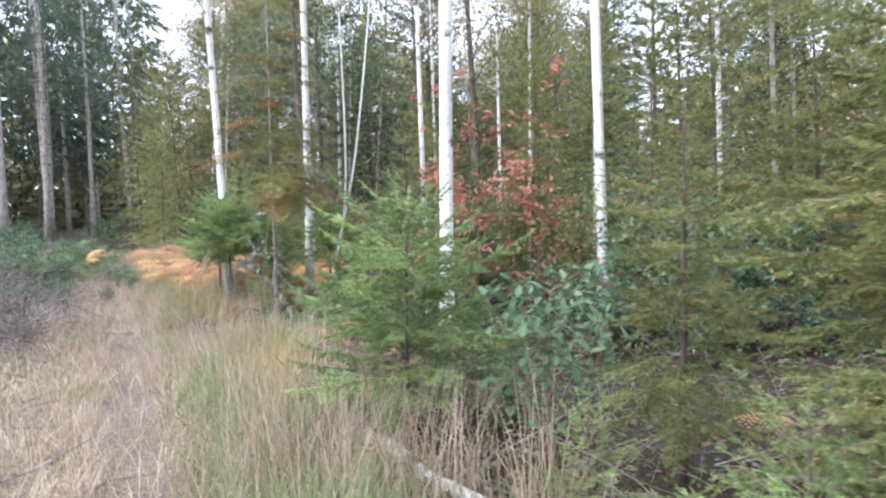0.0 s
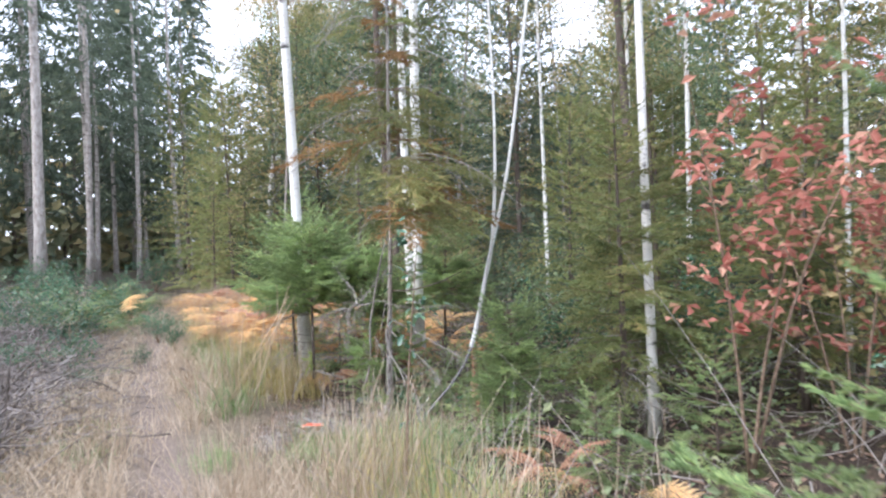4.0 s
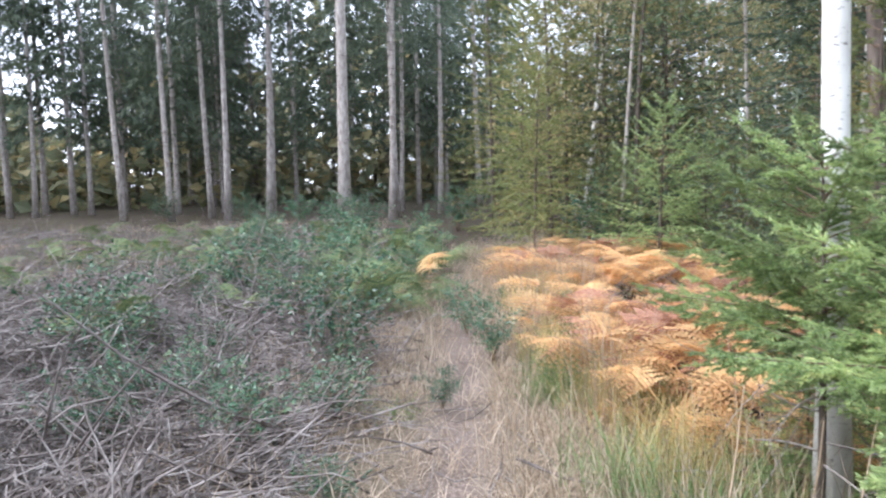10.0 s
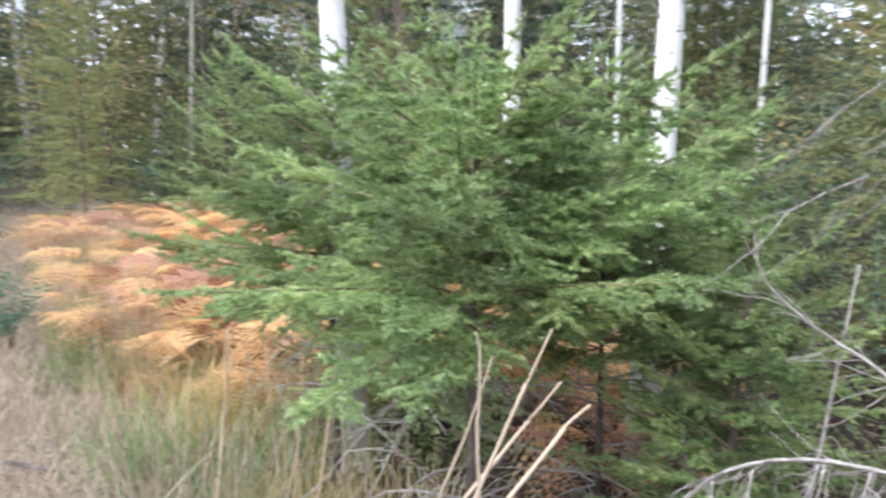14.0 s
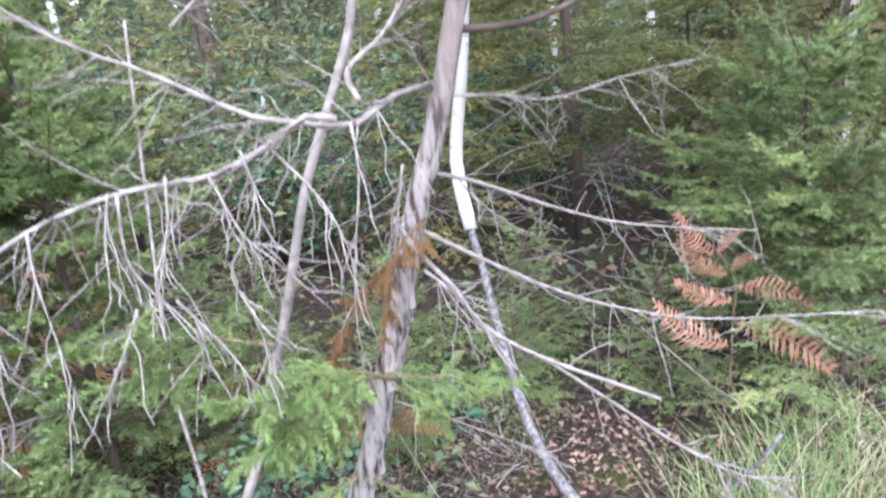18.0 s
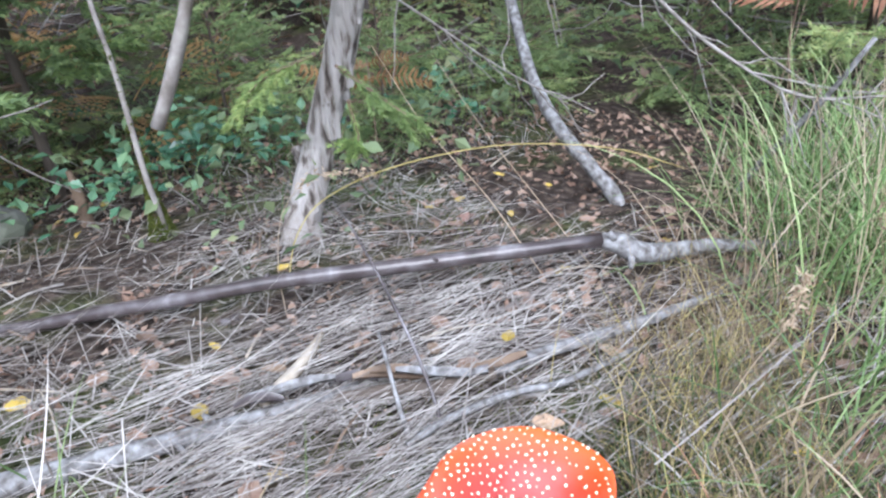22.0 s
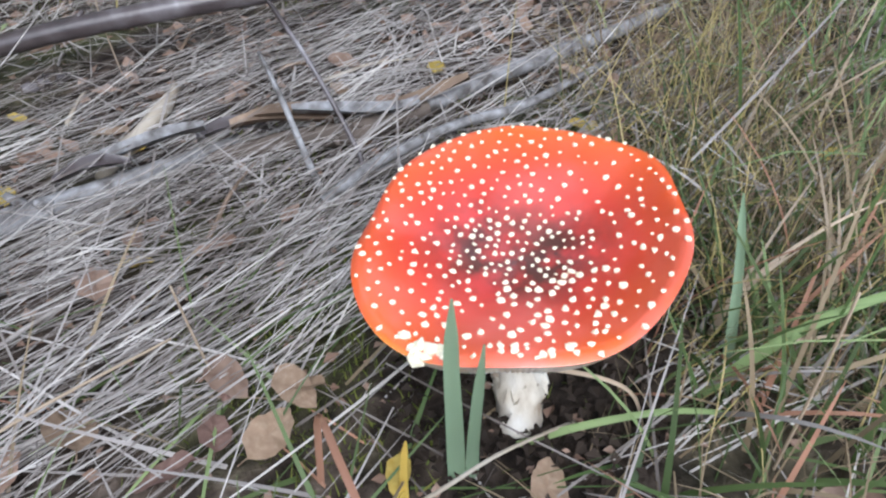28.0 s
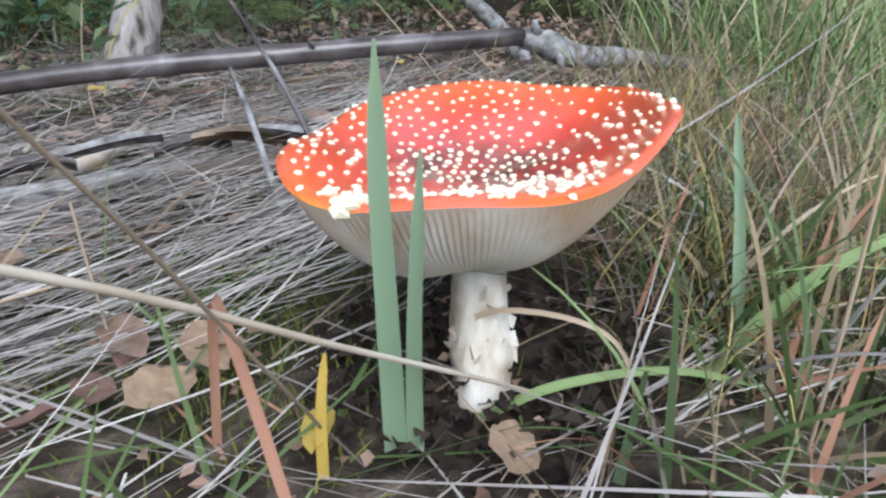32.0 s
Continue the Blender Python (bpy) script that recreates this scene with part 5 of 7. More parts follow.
for pts, r0, r1, tw in (
    ([(-2.897, 9.273, 0.968), (-3.014, 9.27, 0.961), (-3.118, 9.271, 0.933), (-3.173, 9.345, 0.951), (-3.191, 9.407, 0.968), (-3.235, 9.532, 1.038), (-3.291, 9.603, 1.083), (-3.357, 9.653, 1.148), (-3.39, 9.661, 1.199), (-3.406, 9.655, 1.263)], 0.007, 0.002, 22),
    ([(-3.154, 9.266, 0.946), (-3.177, 9.303, 0.954), (-3.204, 9.353, 0.92), (-3.248, 9.434, 0.888), (-3.288, 9.471, 0.888), (-3.346, 9.519, 0.883), (-3.426, 9.561, 0.862), (-3.505, 9.577, 0.827), (-3.572, 9.574, 0.77), (-3.613, 9.556, 0.724)], 0.0075, 0.0025, 22),
    ([(-3.128, 9.244, 0.967), (-3.096, 9.282, 1.007), (-3.058, 9.244, 1.048), (-3.021, 9.226, 1.093), (-2.984, 9.204, 1.15)], 0.006, 0.0025, 10),
    ([(-2.895, 9.296, 0.82), (-2.808, 9.243, 0.779), (-2.647, 9.179, 0.696), (-2.506, 9.098, 0.628), (-2.39, 8.984, 0.586), (-2.311, 8.847, 0.562)], 0.006, 0.002, 14),
    ([(-2.908, 9.331, 0.72), (-2.791, 9.253, 0.621), (-2.673, 9.178, 0.529), (-2.58, 9.075, 0.463), (-2.507, 8.912, 0.425), (-2.479, 8.619, 0.463)], 0.006, 0.002, 14),
    ([(-2.934, 9.362, 0.745), (-2.939, 9.314, 0.686), (-2.923, 9.262, 0.622), (-2.894, 9.22, 0.535), (-2.826, 9.135, 0.451), (-2.752, 8.949, 0.363)], 0.007, 0.005, 6),
    ([(-2.815, 9.154, 0.449), (-2.7, 9.048, 0.302), (-2.66, 8.951, 0.218), (-2.643, 8.843, 0.163), (-2.644, 8.733, 0.173)], 0.005, 0.002, 10),
    ([(-3.018, 9.25, 0.684), (-2.99, 9.218, 0.636), (-2.915, 9.192, 0.518), (-2.839, 9.177, 0.355)], 0.004, 0.002, 8),
    ([(-2.916, 9.22, 0.948), (-2.83, 9.182, 0.936), (-2.7, 9.139, 0.913), (-2.539, 9.06, 0.93), (-2.377, 8.953, 0.943)], 0.004, 0.0015, 14),
    ([(-2.933, 9.436, 0.369), (-2.831, 9.374, 0.282), (-2.736, 9.306, 0.194), (-2.657, 9.214, 0.12)], 0.003, 0.0012, 6),
    ([(-3.042, 9.708, 1.114), (-2.985, 9.661, 1.173), (-2.93, 9.581, 1.245)], 0.005, 0.003, 8),
):
    limb("branch", pts, r0, r1, dead, M_TWIG, 20, 6, twigs=2 * tw, twig_len=0.13)
for pts in (
    [(-3.318, 9.429, 0.904), (-3.333, 9.428, 0.84), (-3.355, 9.44, 0.78)],
    [(-3.259, 9.419, 0.893), (-3.261, 9.397, 0.856), (-3.261, 9.369, 0.807), (-3.255, 9.325, 0.773), (-3.232, 9.26, 0.7)],
    [(-3.353, 9.488, 0.889), (-3.364, 9.485, 0.819), (-3.363, 9.469, 0.773), (-3.337, 9.411, 0.688), (-3.344, 9.422, 0.613)],
    [(-3.369, 9.482, 0.893), (-3.388, 9.483, 0.833), (-3.399, 9.477, 0.786)],
    [(-3.256, 9.374, 0.803), (-3.27, 9.401, 0.755), (-3.265, 9.379, 0.69), (-3.257, 9.369, 0.616)],
    [(-3.147, 9.249, 0.941), (-3.146, 9.248, 0.869), (-3.145, 9.276, 0.762), (-3.126, 9.315, 0.633), (-3.097, 9.337, 0.531), (-3.078, 9.379, 0.438)],
    [(-3.19, 9.361, 0.914), (-3.188, 9.298, 0.855), (-3.186, 9.262, 0.796), (-3.17, 9.253, 0.711)],
    [(-3.518, 9.546, 0.84), (-3.524, 9.536, 0.764), (-3.543, 9.534, 0.698)],
    [(-3.456, 9.529, 0.864), (-3.466, 9.52, 0.799), (-3.467, 9.504, 0.659)],
    [(-3.227, 9.383, 0.92), (-3.233, 9.364, 0.872), (-3.242, 9.352, 0.824)],
    [(-3.381, 9.463, 0.739), (-3.403, 9.475, 0.692), (-3.432, 9.495, 0.626)],
    [(-3.323, 9.462, 0.73), (-3.303, 9.406, 0.656), (-3.286, 9.373, 0.583)],
    [(-3.097, 9.208, 0.872), (-3.1, 9.218, 0.829), (-3.104, 9.226, 0.792)],
):
    limb("hanging_twig", pts, 0.0036, 0.0012, dead, M_TWIG, 12, 4, twigs=10, twig_len=0.1)
limb("branch", [(-2.869, 9.235, 1.049), (-2.747, 9.177, 1.048), (-2.633, 9.148, 1.067), (-2.457, 9.077, 1.118), (-2.3, 8.998, 1.194)], 0.010, 0.005, dead, M_DARK_BARK, 14, label="dark knotted branch")
for pts in (
    [(-3.068, 9.326, 0.506), (-3.169, 9.379, 0.525), (-3.245, 9.412, 0.537), (-3.318, 9.431, 0.566)],
    [(-3.071, 9.321, 0.516), (-3.036, 9.266, 0.497), (-2.998, 9.205, 0.491), (-2.951, 9.146, 0.466)],
    [(-3.089, 9.338, 0.495), (-3.168, 9.402, 0.475), (-3.227, 9.427, 0.472), (-3.287, 9.46, 0.432)],
    [(-3.078, 9.34, 0.474), (-3.127, 9.397, 0.425), (-3.181, 9.428, 0.421), (-3.226, 9.45, 0.404)],
    [(-3.053, 9.325, 0.484), (-3.026, 9.281, 0.442), (-3.012, 9.258, 0.395)],
    [(-3.051, 9.315, 0.493), (-3.126, 9.329, 0.54), (-3.191, 9.358, 0.566), (-3.243, 9.393, 0.568)],
    [(-3.119, 9.519, 0.561), (-3.219, 9.62, 0.604), (-3.3, 9.662, 0.614)],
    [(-3.15, 9.59, 0.536), (-3.248, 9.667, 0.544), (-3.37, 9.73, 0.552)],
    [(-3.065, 9.426, 0.281), (-3.131, 9.474, 0.257), (-3.169, 9.497, 0.217)],
    [(-3.041, 9.414, 0.261), (-2.986, 9.372, 0.198), (-2.961, 9.336, 0.163)],
    [(-3.011, 9.425, 0.201), (-2.997, 9.425, 0.135), (-3.022, 9.418, 0.139)],
    [(-3.033, 9.114, 1.236), (-3.06, 9.21, 1.273), (-3.076, 9.326, 1.296)],
    [(-3.033, 9.115, 1.22), (-3.024, 9.013, 1.242), (-2.97, 8.932, 1.263)],
    [(-3.032, 9.102, 1.283), (-3.066, 9.18, 1.343), (-3.088, 9.299, 1.39)],
    [(-3.348, 8.797, 1.303), (-3.422, 8.834, 1.272), (-3.453, 8.851, 1.261), (-3.47, 8.898, 1.315)],
    [(-3.411, 8.86, 1.289), (-3.404, 8.821, 1.274), (-3.38, 8.787, 1.277)],
):
    bough("live_branch", pts, dead, 0.085, 0.02, "green needled branch", size=0.013, width=0.0034)
for pts in (
    [(-3.585, 9.328, 0.599), (-3.566, 9.312, 0.54), (-3.57, 9.315, 0.486), (-3.597, 9.33, 0.435), (-3.612, 9.336, 0.399)],
    [(-3.559, 9.314, 0.537), (-3.593, 9.326, 0.506), (-3.622, 9.329, 0.506)],
    [(-3.57, 9.324, 0.502), (-3.56, 9.315, 0.455), (-3.56, 9.307, 0.436)],
):
    bough("live_branch", pts, dead, 0.034, 0.022, "sparse yellow-green needled branch", M_NEEDLE_TIP, 0.012, 0.004)
bough("dry_branch", [(-2.907, 9.311, 0.74), (-2.992, 9.301, 0.724), (-3.03, 9.318, 0.66), (-3.026, 9.347, 0.556)], dead, 0.09, 0.026, "dry branch with brown needles", M_NEEDLE_DEAD, 0.012, 0.002)
bough("dry_branch", [(-2.907, 9.322, 0.693), (-3, 9.365, 0.66), (-3.036, 9.435, 0.554), (-3.03, 9.49, 0.438)], dead, 0.09, 0.026, "dry branch with brown needles", M_NEEDLE_DEAD, 0.012, 0.002)

for k in range(46, 60):
    for j_ in range(9):
        a = rng.uniform(-1.3, 2.2) if k < 50 else rng.uniform(0, 6.28)
        L = rng.uniform(0.6, 1.15) * (1.0 - 0.7 * (k - 46) / 14)
        if j_ < 6:
            wood, green = Geo(), Geo()
            spruce_branch(wood, green, TRUNK_LINE[k], a, L, 0.15, 0.5, 0.05, 0.42, 12, 0.026, 0.006, 0.85)
            part("crown_branch", wood.join(green), (M_BROWN_TWIG, M_NEEDLE_DEAD if (k + j_) % 5 == 0 else M_NEEDLE_DULL), dead, "olive half-dry needled branch", smooth=False)
        else:
            h_ = np.array([math.cos(a), math.sin(a), 0])
            limb("branch", [TRUNK_LINE[k], TRUNK_LINE[k] + h_ * L * 0.4 + UP * 0.02, TRUNK_LINE[k] + h_ * L * 0.8 - UP * 0.12, TRUNK_LINE[k] + h_ * L * 1.05 - UP * 0.3], 0.006, 0.002, dead, M_TWIG, 14, 5, twigs=20, twig_len=0.22)

limb("hanging_stem", [(-3.197, 9.641, 0.189), (-3.163, 9.609, 0.279), (-3.132, 9.583, 0.373), (-3.114, 9.555, 0.476), (-3.104, 9.513, 0.571), (-3.093, 9.463, 0.702), (-3.076, 9.429, 0.816), (-3.047, 9.391, 0.923), (-3.019, 9.339, 1.044), (-2.99, 9.311, 1.164), (-2.92, 9.222, 1.385), (-2.881, 9.172, 1.467)], 0.013, 0.008, dead, M_TWIG, 28, 8, "thin dead grey stem hanging from the crown")
moss_pole = thing("mossy_stick", pose(0, 0, 0), "thin grey upright stick with moss at its foot", "stick")
limb("stem", [(-3.147, 9.779, -0.08), (-3.15, 9.772, 0.0), (-3.158, 9.77, 0.083), (-3.14, 9.8, 0.245), (-3.11, 9.86, 0.443), (-3.04, 9.9, 0.8), (-2.98, 9.92, 1.15)], 0.007, 0.004, moss_pole, M_TWIG, 20, 6)
g = Geo()
n = 900
z = rng.exponential(0.06, n)
a = rng.uniform(0, 6.28, n)
r = 0.009 + 0.018 * np.exp(-z / 0.04)
leaves(g, np.stack([-3.147 + r * np.cos(a), 9.785 + r * np.sin(a), z - 0.05], -1), np.full(n, 0.010), -0.3, 0.4)
part("moss", g, M_MOSS, moss_pole, "olive moss", False)

young_birch = thing("young_birch", pose(0, 0, 0), "thin crooked young birch with lichened grey foot", "birch tree", "birches")
g = Geo()
tube(g, spline([(-2.69, 9.08, -0.1), (-2.675, 9.11, -0.04), (-2.655, 9.18, 0.017), (-2.6, 9.27, 0.072), (-2.53, 9.35, 0.14), (-2.45, 9.42, 0.22), (-2.36, 9.5, 0.33), (-2.3, 9.555, 0.43), (-2.25, 9.61, 0.53)], 26), np.linspace(0.014, 0.011, 26), 8, 0.08)
part("foot", g, M_GREY_LOG, young_birch, "lichen-covered grey lower stem")
g = Geo()
tube(g, spline([(-2.255, 9.605, 0.52), (-2.202, 9.658, 0.712), (-2.154, 9.643, 0.93), (-2.11, 9.633, 1.131), (-2.065, 9.62, 1.324), (-1.9, 9.58, 2.0), (-1.76, 9.55, 2.9), (-1.6, 9.5, 4.2), (-1.4, 9.45, 6.5)], 34), np.linspace(0.021, 0.010, 34), 8, 0.03)
part("trunk", g, M_BIRCH, young_birch)
g = Geo()
tube(g, spline([(-2.14, 9.64, 1.0), (-2.05, 9.63, 1.4), (-2.0, 9.6, 2.1), (-2.0, 9.62, 3.0), (-2.05, 9.7, 5.0)], 16), np.linspace(0.017, 0.008, 16), 8, 0.03)
part("second_trunk", g, M_BIRCH, young_birch)
g = Geo()
c = np.array([-1.6, 9.6, 5.4]) + rng.normal(0, 1, (2400, 3)) * np.array([0.7, 0.7, 1.1])
leaves(g, c, np.full(2400, 0.055), 0.5, 0.7)
part("crown", g, M_BIRCH_LEAF, young_birch, smooth=False)

# ---- lying wood ----
def lying(name, label, pts, r, mat, n=20, sides=10, rough=0.03, category="branch", group="fallen branches"):
    ob = thing(name, pose(0, 0, 0), label, category, group)
    g = Geo()
    tube(g, spline(pts, n), np.interp(np.linspace(0, 1, n), np.linspace(0, 1, len(r)), r), sides, rough)
    part("wood", g, mat, ob)
    line = spline(pts, n)
    for q in rng.integers(2, n - 2, 3 if max(r) > 0.009 else 0):
        d = unit(rng.normal(size=3) * np.array([1, 1, 0.4]) + UP * 0.7)
        g = Geo()
        tube(g, [line[q], line[q] + d * max(r) * 1.2, line[q] + d * max(r) * rng.uniform(1.4, 2.2)], [max(r) * 0.42, max(r) * 0.3, max(r) * 0.2], 6, 0.1)
        part("knot_stub", g, mat, ob)
    return ob


stay()
long_log = lying("fallen_branch", "long smooth dark wet branch lying across the litter", [(-3.56, 9.9, -0.055), (-3.502, 9.795, -0.044), (-3.442, 9.688, -0.03), (-3.382, 9.602, -0.016), (-3.331, 9.519, -0.004), (-3.242, 9.396, 0.012), (-3.137, 9.246, 0.021), (-3.059, 9.14, 0.026), (-2.969, 9.032, 0.028)], [0.0085, 0.009, 0.0095, 0.01, 0.0105, 0.0105, 0.0105], M_LOG, 34, 12)
knot = lying("fallen_branch", "knotted grey end of a fallen branch in the grass", [(-2.969, 9.032, 0.027), (-2.955, 9.01, 0.02), (-2.94, 8.975, 0.006), (-2.863, 8.916, -0.007), (-2.804, 8.854, -0.02), (-2.741, 8.786, -0.032)], [0.0105, 0.017, 0.012, 0.009, 0.006], M_GREY_LOG, 20, 12, 0.07)
lying("fallen_branch", "grey split branch half sunk in straw", [(-3.69, 9.5, -0.03), (-3.62, 9.42, -0.03), (-3.55, 9.36, -0.03), (-3.484, 9.305, -0.03), (-3.439, 9.268, -0.028), (-3.37, 9.215, -0.027), (-3.33, 9.188, -0.027)], [0.012, 0.013, 0.012, 0.010, 0.008, 0.006], M_GREY_LOG, 24, 10, 0.05)
lying("fallen_branch", "rotten dark branch with peeling bark", [(-3.36, 9.205, -0.03), (-3.315, 9.145, -0.026), (-3.293, 9.105, -0.026), (-3.254, 9.074, -0.025), (-3.215, 9.04, -0.025)], [0.006, 0.009, 0.010, 0.009, 0.007], M_DARK_BARK, 18, 10, 0.09)
lying("fallen_branch", "grey smooth branch lying over straw", [(-3.24, 9.058, -0.022), (-3.171, 9.013, -0.02), (-3.12, 8.973, -0.018), (-3.058, 8.928, -0.018), (-2.965, 8.878, -0.022)], [0.0075, 0.008, 0.0075, 0.007, 0.005], M_GREY_LOG, 18, 10, 0.02)
for i, (x, y) in enumerate([(-3.34, 9.185), (-3.305, 9.14), (-3.285, 9.1), (-3.262, 9.085), (-3.24, 9.06), (-3.39, 9.235), (-3.42, 9.255), (-3.32, 9.15)]):
    g = Geo()
    t = np.linspace(-1, 1, 9)
    w = 0.008 * (1 - 0.6 * t**2)
    d = np.array([0.6, -0.8, 0]) * (0.028 + 0.012 * (i % 3))
    sd = np.array([0.8, 0.6, 0])
    mid_ = np.array([x, y, -0.015]) + d * t[:, None] + UP * (0.008 * np.cos(t * 1.5 + i) + 0.004 * (i % 3))[:, None]
    v = np.stack([mid_ - sd * w[:, None] + UP * 0.005, mid_, mid_ + sd * w[:, None] + UP * 0.006], 1).reshape(-1, 3)
    q = [(3 * a_ + b_, 3 * a_ + b_ + 1, 3 * a_ + b_ + 4, 3 * a_ + b_ + 3) for a_ in range(8) for b_ in range(2)]
    g.add(np.concatenate([v, v - UP * 0.0015]), q + [tuple(k_ + 27 for k_ in reversed(f)) for f in q])
    tagged(part("bark_strip", g, (M_LOG, M_BROWN_TWIG, M_GREY_LOG)[i % 3]), "curled strip of torn bark on straw", "bark strip", "bark strips")
lying("thin_branch", "thin grey curved branch on the straw", [(-3.38, 9.085, -0.028), (-3.346, 9.068, -0.02), (-3.313, 9.047, -0.016), (-3.268, 9.015, -0.014), (-3.227, 8.975, -0.014), (-3.129, 8.928, -0.018)], [0.004, 0.0045, 0.0045, 0.004, 0.003], M_GREY_LOG, 18, 8)
lying("pale_stick", "short pale rotten stick on the litter", [(-3.406, 9.268, -0.03), (-3.38, 9.27, -0.026), (-3.355, 9.27, -0.024), (-3.31, 9.28, -0.024), (-3.27, 9.297, -0.026)], [0.005, 0.0065, 0.0075, 0.007, 0.004], M_PALE_WOOD, 14, 8, 0.09)
lying("bent_stick", "thin dark stick standing slanted in the straw", [(-3.335, 9.075, -0.04), (-3.328, 9.08, -0.02), (-3.30, 9.125, 0.03), (-3.275, 9.175, 0.075), (-3.25, 9.23, 0.12), (-3.23, 9.28, 0.15)], [0.0024, 0.0021, 0.002, 0.0016, 0.001], M_LOG, 16, 6)
lying("bent_stick", "thin grey stick curving out of the straw", [(-3.36, 9.097, -0.04), (-3.355, 9.11, -0.01), (-3.34, 9.13, 0.02), (-3.31, 9.165, 0.045)], [0.003, 0.0028, 0.0024, 0.0015], M_GREY_LOG, 12, 6)
lying("lichened_stick", "pale lichened stick leaning out of grass", [(-2.61, 8.945, -0.08), (-2.604, 8.926, -0.04), (-2.597, 8.876, 0.05), (-2.603, 8.813, 0.149), (-2.611, 8.763, 0.246)], [0.006, 0.0055, 0.005, 0.0035], M_GREY_LOG, 14, 7, 0.12)
lying("broken_stub", "short broken pale stub upright in the litter", [(-3.168, 9.989, -0.08), (-3.17, 9.985, 0.0), (-3.176, 9.98, 0.06)], [0.012, 0.011, 0.005], M_BROWN_TWIG, 8, 7, 0.12)
lying("leaning_stem", "grey leaning dead stem at the wood's edge", [(-3.03, 10.47, -0.08), (-3.041, 10.457, -0.04), (-3.104, 10.367, 0.172), (-3.126, 10.343, 0.317), (-3.2, 10.3, 0.6)], [0.013, 0.012, 0.010, 0.007], M_TWIG, 12, 7)
stay()
for i in range(60):
    x, y = rng.uniform(-3.7, -2.0), rng.uniform(8.9, 10.7)
    if math.hypot(x + 3.22, y - 9.08) < 0.14:
        continue
    a = rng.uniform(0, 6.28)
    L = rng.uniform(0.05, 0.2)
    g = Geo()
    z = float(near_z(x, y)) + rng.uniform(0.006, 0.02)
    tube(g, spline([(x, y, z), (x + 0.5 * L * math.cos(a) + rng.normal(0, 0.01), y + 0.5 * L * math.sin(a), z + 0.008), (x + L * math.cos(a), y + L * math.sin(a), z)], 6), np.linspace(0.003, 0.0015, 6), 5, 0.05)
    tagged(part("fallen_twig", g, (M_TWIG, M_BROWN_TWIG, M_PALE_WOOD)[i % 3]), "short dry twig lying on the litter", "twig", "fallen twigs")
stone = Geo()
bm = bmesh.new()
bmesh.ops.create_icosphere(bm, subdivisions=3, radius=0.07)
for v in bm.verts:
    v.co *= 1 + 0.3 * noise.noise(v.co * 12) + 0.12 * noise.noise(v.co * 45)
    v.co.z *= 0.6
me = bpy.data.meshes.new("stone")
bm.to_mesh(me)
bm.free()
me.materials.append(M_STONE)
spread_out()
tagged(part("stone", me, None, at=pose(-3.292, 10.116, -0.035)), "grey mossy stone half buried in litter", "stone")

cone = thing("spruce_cone", pose(-3.29, 9.44, -0.034, 80, 0, 40) @ Matrix.Scale(0.8, 4), "dark rotten spruce cone lying on the litter", "cone")
g = Geo()
tube(g, [(0, 0, -0.03), (0, 0, -0.015), (0, 0, 0.01), (0, 0, 0.03)], [0.005, 0.011, 0.011, 0.004], 8, 0.1)
part("core", g, M_LOG, cone)
g = Geo()
n = 120
a, z = rng.uniform(0, 6.28, n), rng.uniform(-0.03, 0.03, n)
r = 0.013 * np.sqrt(np.clip(1 - (z / 0.036) ** 2, 0, 1))
leaves(g, np.stack([r * np.cos(a), r * np.sin(a), z], -1), np.full(n, 0.011), 0.0, 0.9)
part("husk", g, M_DARK_BARK, cone, smooth=False)

# ---- ferns, grass and litter round the mushroom ----
def pinna(pairs=17):
    """One side leaf of bracken along +x, 1 long, flat, its narrow leaflets set like a comb."""
    g = Geo()
    t = np.linspace(0.04, 0.97, pairs)
    bow = lambda q: 0.10 * np.sin(q * math.pi) - 0.06 * q
    tube(g, np.stack([np.linspace(0, 1, 8), bow(np.linspace(0, 1, 8)), 0 * np.linspace(0, 1, 8)], -1), np.linspace(0.012, 0.004, 8), 4)
    ln = 0.33 * np.sin(math.pi * (0.2 + 0.8 * (1 - t))) ** 0.7 * (1.05 - 0.75 * t) + 0.02
    w = 0.3 / pairs
    for sg in (-1, 1):
        e = np.array([0.45, sg * 1.0, 0.0]) / 1.1
        p = np.stack([t, bow(t), 0 * t], -1)
        q = p + e * ln[:, None] + np.stack([0.02 * rng.normal(size=pairs), 0 * t, -0.06 * rng.uniform(0, 1, pairs)], -1)
        mid_ = (p + q) / 2 + np.array([0, 0, 0.02])
        sd = np.array([w, 0, 0])
        v = np.stack([p - sd * 0.8, p + sd * 0.8, mid_ + sd, q, mid_ - sd], 1)
        k_ = (np.arange(pairs) * 5)[:, None, None]
        g.add(v, (np.array([[0, 1, 2], [0, 2, 4], [4, 2, 3]])[None] + k_).reshape(-1, 3))
    return g


PINNAE = [pinna().mesh("leaflet_row", M_BRACKEN_RED, False), pinna(14).mesh("leaflet_row", M_BRACKEN_RED, False), pinna(12).mesh("leaflet_row", M_NEEDLE_DEAD, False)]


def set_pinna(parent, a, b, face, kind):
    """Hangs a side leaf from a to b, its flat side turned towards face."""
    X = Vector(b) - Vector(a)
    L = X.length
    X.normalize()
    Z = (Vector(face) - X * X.dot(Vector(face))).normalized()
    Y = Z.cross(X)
    m = Matrix(((X.x, Y.x, Z.x, a[0]), (X.y, Y.y, Z.y, a[1]), (X.z, Y.z, Z.z, a[2]), (0, 0, 0, 1)))
    part("frond", PINNAE[kind], None, parent, at=m @ Matrix.Scale(L * 1.05, 4))


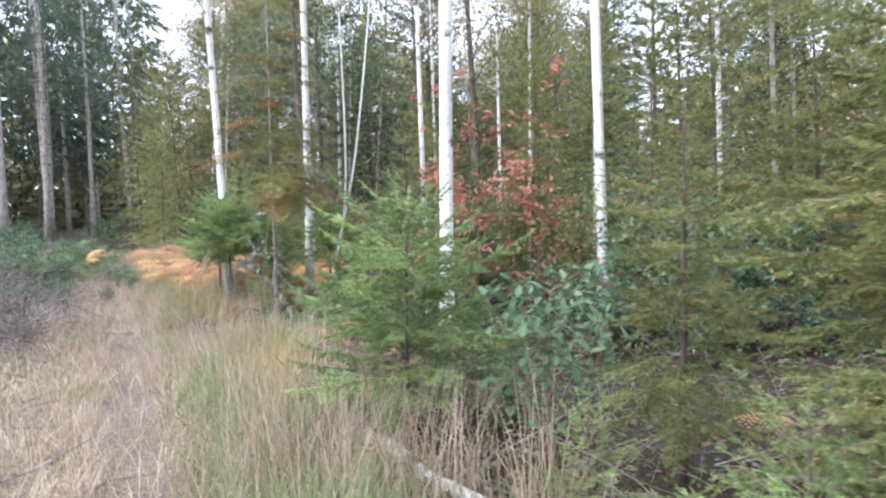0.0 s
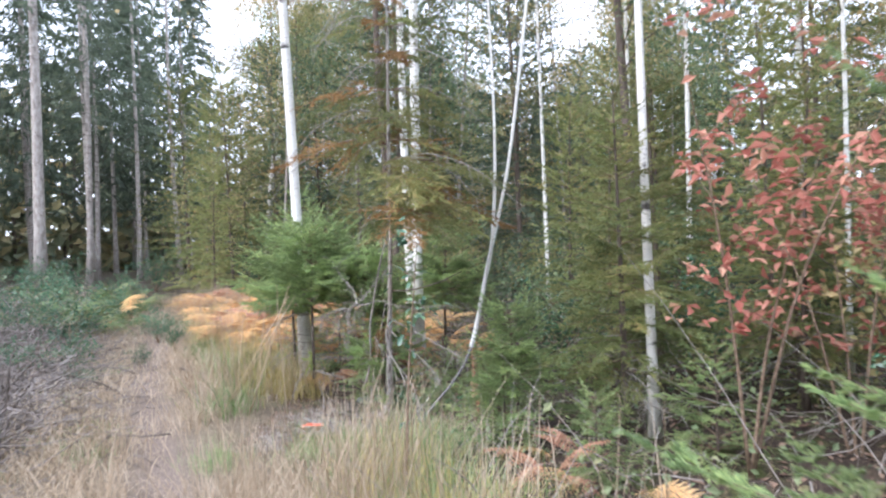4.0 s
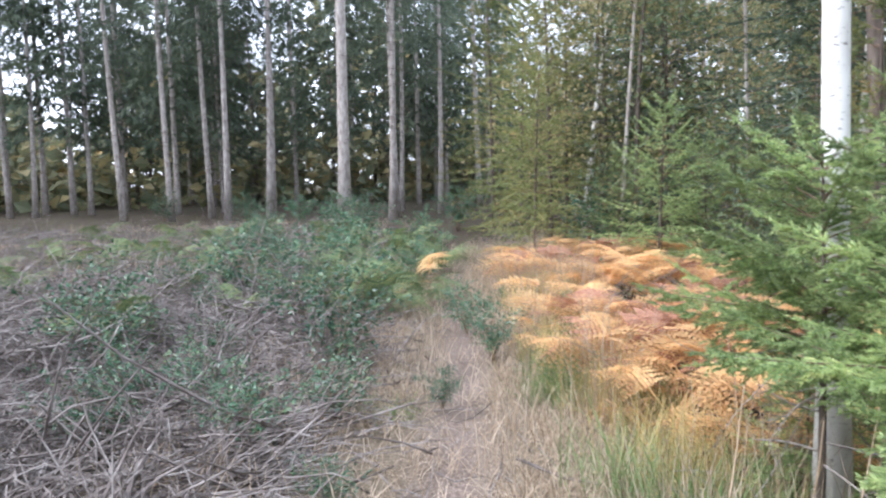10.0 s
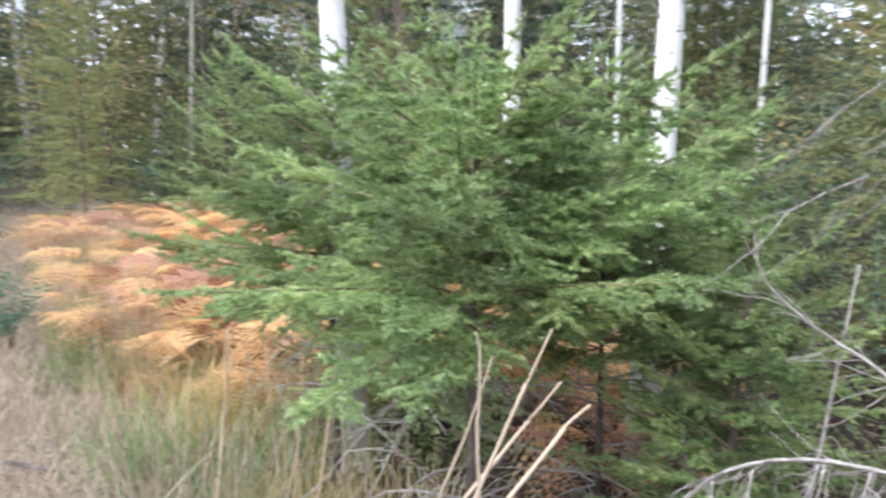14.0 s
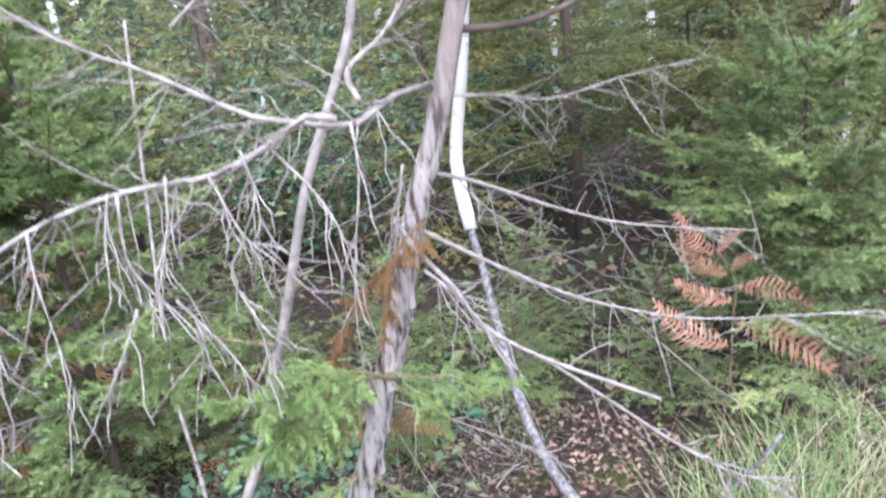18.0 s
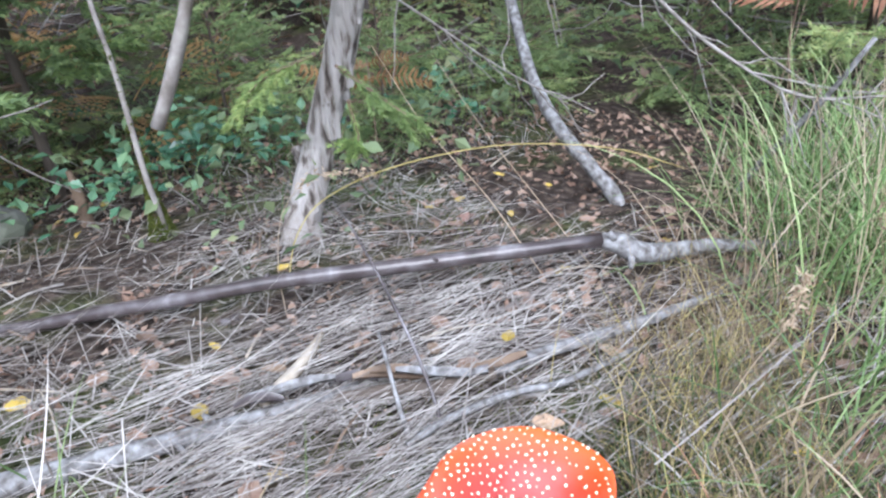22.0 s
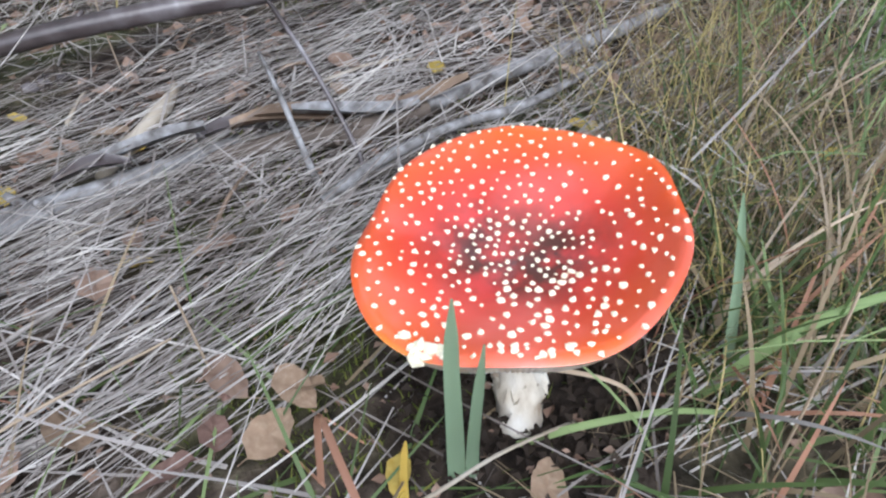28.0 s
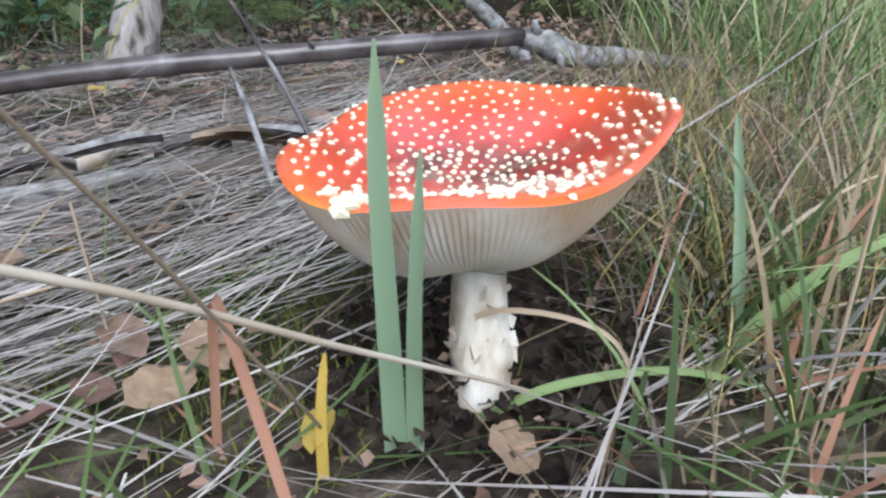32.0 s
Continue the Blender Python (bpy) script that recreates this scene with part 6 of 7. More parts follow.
rust = thing("bracken", pose(0, 0, 0), "rust-brown bracken stalk with spread fronds in grass", "fern", "bracken")
g = Geo()
tube(g, spline([(-2.2, 8.86, -0.06), (-2.222, 8.91, 0.12), (-2.22, 8.911, 0.218), (-2.215, 8.909, 0.312), (-2.209, 8.904, 0.392), (-2.212, 8.94, 0.47), (-2.223, 9.037, 0.561)], 18), np.linspace(0.0035, 0.0013, 18), 5)
part("stalk", g, M_BROWN_TWIG, rust)
for a, b, kind in [((-2.221, 8.918, 0.232), (-2.255, 9.085, 0.324), 0), ((-2.219, 8.9, 0.294), (-2.203, 8.699, 0.207), 1), ((-2.22, 8.91, 0.354), (-2.243, 9.036, 0.393), 0), ((-2.218, 8.899, 0.391), (-2.205, 8.746, 0.362), 1), ((-2.222, 8.922, 0.42), (-2.242, 9.031, 0.492), 0), ((-2.221, 8.915, 0.433), (-2.216, 8.86, 0.475), 1), ((-2.215, 8.945, 0.47), (-2.212, 8.9, 0.53), 0), ((-2.227, 8.954, 0.472), (-2.243, 9.035, 0.57), 1)]:
    set_pinna(rust, a, b, (-0.9, -0.1, 0.35), kind)
stay()
small = thing("bracken", pose(-2.2, 10.06, -0.05), "low tan bracken frond behind a spruce trunk", "fern", "bracken")
for a, b, kind in [((0, 0, 0.29), (-0.06, 0.19, 0.31), 2), ((0, 0, 0.29), (0.08, -0.15, 0.28), 2), ((0, 0, 0.33), (-0.05, 0.1, 0.36), 0), ((0, 0, 0.33), (0.05, -0.1, 0.35), 2)]:
    set_pinna(small, a, b, (-0.8, -0.4, 0.5), kind)
g = Geo()
tube(g, [(0, 0, -0.04), (0.005, 0, 0.15), (0, 0, 0.35)], [0.003, 0.0025, 0.002], 5)
part("stalk", g, M_BROWN_TWIG, small)
for x, y, s, r in [(-2.35, 11.0, 0.5, 30), (-2.9, 11.2, 0.45, 120), (-1.9, 10.9, 0.4, 240), (-2.2, 11.5, 0.6, 300)]:
    copy_thing(fern[2], on_ground(x, y, 0, r, s))

for x, y, s, r in [(-1.9, 10.25, 0.6, 10), (-2.15, 10.75, 0.75, 70), (-1.45, 9.95, 0.6, 140), (-1.35, 10.6, 0.8, 200), (-2.75, 11.05, 0.65, 250), (-3.05, 11.0, 0.55, 320), (-1.2, 9.4, 0.7, 20), (-0.95, 10.1, 0.8, 100), (-1.75, 11.2, 0.9, 170)]:
    copy_thing(low, on_ground(x, y, 0, r, s))
p = np.stack([rng.uniform(-2.6, -0.9, 900), rng.uniform(9.9, 11.4, 900), np.zeros(900)], -1)
p[:, 2] = near_z(p[:, 0], p[:, 1]) - 0.01
grass("wood_grass", "thin pale green grass under the trees", M_GRASS, p, 0.22, 0.003, 0.5, 1.0, 5)
g = Geo()
p = np.stack([rng.uniform(-2.9, -0.9, 650), rng.uniform(9.75, 11.6, 650), np.zeros(650)], -1)
p[:, 2] = near_z(p[:, 0], p[:, 1]) + rng.uniform(0.02, 0.3, 650)
leaves(g, p, rng.uniform(0.025, 0.05, 650), 0.1, 0.6)
tagged(part("seedlings", g, M_GREEN_LEAF, smooth=False), "small green seedlings on the wood's floor", "undergrowth", kind="stuff")

copy_thing(sap_c, on_ground(-1.0, 8.9, -0.25, 60, 0.95))
copy_thing(low, on_ground(-1.15, 8.75, 0.0, 60, 1.3))

# straw laid by the wind, nearly all one way
g = Geo()
n = 4400
bundles = 230
bx = np.concatenate([rng.normal(-3.1, 0.28, bundles // 2), rng.uniform(-3.9, -2.2, bundles - bundles // 2)])
by = np.concatenate([rng.normal(9.36, 0.2, bundles // 2), rng.uniform(8.7, 10.3, bundles - bundles // 2)])
ba = rng.normal(-0.53, 0.2, bundles)
k = rng.integers(0, bundles, n)
along, across = rng.normal(0, 0.07, n), rng.normal(0, 0.022, n)
x, y = bx[k] + along * np.cos(ba[k]) - across * np.sin(ba[k]), by[k] + along * np.sin(ba[k]) + across * np.cos(ba[k])
a = ba[k] + rng.normal(0, 0.16, n)
loose = rng.uniform(size=n) < 0.34
x[loose], y[loose], a[loose] = rng.uniform(-3.9, -2.2, loose.sum()), rng.uniform(8.7, 10.3, loose.sum()), rng.uniform(0, 6.28, loose.sum())
ok = (np.hypot(x + 3.215, y - 9.075) > 0.07) & ((np.hypot(x + 3.33, y - 9.22) > 0.13) | (rng.uniform(size=n) < 0.5))
x, y, a = x[ok], y[ok], a[ok]
n = len(x)
L = rng.gamma(3, 0.06, n) + 0.05
reach = np.clip((-3.243 - x) * np.cos(a) + (9.079 - y) * np.sin(a), -L / 2, L / 2)
clear_ = np.hypot(x + reach * np.cos(a) + 3.243, y + reach * np.sin(a) - 9.079) > 0.066
x, y, a, L = x[clear_], y[clear_], a[clear_], L[clear_]
n = len(x)
hv = np.stack([np.cos(a), np.sin(a), rng.normal(0, 0.045, n)], -1)
p0 = np.stack([x, y, near_z(x, y) + rng.exponential(0.010, n) + 0.004], -1) - hv * (L / 2)[:, None]
blades(g, p0, a, np.full(n, math.pi / 2 - 0.02) + rng.normal(0, 0.05, n), rng.normal(0.02, 0.22, n), L, rng.uniform(0.0010, 0.0034, n), 5)
tagged(part("straw_litter", g, M_STRAW_GREY, smooth=False), "grey dry straw lying flattened in one direction on the litter", "straw", kind="stuff")

g = Geo()
n = 7000
x, y = rng.uniform(-4.0, -1.4, n), rng.uniform(8.6, 11.2, n)
leaves(g, np.stack([x, y, near_z(x, y) + rng.uniform(0.002, 0.012, n)], -1), np.where(np.hypot(x + 3.3, y - 9.15) < 0.55, 0.45, 1.0) * rng.uniform(0.012, 0.036, n), 0.0, 0.6, 0.16, 0.5)
tagged(part("leaf_crumbs", g, M_LITTER, smooth=False), "small brown crumbled leaves between straw", "leaf litter", kind="stuff")

g = Geo()
n = 5200
cx = np.array([(-3.26, 9.30), (-3.15, 9.20), (-3.31, 9.25), (-3.05, 9.45), (-2.72, 10.12), (-2.62, 10.3), (-2.95, 9.25), (-2.6, 9.6), (-3.35, 9.2), (-3.1, 9.0), (-2.4, 9.7), (-3.0, 8.95), (-2.9, 9.0), (-3.05, 8.9)])
k = rng.integers(0, len(cx), n)
x, y = cx[k, 0] + rng.normal(0, 0.06, n), cx[k, 1] + rng.normal(0, 0.055, n)
blades(g, np.stack([x, y, near_z(x, y) - 0.002], -1), rng.uniform(0, 6.28, n), np.abs(rng.normal(0, 0.5, n)), rng.normal(0.4, 0.4, n), rng.uniform(0.008, 0.024, n), rng.uniform(0.001, 0.0022, n), 3)
tagged(part("moss", g, M_MOSS, smooth=False), "low green moss cushions between straw", "moss", kind="stuff")


def leaf_shape(kind):
    """A fallen birch or oak leaf, cupped, with a short stalk."""
    g = Geo()
    m = 22
    a = np.linspace(0, 2 * math.pi, m, endpoint=False)
    r = (1 + 0.05 * np.cos(14 * a)) if kind else (1 + 0.10 * np.cos(7 * a))
    X = np.cos(a) * r * 0.5 + 0.06 * np.cos(a) ** 3
    Y = np.sin(a) * r * (0.31 if kind else 0.26) * (1 - 0.28 * np.cos(a))
    rings = []
    for s in (0.0, 0.5, 1.0):
        rings.append(np.stack([X * s, Y * s, 0.30 * (np.abs(Y * s)) + 0.12 * (X * s) ** 2 + 0.03 * np.sin(5 * a) * s], -1))
    v = np.concatenate(rings)
    f = []
    for s in (0, 1):
        for i in range(m):
            f.append((s * m + i, s * m + (i + 1) % m, (s + 1) * m + (i + 1) % m, (s + 1) * m + i))
    g.add(v, f)
    tube(g, [(-0.5, 0, 0.03), (-0.62, 0.02, 0.03), (-0.75, 0.05, 0.0)], [0.012, 0.01, 0.008], 3)
    return g


LEAVES = {}
for kind in (0, 1):
    for mat in (M_LITTER, M_YELLOW_LEAF, M_PINK_LEAF, M_TAN_LEAF):
        LEAVES[kind, mat.name] = leaf_shape(kind).mesh("fallen_leaf", mat)


def fallen(x, y, size, mat, turn=0.0, kind=1, dz=0.012, tilt=0.0):
    what = {"fallen_leaves": "dry brown leaf lying on straw", "yellow_birch_leaf": "yellow birch leaf lying on the litter", "faded_leaf": "faded reddish leaf lying on straw", "tan_leaf": "pale tan birch leaf lying on straw"}[mat.name]
    ob = new("fallen_leaf", LEAVES[kind, mat.name])
    ob.matrix_basis = pose(x, y, float(near_z(x, y)) + dz, tilt, tilt * 0.6, turn) @ Matrix.Scale(size, 4)
    tagged(ob, what, "leaf", "fallen leaves")


spread_out()
for x, y, s, r in [(-3.357, 9.298, 0.032, 100), (-3.14, 8.956, 0.034, 60), (-3.032, 8.927, 0.034, 140), (-3.168, 9.077, 0.026, 10), (-2.675, 9.351, 0.028, 60), (-3.161, 9.469, 0.022, 0), (-3.69, 9.165, 0.034, 100), (-3.564, 8.947, 0.02, 200), (-2.688, 9.236, 0.02, 20), (-3.286, 8.97, 0.03, 300)]:
    fallen(x - PLAN.x, y - PLAN.y, s, M_YELLOW_LEAF if s < 0.03 or x < -3.6 else M_TAN_LEAF, r, 1, 0.016, 10)
for x, y, s, r in [(-3.47, 9.483, 0.034, 30), (-3.386, 9.506, 0.038, 80), (-3.634, 9.185, 0.04, 200), (-3.629, 9.137, 0.034, 20), (-3.689, 9.131, 0.036, 150), (-3.18, 9.168, 0.03, 270), (-3.241, 9.092, 0.04, 10), (-3.241, 8.91, 0.042, 90), (-3.138, 9.45, 0.026, 10), (-3.505, 9.183, 0.036, 45), (-3.45, 9.13, 0.03, 130), (-3.66, 9.21, 0.03, 300), (-3.54, 9.06, 0.03, 250)]:
    fallen(x - PLAN.x, y - PLAN.y, s, M_LITTER, r, 1, 0.014, 14)
for x, y, s, r in [(-3.596, 9.121, 0.05, 60), (-3.23, 9.148, 0.036, 20), (-3.563, 9.02, 0.042, 0), (-3.533, 9.021, 0.036, 250), (-3.545, 8.879, 0.04, 10), (-3.531, 9.018, 0.03, 100)]:
    fallen(x - PLAN.x, y - PLAN.y, s * 0.8, M_TAN_LEAF, r, 1, 0.014, 24)
for x, y, s, r in [(-3.60, 9.06, 0.045, 130), (-3.57, 9.05, 0.038, 40), (-3.21, 8.9, 0.03, 200)]:
    fallen(x - PLAN.x, y - PLAN.y, s * 0.72, M_PINK_LEAF, r, 1, 0.01, 22)
for ob in set(bpy.data.objects) - known:
    ob.matrix_basis = Matrix.Translation(PLAN) @ ob.matrix_basis
stay()
for i in range(170):
    x, y = rng.uniform(-3.7, -1.6), rng.uniform(8.8, 10.9)
    if math.hypot(x + 3.22, y - 9.08) > 0.12:
        fallen(x, y, rng.uniform(0.022, 0.046), (M_LITTER, M_LITTER, M_PINK_LEAF, M_LITTER, M_YELLOW_LEAF)[i % 5] if y < 9.9 or i % 4 else M_LITTER, rng.uniform(0, 360), int(rng.uniform() < 0.8), rng.uniform(0.004, 0.014), rng.normal(0, 14))


def tuft_points(n, cx, cy, r):
    x, y = rng.normal(cx, r, n), rng.normal(cy, r, n)
    ok = np.hypot(x + 3.215, y - 9.075) > 0.06
    x, y = x[ok], y[ok]
    return np.stack([x, y, near_z(x, y) - 0.005], -1)


P_ = lambda *c: np.concatenate([tuft_points(*q) for q in c])
grass("tall_tussock", "tall yellow-green grass tussock at the wood's edge", M_GRASS, P_((230, -2.05, 8.90, 0.12), (150, -2.28, 8.80, 0.1), (130, -1.75, 8.85, 0.13), (150, -1.6, 8.7, 0.12)), 0.44, 0.0045, 0.5, 1.1, 6)
# dark copy of the tall tussock's blades, painting the shade in its gaps
grass("shaded_tussock", "grass coloured dark green for the shade in a tussock's heart", M_GRASS_DARK, P_((160, -2.05, 8.90, 0.12), (110, -2.28, 8.80, 0.1), (90, -1.75, 8.85, 0.13)), 0.3, 0.0045, 0.5, 1.0, 6)
grass("dry_edge_tussock", "dry straw grass mixed into a green tussock", M_STRAW, P_((120, -2.1, 8.92, 0.15), (120, -2.3, 8.86, 0.12), (60, -1.8, 8.85, 0.15), (150, -1.6, 8.7, 0.12)), 0.5, 0.0028, 0.55, 1.1, 6)
grass("green_tussock", "fine yellow-green grass growing beside the mushroom", M_GRASS_YELLOW, P_((170, -2.95, 8.92, 0.09), (130, -2.75, 9.0, 0.08), (90, -3.12, 8.92, 0.05), (130, -2.6, 8.95, 0.1)), 0.15, 0.0018, 0.5, 1.0, 5)
grass("dry_tussock", "fine dry tan grass growing beside the mushroom", M_STRAW_BROWN, P_((520, -2.95, 8.9, 0.12), (420, -2.7, 8.98, 0.1), (150, -3.06, 8.88, 0.05), (350, -2.45, 9.0, 0.12)), 0.2, 0.0014, 0.75, 1.2, 5)
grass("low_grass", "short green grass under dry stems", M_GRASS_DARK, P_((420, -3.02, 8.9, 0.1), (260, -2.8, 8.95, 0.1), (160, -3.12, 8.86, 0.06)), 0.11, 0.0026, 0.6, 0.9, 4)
grass("yellow_tussock", "yellow-green grass blades at the trail's edge", M_GRASS, P_((34, -3.56, 9.66, 0.07), (14, -3.52, 9.46, 0.04)), 0.24, 0.0036, 0.95, 0.9, 5)
grass("edge_grass", "dry and green grass between trail and wood", M_GRASS, P_((300, -3.95, 8.3, 0.15), (300, -3.1, 8.5, 0.13), (320, -2.6, 8.55, 0.2)), 0.3, 0.004, 0.6, 0.8, 5)
g = Geo()
n = 420
x, y = rng.uniform(-2.9, -1.7), 0
c = np.array([(-2.32, 10.68), (-2.5, 10.55), (-2.2, 10.4), (-2.75, 10.6), (-1.7, 10.2)])
k = rng.integers(0, 5, n)
p = np.stack([c[k, 0] + rng.normal(0, 0.12, n), c[k, 1] + rng.normal(0, 0.12, n), np.abs(rng.normal(0.05, 0.05, n))], -1)
leaves(g, p, np.full(n, 0.045), 0.1, 0.7, 0.1, 0.4)
tagged(part("bramble", g, M_HOLLY, smooth=False), "low dark green bramble leaves on the litter", "bramble", kind="stuff")


def stalk(name, label, pts, w0, w1, mat, n=16, round_=False, seed=False):
    """One long blade or stem of its own."""
    ob = thing(name, pose(0, 0, 0), label, "grass blade", "single blades")
    axis = spline(pts, n)
    g = Geo()
    if round_:
        tube(g, axis, np.linspace(w0, w1, n) / 2, 6)
    else:
        d = unit(np.gradient(axis, axis=0))
        view = np.array([-3.72, 8.85, 0.18]) - axis
        s = unit(np.cross(d, view))
        w = np.interp(np.linspace(0, 1, n), [0, 0.3, 0.85, 1], [w0, w0, w0 * 0.6 + w1 * 0.4, w1])[:, None]
        up = unit(np.cross(s, d))
        v = np.stack([axis - s * w / 2, axis - up * w * 0.28, axis + s * w / 2], 1)
        v = np.concatenate([v.reshape(-1, 3), (v - up[:, None] * 0.0004).reshape(-1, 3)])
        q = [(3 * i + j, 3 * i + j + 1, 3 * i + j + 4, 3 * i + j + 3) for i in range(n - 1) for j in range(2)]
        g.add(v, q + [tuple(k_ + 3 * n for k_ in reversed(f)) for f in q])
    part("blade", g, mat, ob)
    if seed:
        g = Geo()
        m = 70
        t = rng.uniform(0.62, 1, m)
        c = np.stack([np.interp(t, np.linspace(0, 1, n), axis[:, k]) for k in range(3)], -1)
        leaves(g, c + rng.normal(0, 0.004, (m, 3)), np.full(m, 0.012), -0.4, 0.25)
        part("seed_head", g, M_STRAW, ob, "feathery pale seed head", False)
    return ob


spread_out()
stalk("broad_grass", "broad blue-green blade standing before the mushroom", [(-3.545, 8.925, -0.07), (-3.552, 8.922, -0.02), (-3.56, 8.919, 0.03), (-3.566, 8.917, 0.075), (-3.571, 8.914, 0.116)], 0.0085, 0.0008, M_BLADE)
stalk("broad_grass", "blue-green blade standing before the mushroom", [(-3.543, 8.917, -0.07), (-3.549, 8.915, -0.02), (-3.556, 8.911, 0.03), (-3.561, 8.906, 0.085)], 0.0065, 0.0008, M_BLADE)
stalk("straw_stem", "long pale straw slanting down across the litter", [(-3.70, 8.945, 0.118), (-3.65, 8.929, 0.083), (-3.6, 8.913, 0.043), (-3.559, 8.901, 0.011), (-3.52, 8.885, -0.02), (-3.49, 8.872, -0.045)], 0.0021, 0.0018, M_PALE_WOOD, round_=True)
stalk("straw_stem", "tan straw slanting over the litter", [(-3.70, 8.902, 0.16), (-3.677, 8.909, 0.127), (-3.654, 8.914, 0.096), (-3.62, 8.925, 0.05), (-3.575, 8.94, -0.01), (-3.55, 8.95, -0.045)], 0.0006, 0.0014, M_STRAW, round_=True)
stalk("broad_grass", "orange-brown withered blade in the litter", [(-3.575, 8.985, -0.035), (-3.575, 8.976, 0.026), (-3.6, 8.95, 0.045), (-3.63, 8.918, 0.046), (-3.66, 8.885, 0.035)], 0.0034, 0.0014, M_BRACKEN_RED)
stalk("broad_grass", "yellow-brown withered blade in the litter", [(-3.572, 8.942, -0.05), (-3.57, 8.941, -0.01), (-3.566, 8.94, 0.012)], 0.0042, 0.001, M_YELLOW_LEAF)
stalk("straw_stem", "thin pale straw standing beside the mushroom", [(-3.49, 8.775, -0.05), (-3.485, 8.775, 0.02), (-3.48, 8.776, 0.075)], 0.0018, 0.0013, M_STRAW, round_=True)
stalk("broad_grass", "pale curled blade beside the mushroom's foot", [(-3.5, 8.92, -0.015), (-3.5, 8.9, 0.0), (-3.495, 8.87, 0.0), (-3.49, 8.85, -0.012), (-3.488, 8.84, -0.04)], 0.0024, 0.001, M_STRAW)
stalk("broad_grass", "long green blade leaning away from the mushroom", [(-3.52, 8.9, -0.04), (-3.51, 8.87, -0.022), (-3.49, 8.83, -0.018), (-3.47, 8.79, -0.03)], 0.004, 0.001, M_GRASS)
stalk("broad_grass", "broad dark green blade in the tussock", [(-3.44, 8.8, -0.05), (-3.43, 8.81, 0.02), (-3.42, 8.82, 0.07)], 0.0055, 0.001, M_BLADE)
stalk("broad_grass", "broad dark green blade in the tussock", [(-3.46, 8.82, -0.05), (-3.45, 8.79, 0.0), (-3.43, 8.75, 0.03), (-3.41, 8.7, 0.04)], 0.006, 0.001, M_GRASS)
stalk("straw_stem", "pale straw lying over grey straw", [(-3.66, 9.17, -0.02), (-3.6, 9.13, -0.008), (-3.54, 9.09, -0.004)], 0.0022, 0.0015, M_STRAW, round_=True)
stalk("straw_stem", "short pale straw standing in the litter", [(-3.54, 9.07, -0.04), (-3.538, 9.075, 0.0), (-3.535, 9.08, 0.035)], 0.0016, 0.0012, M_STRAW, round_=True)
stalk("broad_grass", "long yellow-green blade arching over the litter", [(-3.17, 9.45, -0.03), (-3.15, 9.44, 0.03), (-3.11, 9.41, 0.08), (-3.02, 9.34, 0.11), (-2.9, 9.22, 0.12), (-2.8, 9.08, 0.1), (-2.74, 8.98, 0.06)], 0.0018, 0.001, M_GRASS_YELLOW, 24)
stalk("seeding_grass", "dry grass stem with a pale seed head", [(-3.22, 8.83, -0.05), (-3.19, 8.8, 0.04), (-3.18, 8.775, 0.1), (-3.17, 8.77, 0.15)], 0.0012, 0.0008, M_STRAW, 14, True, True)
stalk("seeding_grass", "dry arching grass stem with a pale seed head", [(-3.25, 9.38, -0.05), (-3.23, 9.4, 0.03), (-3.19, 9.41, 0.1), (-3.13, 9.39, 0.13), (-3.06, 9.34, 0.11)], 0.0013, 0.0008, M_STRAW, 14, True, True)
stalk("seeding_grass", "pale grass stem with a long seed head", [(-3.02, 8.72, -0.05), (-3.0, 8.72, 0.03), (-2.95, 8.71, 0.12), (-2.9, 8.7, 0.2)], 0.0016, 0.001, M_STRAW, 14, True, True)
stalk("seeding_grass", "thin dry stem leaning over the litter", [(-2.87, 9.48, 0.25), (-2.92, 9.35, 0.14), (-2.96, 9.22, 0.06), (-3.0, 9.1, -0.04)], 0.0012, 0.0015, M_STRAW, 14, True)
stalk("seeding_grass", "thin dry stem leaning over the litter", [(-2.8, 9.4, 0.22), (-2.86, 9.28, 0.13), (-2.9, 9.18, 0.06), (-2.94, 9.05, -0.04)], 0.0012, 0.0015, M_STRAW, 14, True)
clump = thing("grass_clump", pose(0, 0, 0), "loose clump of green and tan grass beside the mushroom", "grass")
for i in range(170):
    a = rng.uniform(-0.5, 1.4)
    d = rng.uniform(0.07, 0.34)
    x, y = -3.47 + d * math.cos(a - 1.6), 8.86 + d * math.sin(a - 1.6)
    if x < -3.5:
        continue
    L = rng.uniform(0.07, 0.18)
    b_ = rng.uniform(-1.6, 1.8)
    z = float(ground_z(x, y))
    g = Geo()
    blades(g, np.array([[x, y, z - 0.008]]), np.array([b_]), np.array([rng.uniform(0.05, 0.5)]), np.array([rng.uniform(0.2, 1.3)]), np.array([L]), np.array([rng.uniform(0.0022, 0.0045)]), 8)
    part("blade", g, (M_STRAW, M_GRASS_DARK, M_GRASS_DARK, M_BRACKEN_RED, M_STRAW_BROWN, M_GRASS, M_STRAW_BROWN)[i % 7], clump)
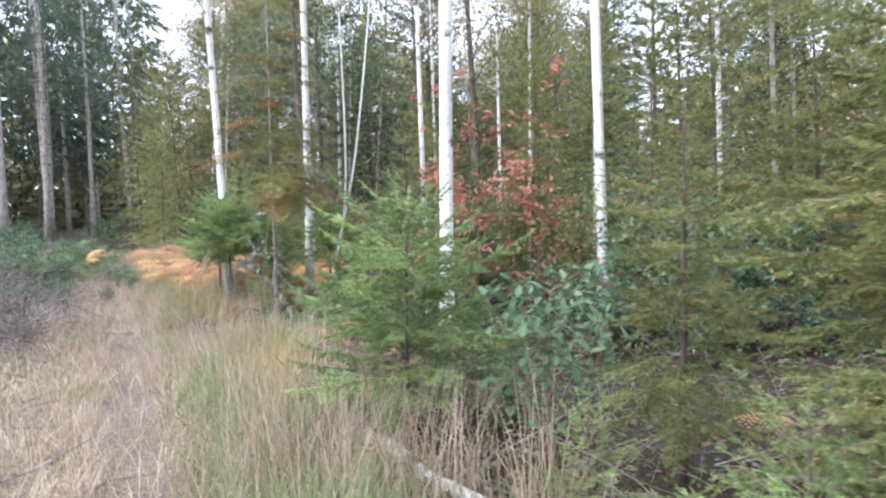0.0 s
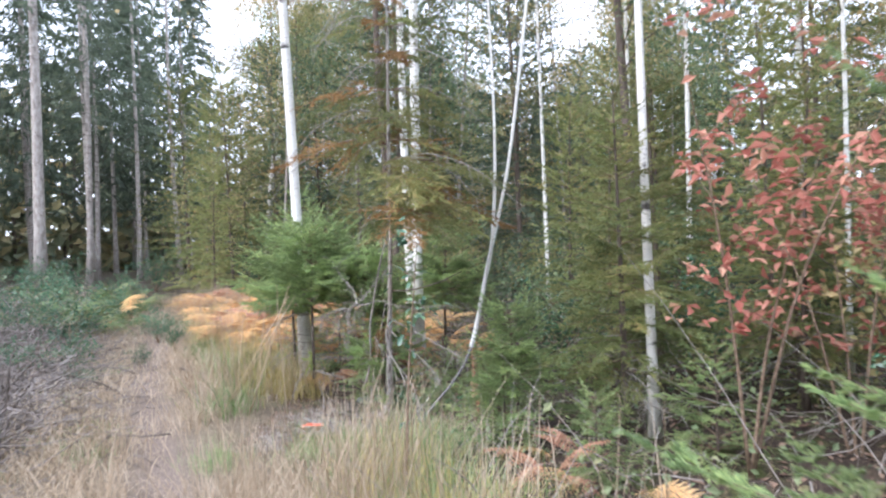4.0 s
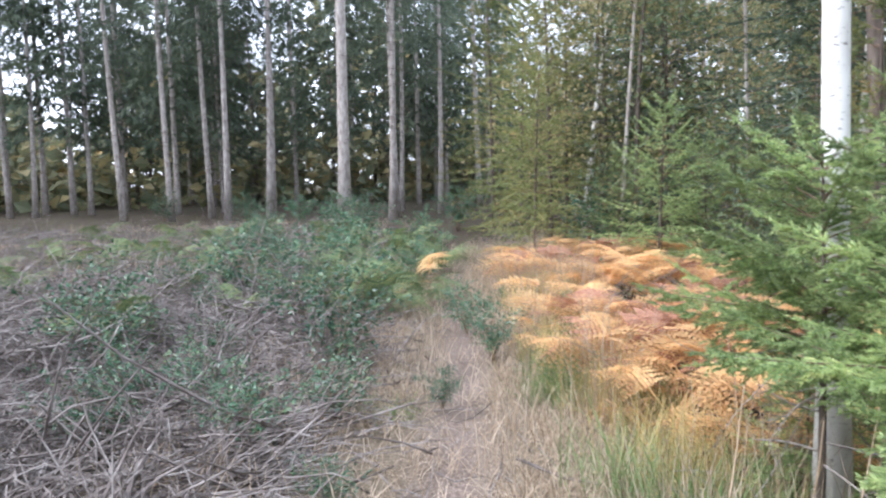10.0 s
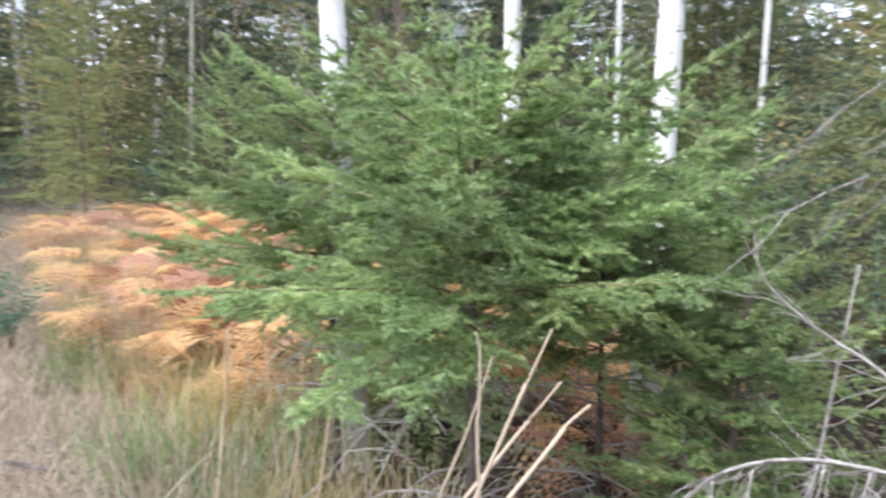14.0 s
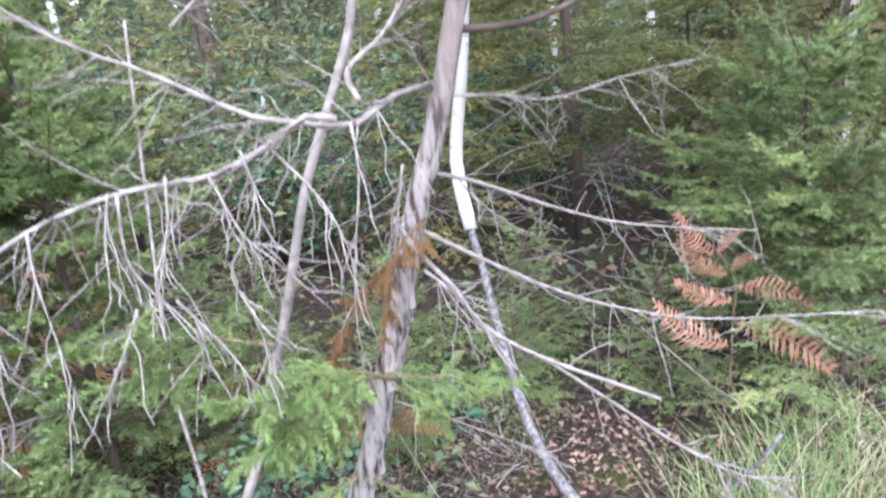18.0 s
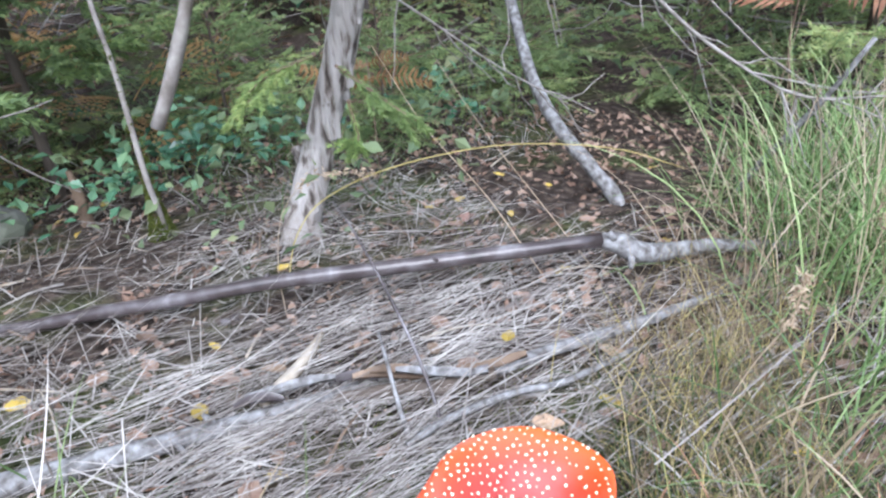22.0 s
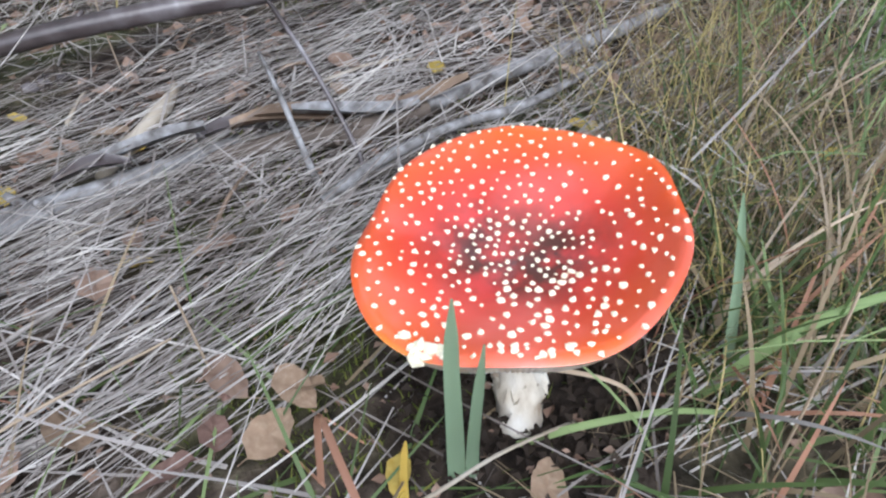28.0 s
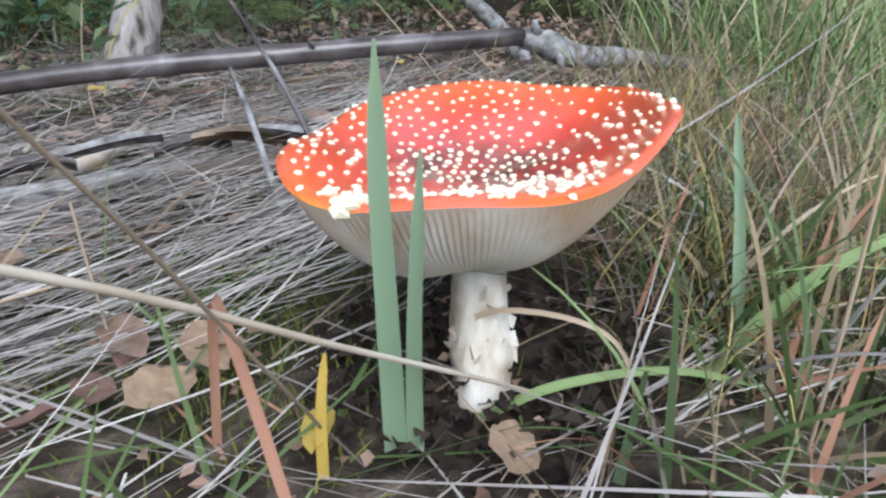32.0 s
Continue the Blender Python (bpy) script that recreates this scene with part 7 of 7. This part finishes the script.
for pts in (
    [(-4.34, 10.12, -0.06), (-4.24, 10.13, 0.59), (-4.21, 10.13, 0.79), (-4.19, 10.13, 0.97)],
    [(-4.19, 10.18, -0.06), (-4.18, 10.18, 0.57), (-4.18, 10.18, 0.74), (-4.17, 10.18, 0.89)],
    [(-3.87, 9.61, -0.06), (-3.92, 9.62, 0.83), (-3.92, 9.62, 0.96), (-3.92, 9.62, 1.07), (-3.93, 9.62, 1.10)],
    [(-4.25, 9.70, -0.06), (-3.88, 9.61, 0.91), (-3.84, 9.60, 1.01), (-3.80, 9.59, 1.11)],
    [(-4.28, 9.82, -0.06), (-3.96, 9.77, 0.75), (-3.91, 9.77, 0.88), (-3.87, 9.76, 1.01)],
    [(-4.50, 9.68, -0.06), (-3.87, 9.50, 0.88), (-3.81, 9.49, 0.97), (-3.77, 9.47, 1.02)],
    [(-4.52, 9.81, -0.06), (-3.89, 9.66, 0.83), (-3.82, 9.64, 0.93), (-3.77, 9.63, 1.00)],
    [(-4.62, 10.41, -0.06), (-4.54, 10.43, 0.65), (-4.53, 10.44, 0.78), (-4.52, 10.44, 0.90)],
    [(-4.38, 10.36, -0.06), (-4.33, 10.37, 0.50), (-4.31, 10.37, 0.68), (-4.30, 10.37, 0.84)],
):
    stalk("dry_stalk", "tall straw-coloured dry stalk under young spruces", pts, 0.0085, 0.004, M_STRAW, 12, True)

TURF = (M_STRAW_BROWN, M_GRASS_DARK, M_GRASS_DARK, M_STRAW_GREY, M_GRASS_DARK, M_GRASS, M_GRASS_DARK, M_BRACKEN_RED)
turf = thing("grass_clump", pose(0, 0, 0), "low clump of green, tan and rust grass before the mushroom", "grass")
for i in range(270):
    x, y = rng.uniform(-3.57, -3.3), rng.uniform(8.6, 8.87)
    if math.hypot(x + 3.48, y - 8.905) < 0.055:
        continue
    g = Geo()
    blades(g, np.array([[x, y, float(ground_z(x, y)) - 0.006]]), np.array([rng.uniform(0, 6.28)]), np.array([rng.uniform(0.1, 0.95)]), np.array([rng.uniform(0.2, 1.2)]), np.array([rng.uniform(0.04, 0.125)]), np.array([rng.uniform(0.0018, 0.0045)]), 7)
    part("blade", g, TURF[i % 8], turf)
verge = thing("grass_clump", pose(0, 0, 0), "sparse flattened green and tan blades over straw litter", "grass")
for i in range(120):
    x, y = rng.uniform(-3.74, -3.51), rng.uniform(8.93, 9.3)
    g = Geo()
    blades(g, np.array([[x, y, float(ground_z(x, y)) - 0.002]]), np.array([rng.normal(-0.5, 0.9) + 3.14 * (i % 2)]), np.array([rng.uniform(0.9, 1.45)]), np.array([rng.uniform(-0.1, 0.5)]), np.array([rng.uniform(0.05, 0.15)]), np.array([rng.uniform(0.0014, 0.0034)]), 7)
    part("blade", g, TURF[i % 8], verge)
g = Geo()
n = 900
x, y = rng.uniform(-3.56, -3.15, n), rng.uniform(8.58, 8.88, n)
ok = np.hypot(x + 3.48, y - 8.905) > 0.06
x, y = x[ok], y[ok]
n = len(x)
blades(g, np.stack([x, y, ground_z(x, y) - 0.004], -1), rng.uniform(0, 6.28, n), np.abs(rng.normal(0, 0.8, n)), rng.normal(0.6, 0.5, n), rng.uniform(0.025, 0.08, n), rng.uniform(0.0008, 0.0016, n), 4)
tagged(part("fine_grass", g, M_STRAW_BROWN, smooth=False), "fine dry grass matted beside the mushroom", "grass", kind="stuff")

g = Geo()
n = 2600
x, y = rng.uniform(-3.75, -2.1, n), rng.uniform(9.35, 10.25, n)
blades(g, np.stack([x, y, ground_z(x, y) + rng.exponential(0.008, n)], -1), rng.uniform(0, 6.28, n), rng.normal(1.5, 0.1, n), rng.normal(0.0, 0.3, n), rng.uniform(0.03, 0.14, n), rng.uniform(0.001, 0.003, n), 4)
tagged(part("scattered_straw", g, M_STRAW_GREY, smooth=False), "short grey straw strewn over the wood's litter", "straw", kind="stuff")

# soil crumbs round the foot, near-black with the shade of the hole
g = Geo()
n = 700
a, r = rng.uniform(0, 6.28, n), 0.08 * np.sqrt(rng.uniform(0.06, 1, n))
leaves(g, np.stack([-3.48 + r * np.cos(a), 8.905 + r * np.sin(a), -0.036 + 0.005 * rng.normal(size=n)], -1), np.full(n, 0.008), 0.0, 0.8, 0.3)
tagged(part("soil_crumbs", g, M_SOIL, smooth=False), "soil crumbs coloured near-black for the hole's shade round the mushroom's foot", "soil", kind="stuff")

# ---- the mushroom ----
toad = thing("mushroom", pose(-3.471, 8.918, -0.041), "large red fly agaric with white warts in straw", "mushroom")
R0 = 0.080


def rim(a):
    return R0 * (1.03 + 0.075 * np.cos(2 * (a - 0.1)) - 0.03 * np.cos(4 * (a + 1.3)) + 0.012 * np.sin(3 * a + 1.0) + 0.005 * np.sin(7 * a))


def lift(a, s):
    return (0.004 * np.cos(a + 1.15) + 0.012 * np.exp(-((a - 4.65) / 0.95) ** 2) + 0.0035 * np.exp(-((a - 5.2) / 0.45) ** 2) + 0.002 * np.sin(3 * a + 0.5) + 0.0014 * np.sin(6 * a)) * s**3


def top_z(a, s):
    fold = 0.006 * np.exp(-((a - 4.55) / 0.22) ** 2) * np.clip(s - 0.35, 0, 1) * (1.1 - s)
    return 0.108 + lift(a, s) - 0.02 * (1 - s**2) ** 1.5 - 0.003 * np.clip((s - 0.94) / 0.06, 0, 1) ** 2 + 0.0014 * np.sin(5 * a + 4 * s) * s - fold * 2.2


def disk(nr, na, s0, s1, height):
    s, a = np.linspace(s0, s1, nr), np.linspace(0, 2 * math.pi, na, endpoint=False)
    S, A = np.meshgrid(s, a, indexing="ij")
    v = np.stack([np.cos(A) * rim(A) * S, np.sin(A) * rim(A) * S, height(A, S)], -1)
    i, j = np.meshgrid(np.arange(nr - 1), np.arange(na), indexing="ij")
    return v, np.stack([i * na + j, i * na + (j + 1) % na, (i + 1) * na + (j + 1) % na, (i + 1) * na + j], -1).reshape(-1, 4)


g = Geo()
v, f = disk(26, 96, 0.0, 1.0, top_z)
g.add(v, f)
cap = part("cap", g, M_CAP, toad, "glossy red to orange upturned cap with a brown middle")
g = Geo()


def under(a, s):
    ripple = 0.0007 * np.where(np.arange(a.shape[1])[None, :] % 2 == 0, 1, -1) * np.clip((1 - s) * 12, 0, 1)
    return top_z(a, np.ones_like(s)) - 0.048 * (1 - s**3.2) + ripple


v, f = disk(18, 420, 0.16, 1.0, under)
g.add(v, f[:, ::-1])
part("underside", g, M_GILL, toad, "cream gills stained brown", smooth=False)
g = Geo()
zz = np.array([-0.02, -0.006, 0.002, 0.010, 0.016, 0.022, 0.03, 0.04, 0.05, 0.06, 0.068, 0.076])
tube(g, np.stack([-0.033 + 0.033 * np.clip(zz / 0.07, -0.1, 1), -0.015 + 0.015 * np.clip(zz / 0.07, -0.1, 1), zz], -1), np.array([0.008, 0.0105, 0.0125, 0.0125, 0.0135, 0.0125, 0.012, 0.0115, 0.0112, 0.0115, 0.0125, 0.015]), 28, 0.06)
part("stem", g, M_STEM, toad, "thick shaggy white stem")
for i in range(34):
    a, z = i * 2.4, float(rng.normal(0.024, 0.004)) if i < 20 else float(rng.uniform(0.002, 0.05))
    r = 0.0128
    c = np.array([[-0.033 + 0.033 * z / 0.07 + r * math.cos(a), -0.015 + 0.015 * z / 0.07 + r * math.sin(a), z]])
    g = Geo()
    leaves(g, c, np.array([rng.uniform(0.005, 0.01)]), 0.9, 0.8, 0.2)
    part("ring_scrap", g, M_STEM, toad, smooth=False)
ico = bmesh.new()
bmesh.ops.create_icosphere(ico, subdivisions=1, radius=1.0)
iv = np.array([v.co[:] for v in ico.verts])
fi = np.array([[v.index for v in f.verts] for f in ico.faces])
ico.free()
spots = []
tries = 0
while len(spots) < 400 and tries < 12000:
    tries += 1
    s_, a_ = rng.uniform() ** 0.62 * 0.985, rng.uniform(0, 6.28)
    bare = 0.5 < s_ < 0.9 and (5.0 < a_ < 5.9 or 3.0 < a_ < 3.5 or 4.2 < a_ < 4.5)
    if bare and rng.uniform() < 0.75:
        continue
    x, y = s_ * rim(a_) * math.cos(a_), s_ * rim(a_) * math.sin(a_)
    gap = 0.0053 if s_ > 0.45 else 0.0042
    if all((x - q[0]) ** 2 + (y - q[1]) ** 2 > gap**2 for q in spots):
        spots.append((x, y, s_, a_))
WARTS = []
for i in range(7):
    g = Geo()
    g.add(iv * (1 + 0.2 * rng.normal(size=(len(iv), 1))) * np.array([1.1, 1.1, 0.75]), fi)
    WARTS.append(g.mesh("wart", M_WART, False))


def wart(a_, s_, r):
    ob = new("wart", WARTS[int(rng.integers(0, 7))])
    ob.parent = cap
    ob.matrix_basis = pose(s_ * rim(a_) * math.cos(a_), s_ * rim(a_) * math.sin(a_), float(top_z(np.float64(a_), np.float64(s_))) + 0.0002, 0, 0, rng.uniform(0, 360)) @ Matrix.Scale(r, 4)


for x, y, s_, a_ in spots:
    wart(a_, s_, rng.uniform(0.0008, 0.0017) * (1.25 if 2.9 < a_ < 4.6 and 0.3 < s_ < 0.8 else 1.0))
for i in range(30):
    if i < 18:
        wart(rng.normal(2.93, 0.09), rng.uniform(0.92, 1.0), rng.uniform(0.0016, 0.0032))
    else:
        wart(rng.normal(3.6, 0.12), rng.uniform(0.86, 0.97), rng.uniform(0.001, 0.002))
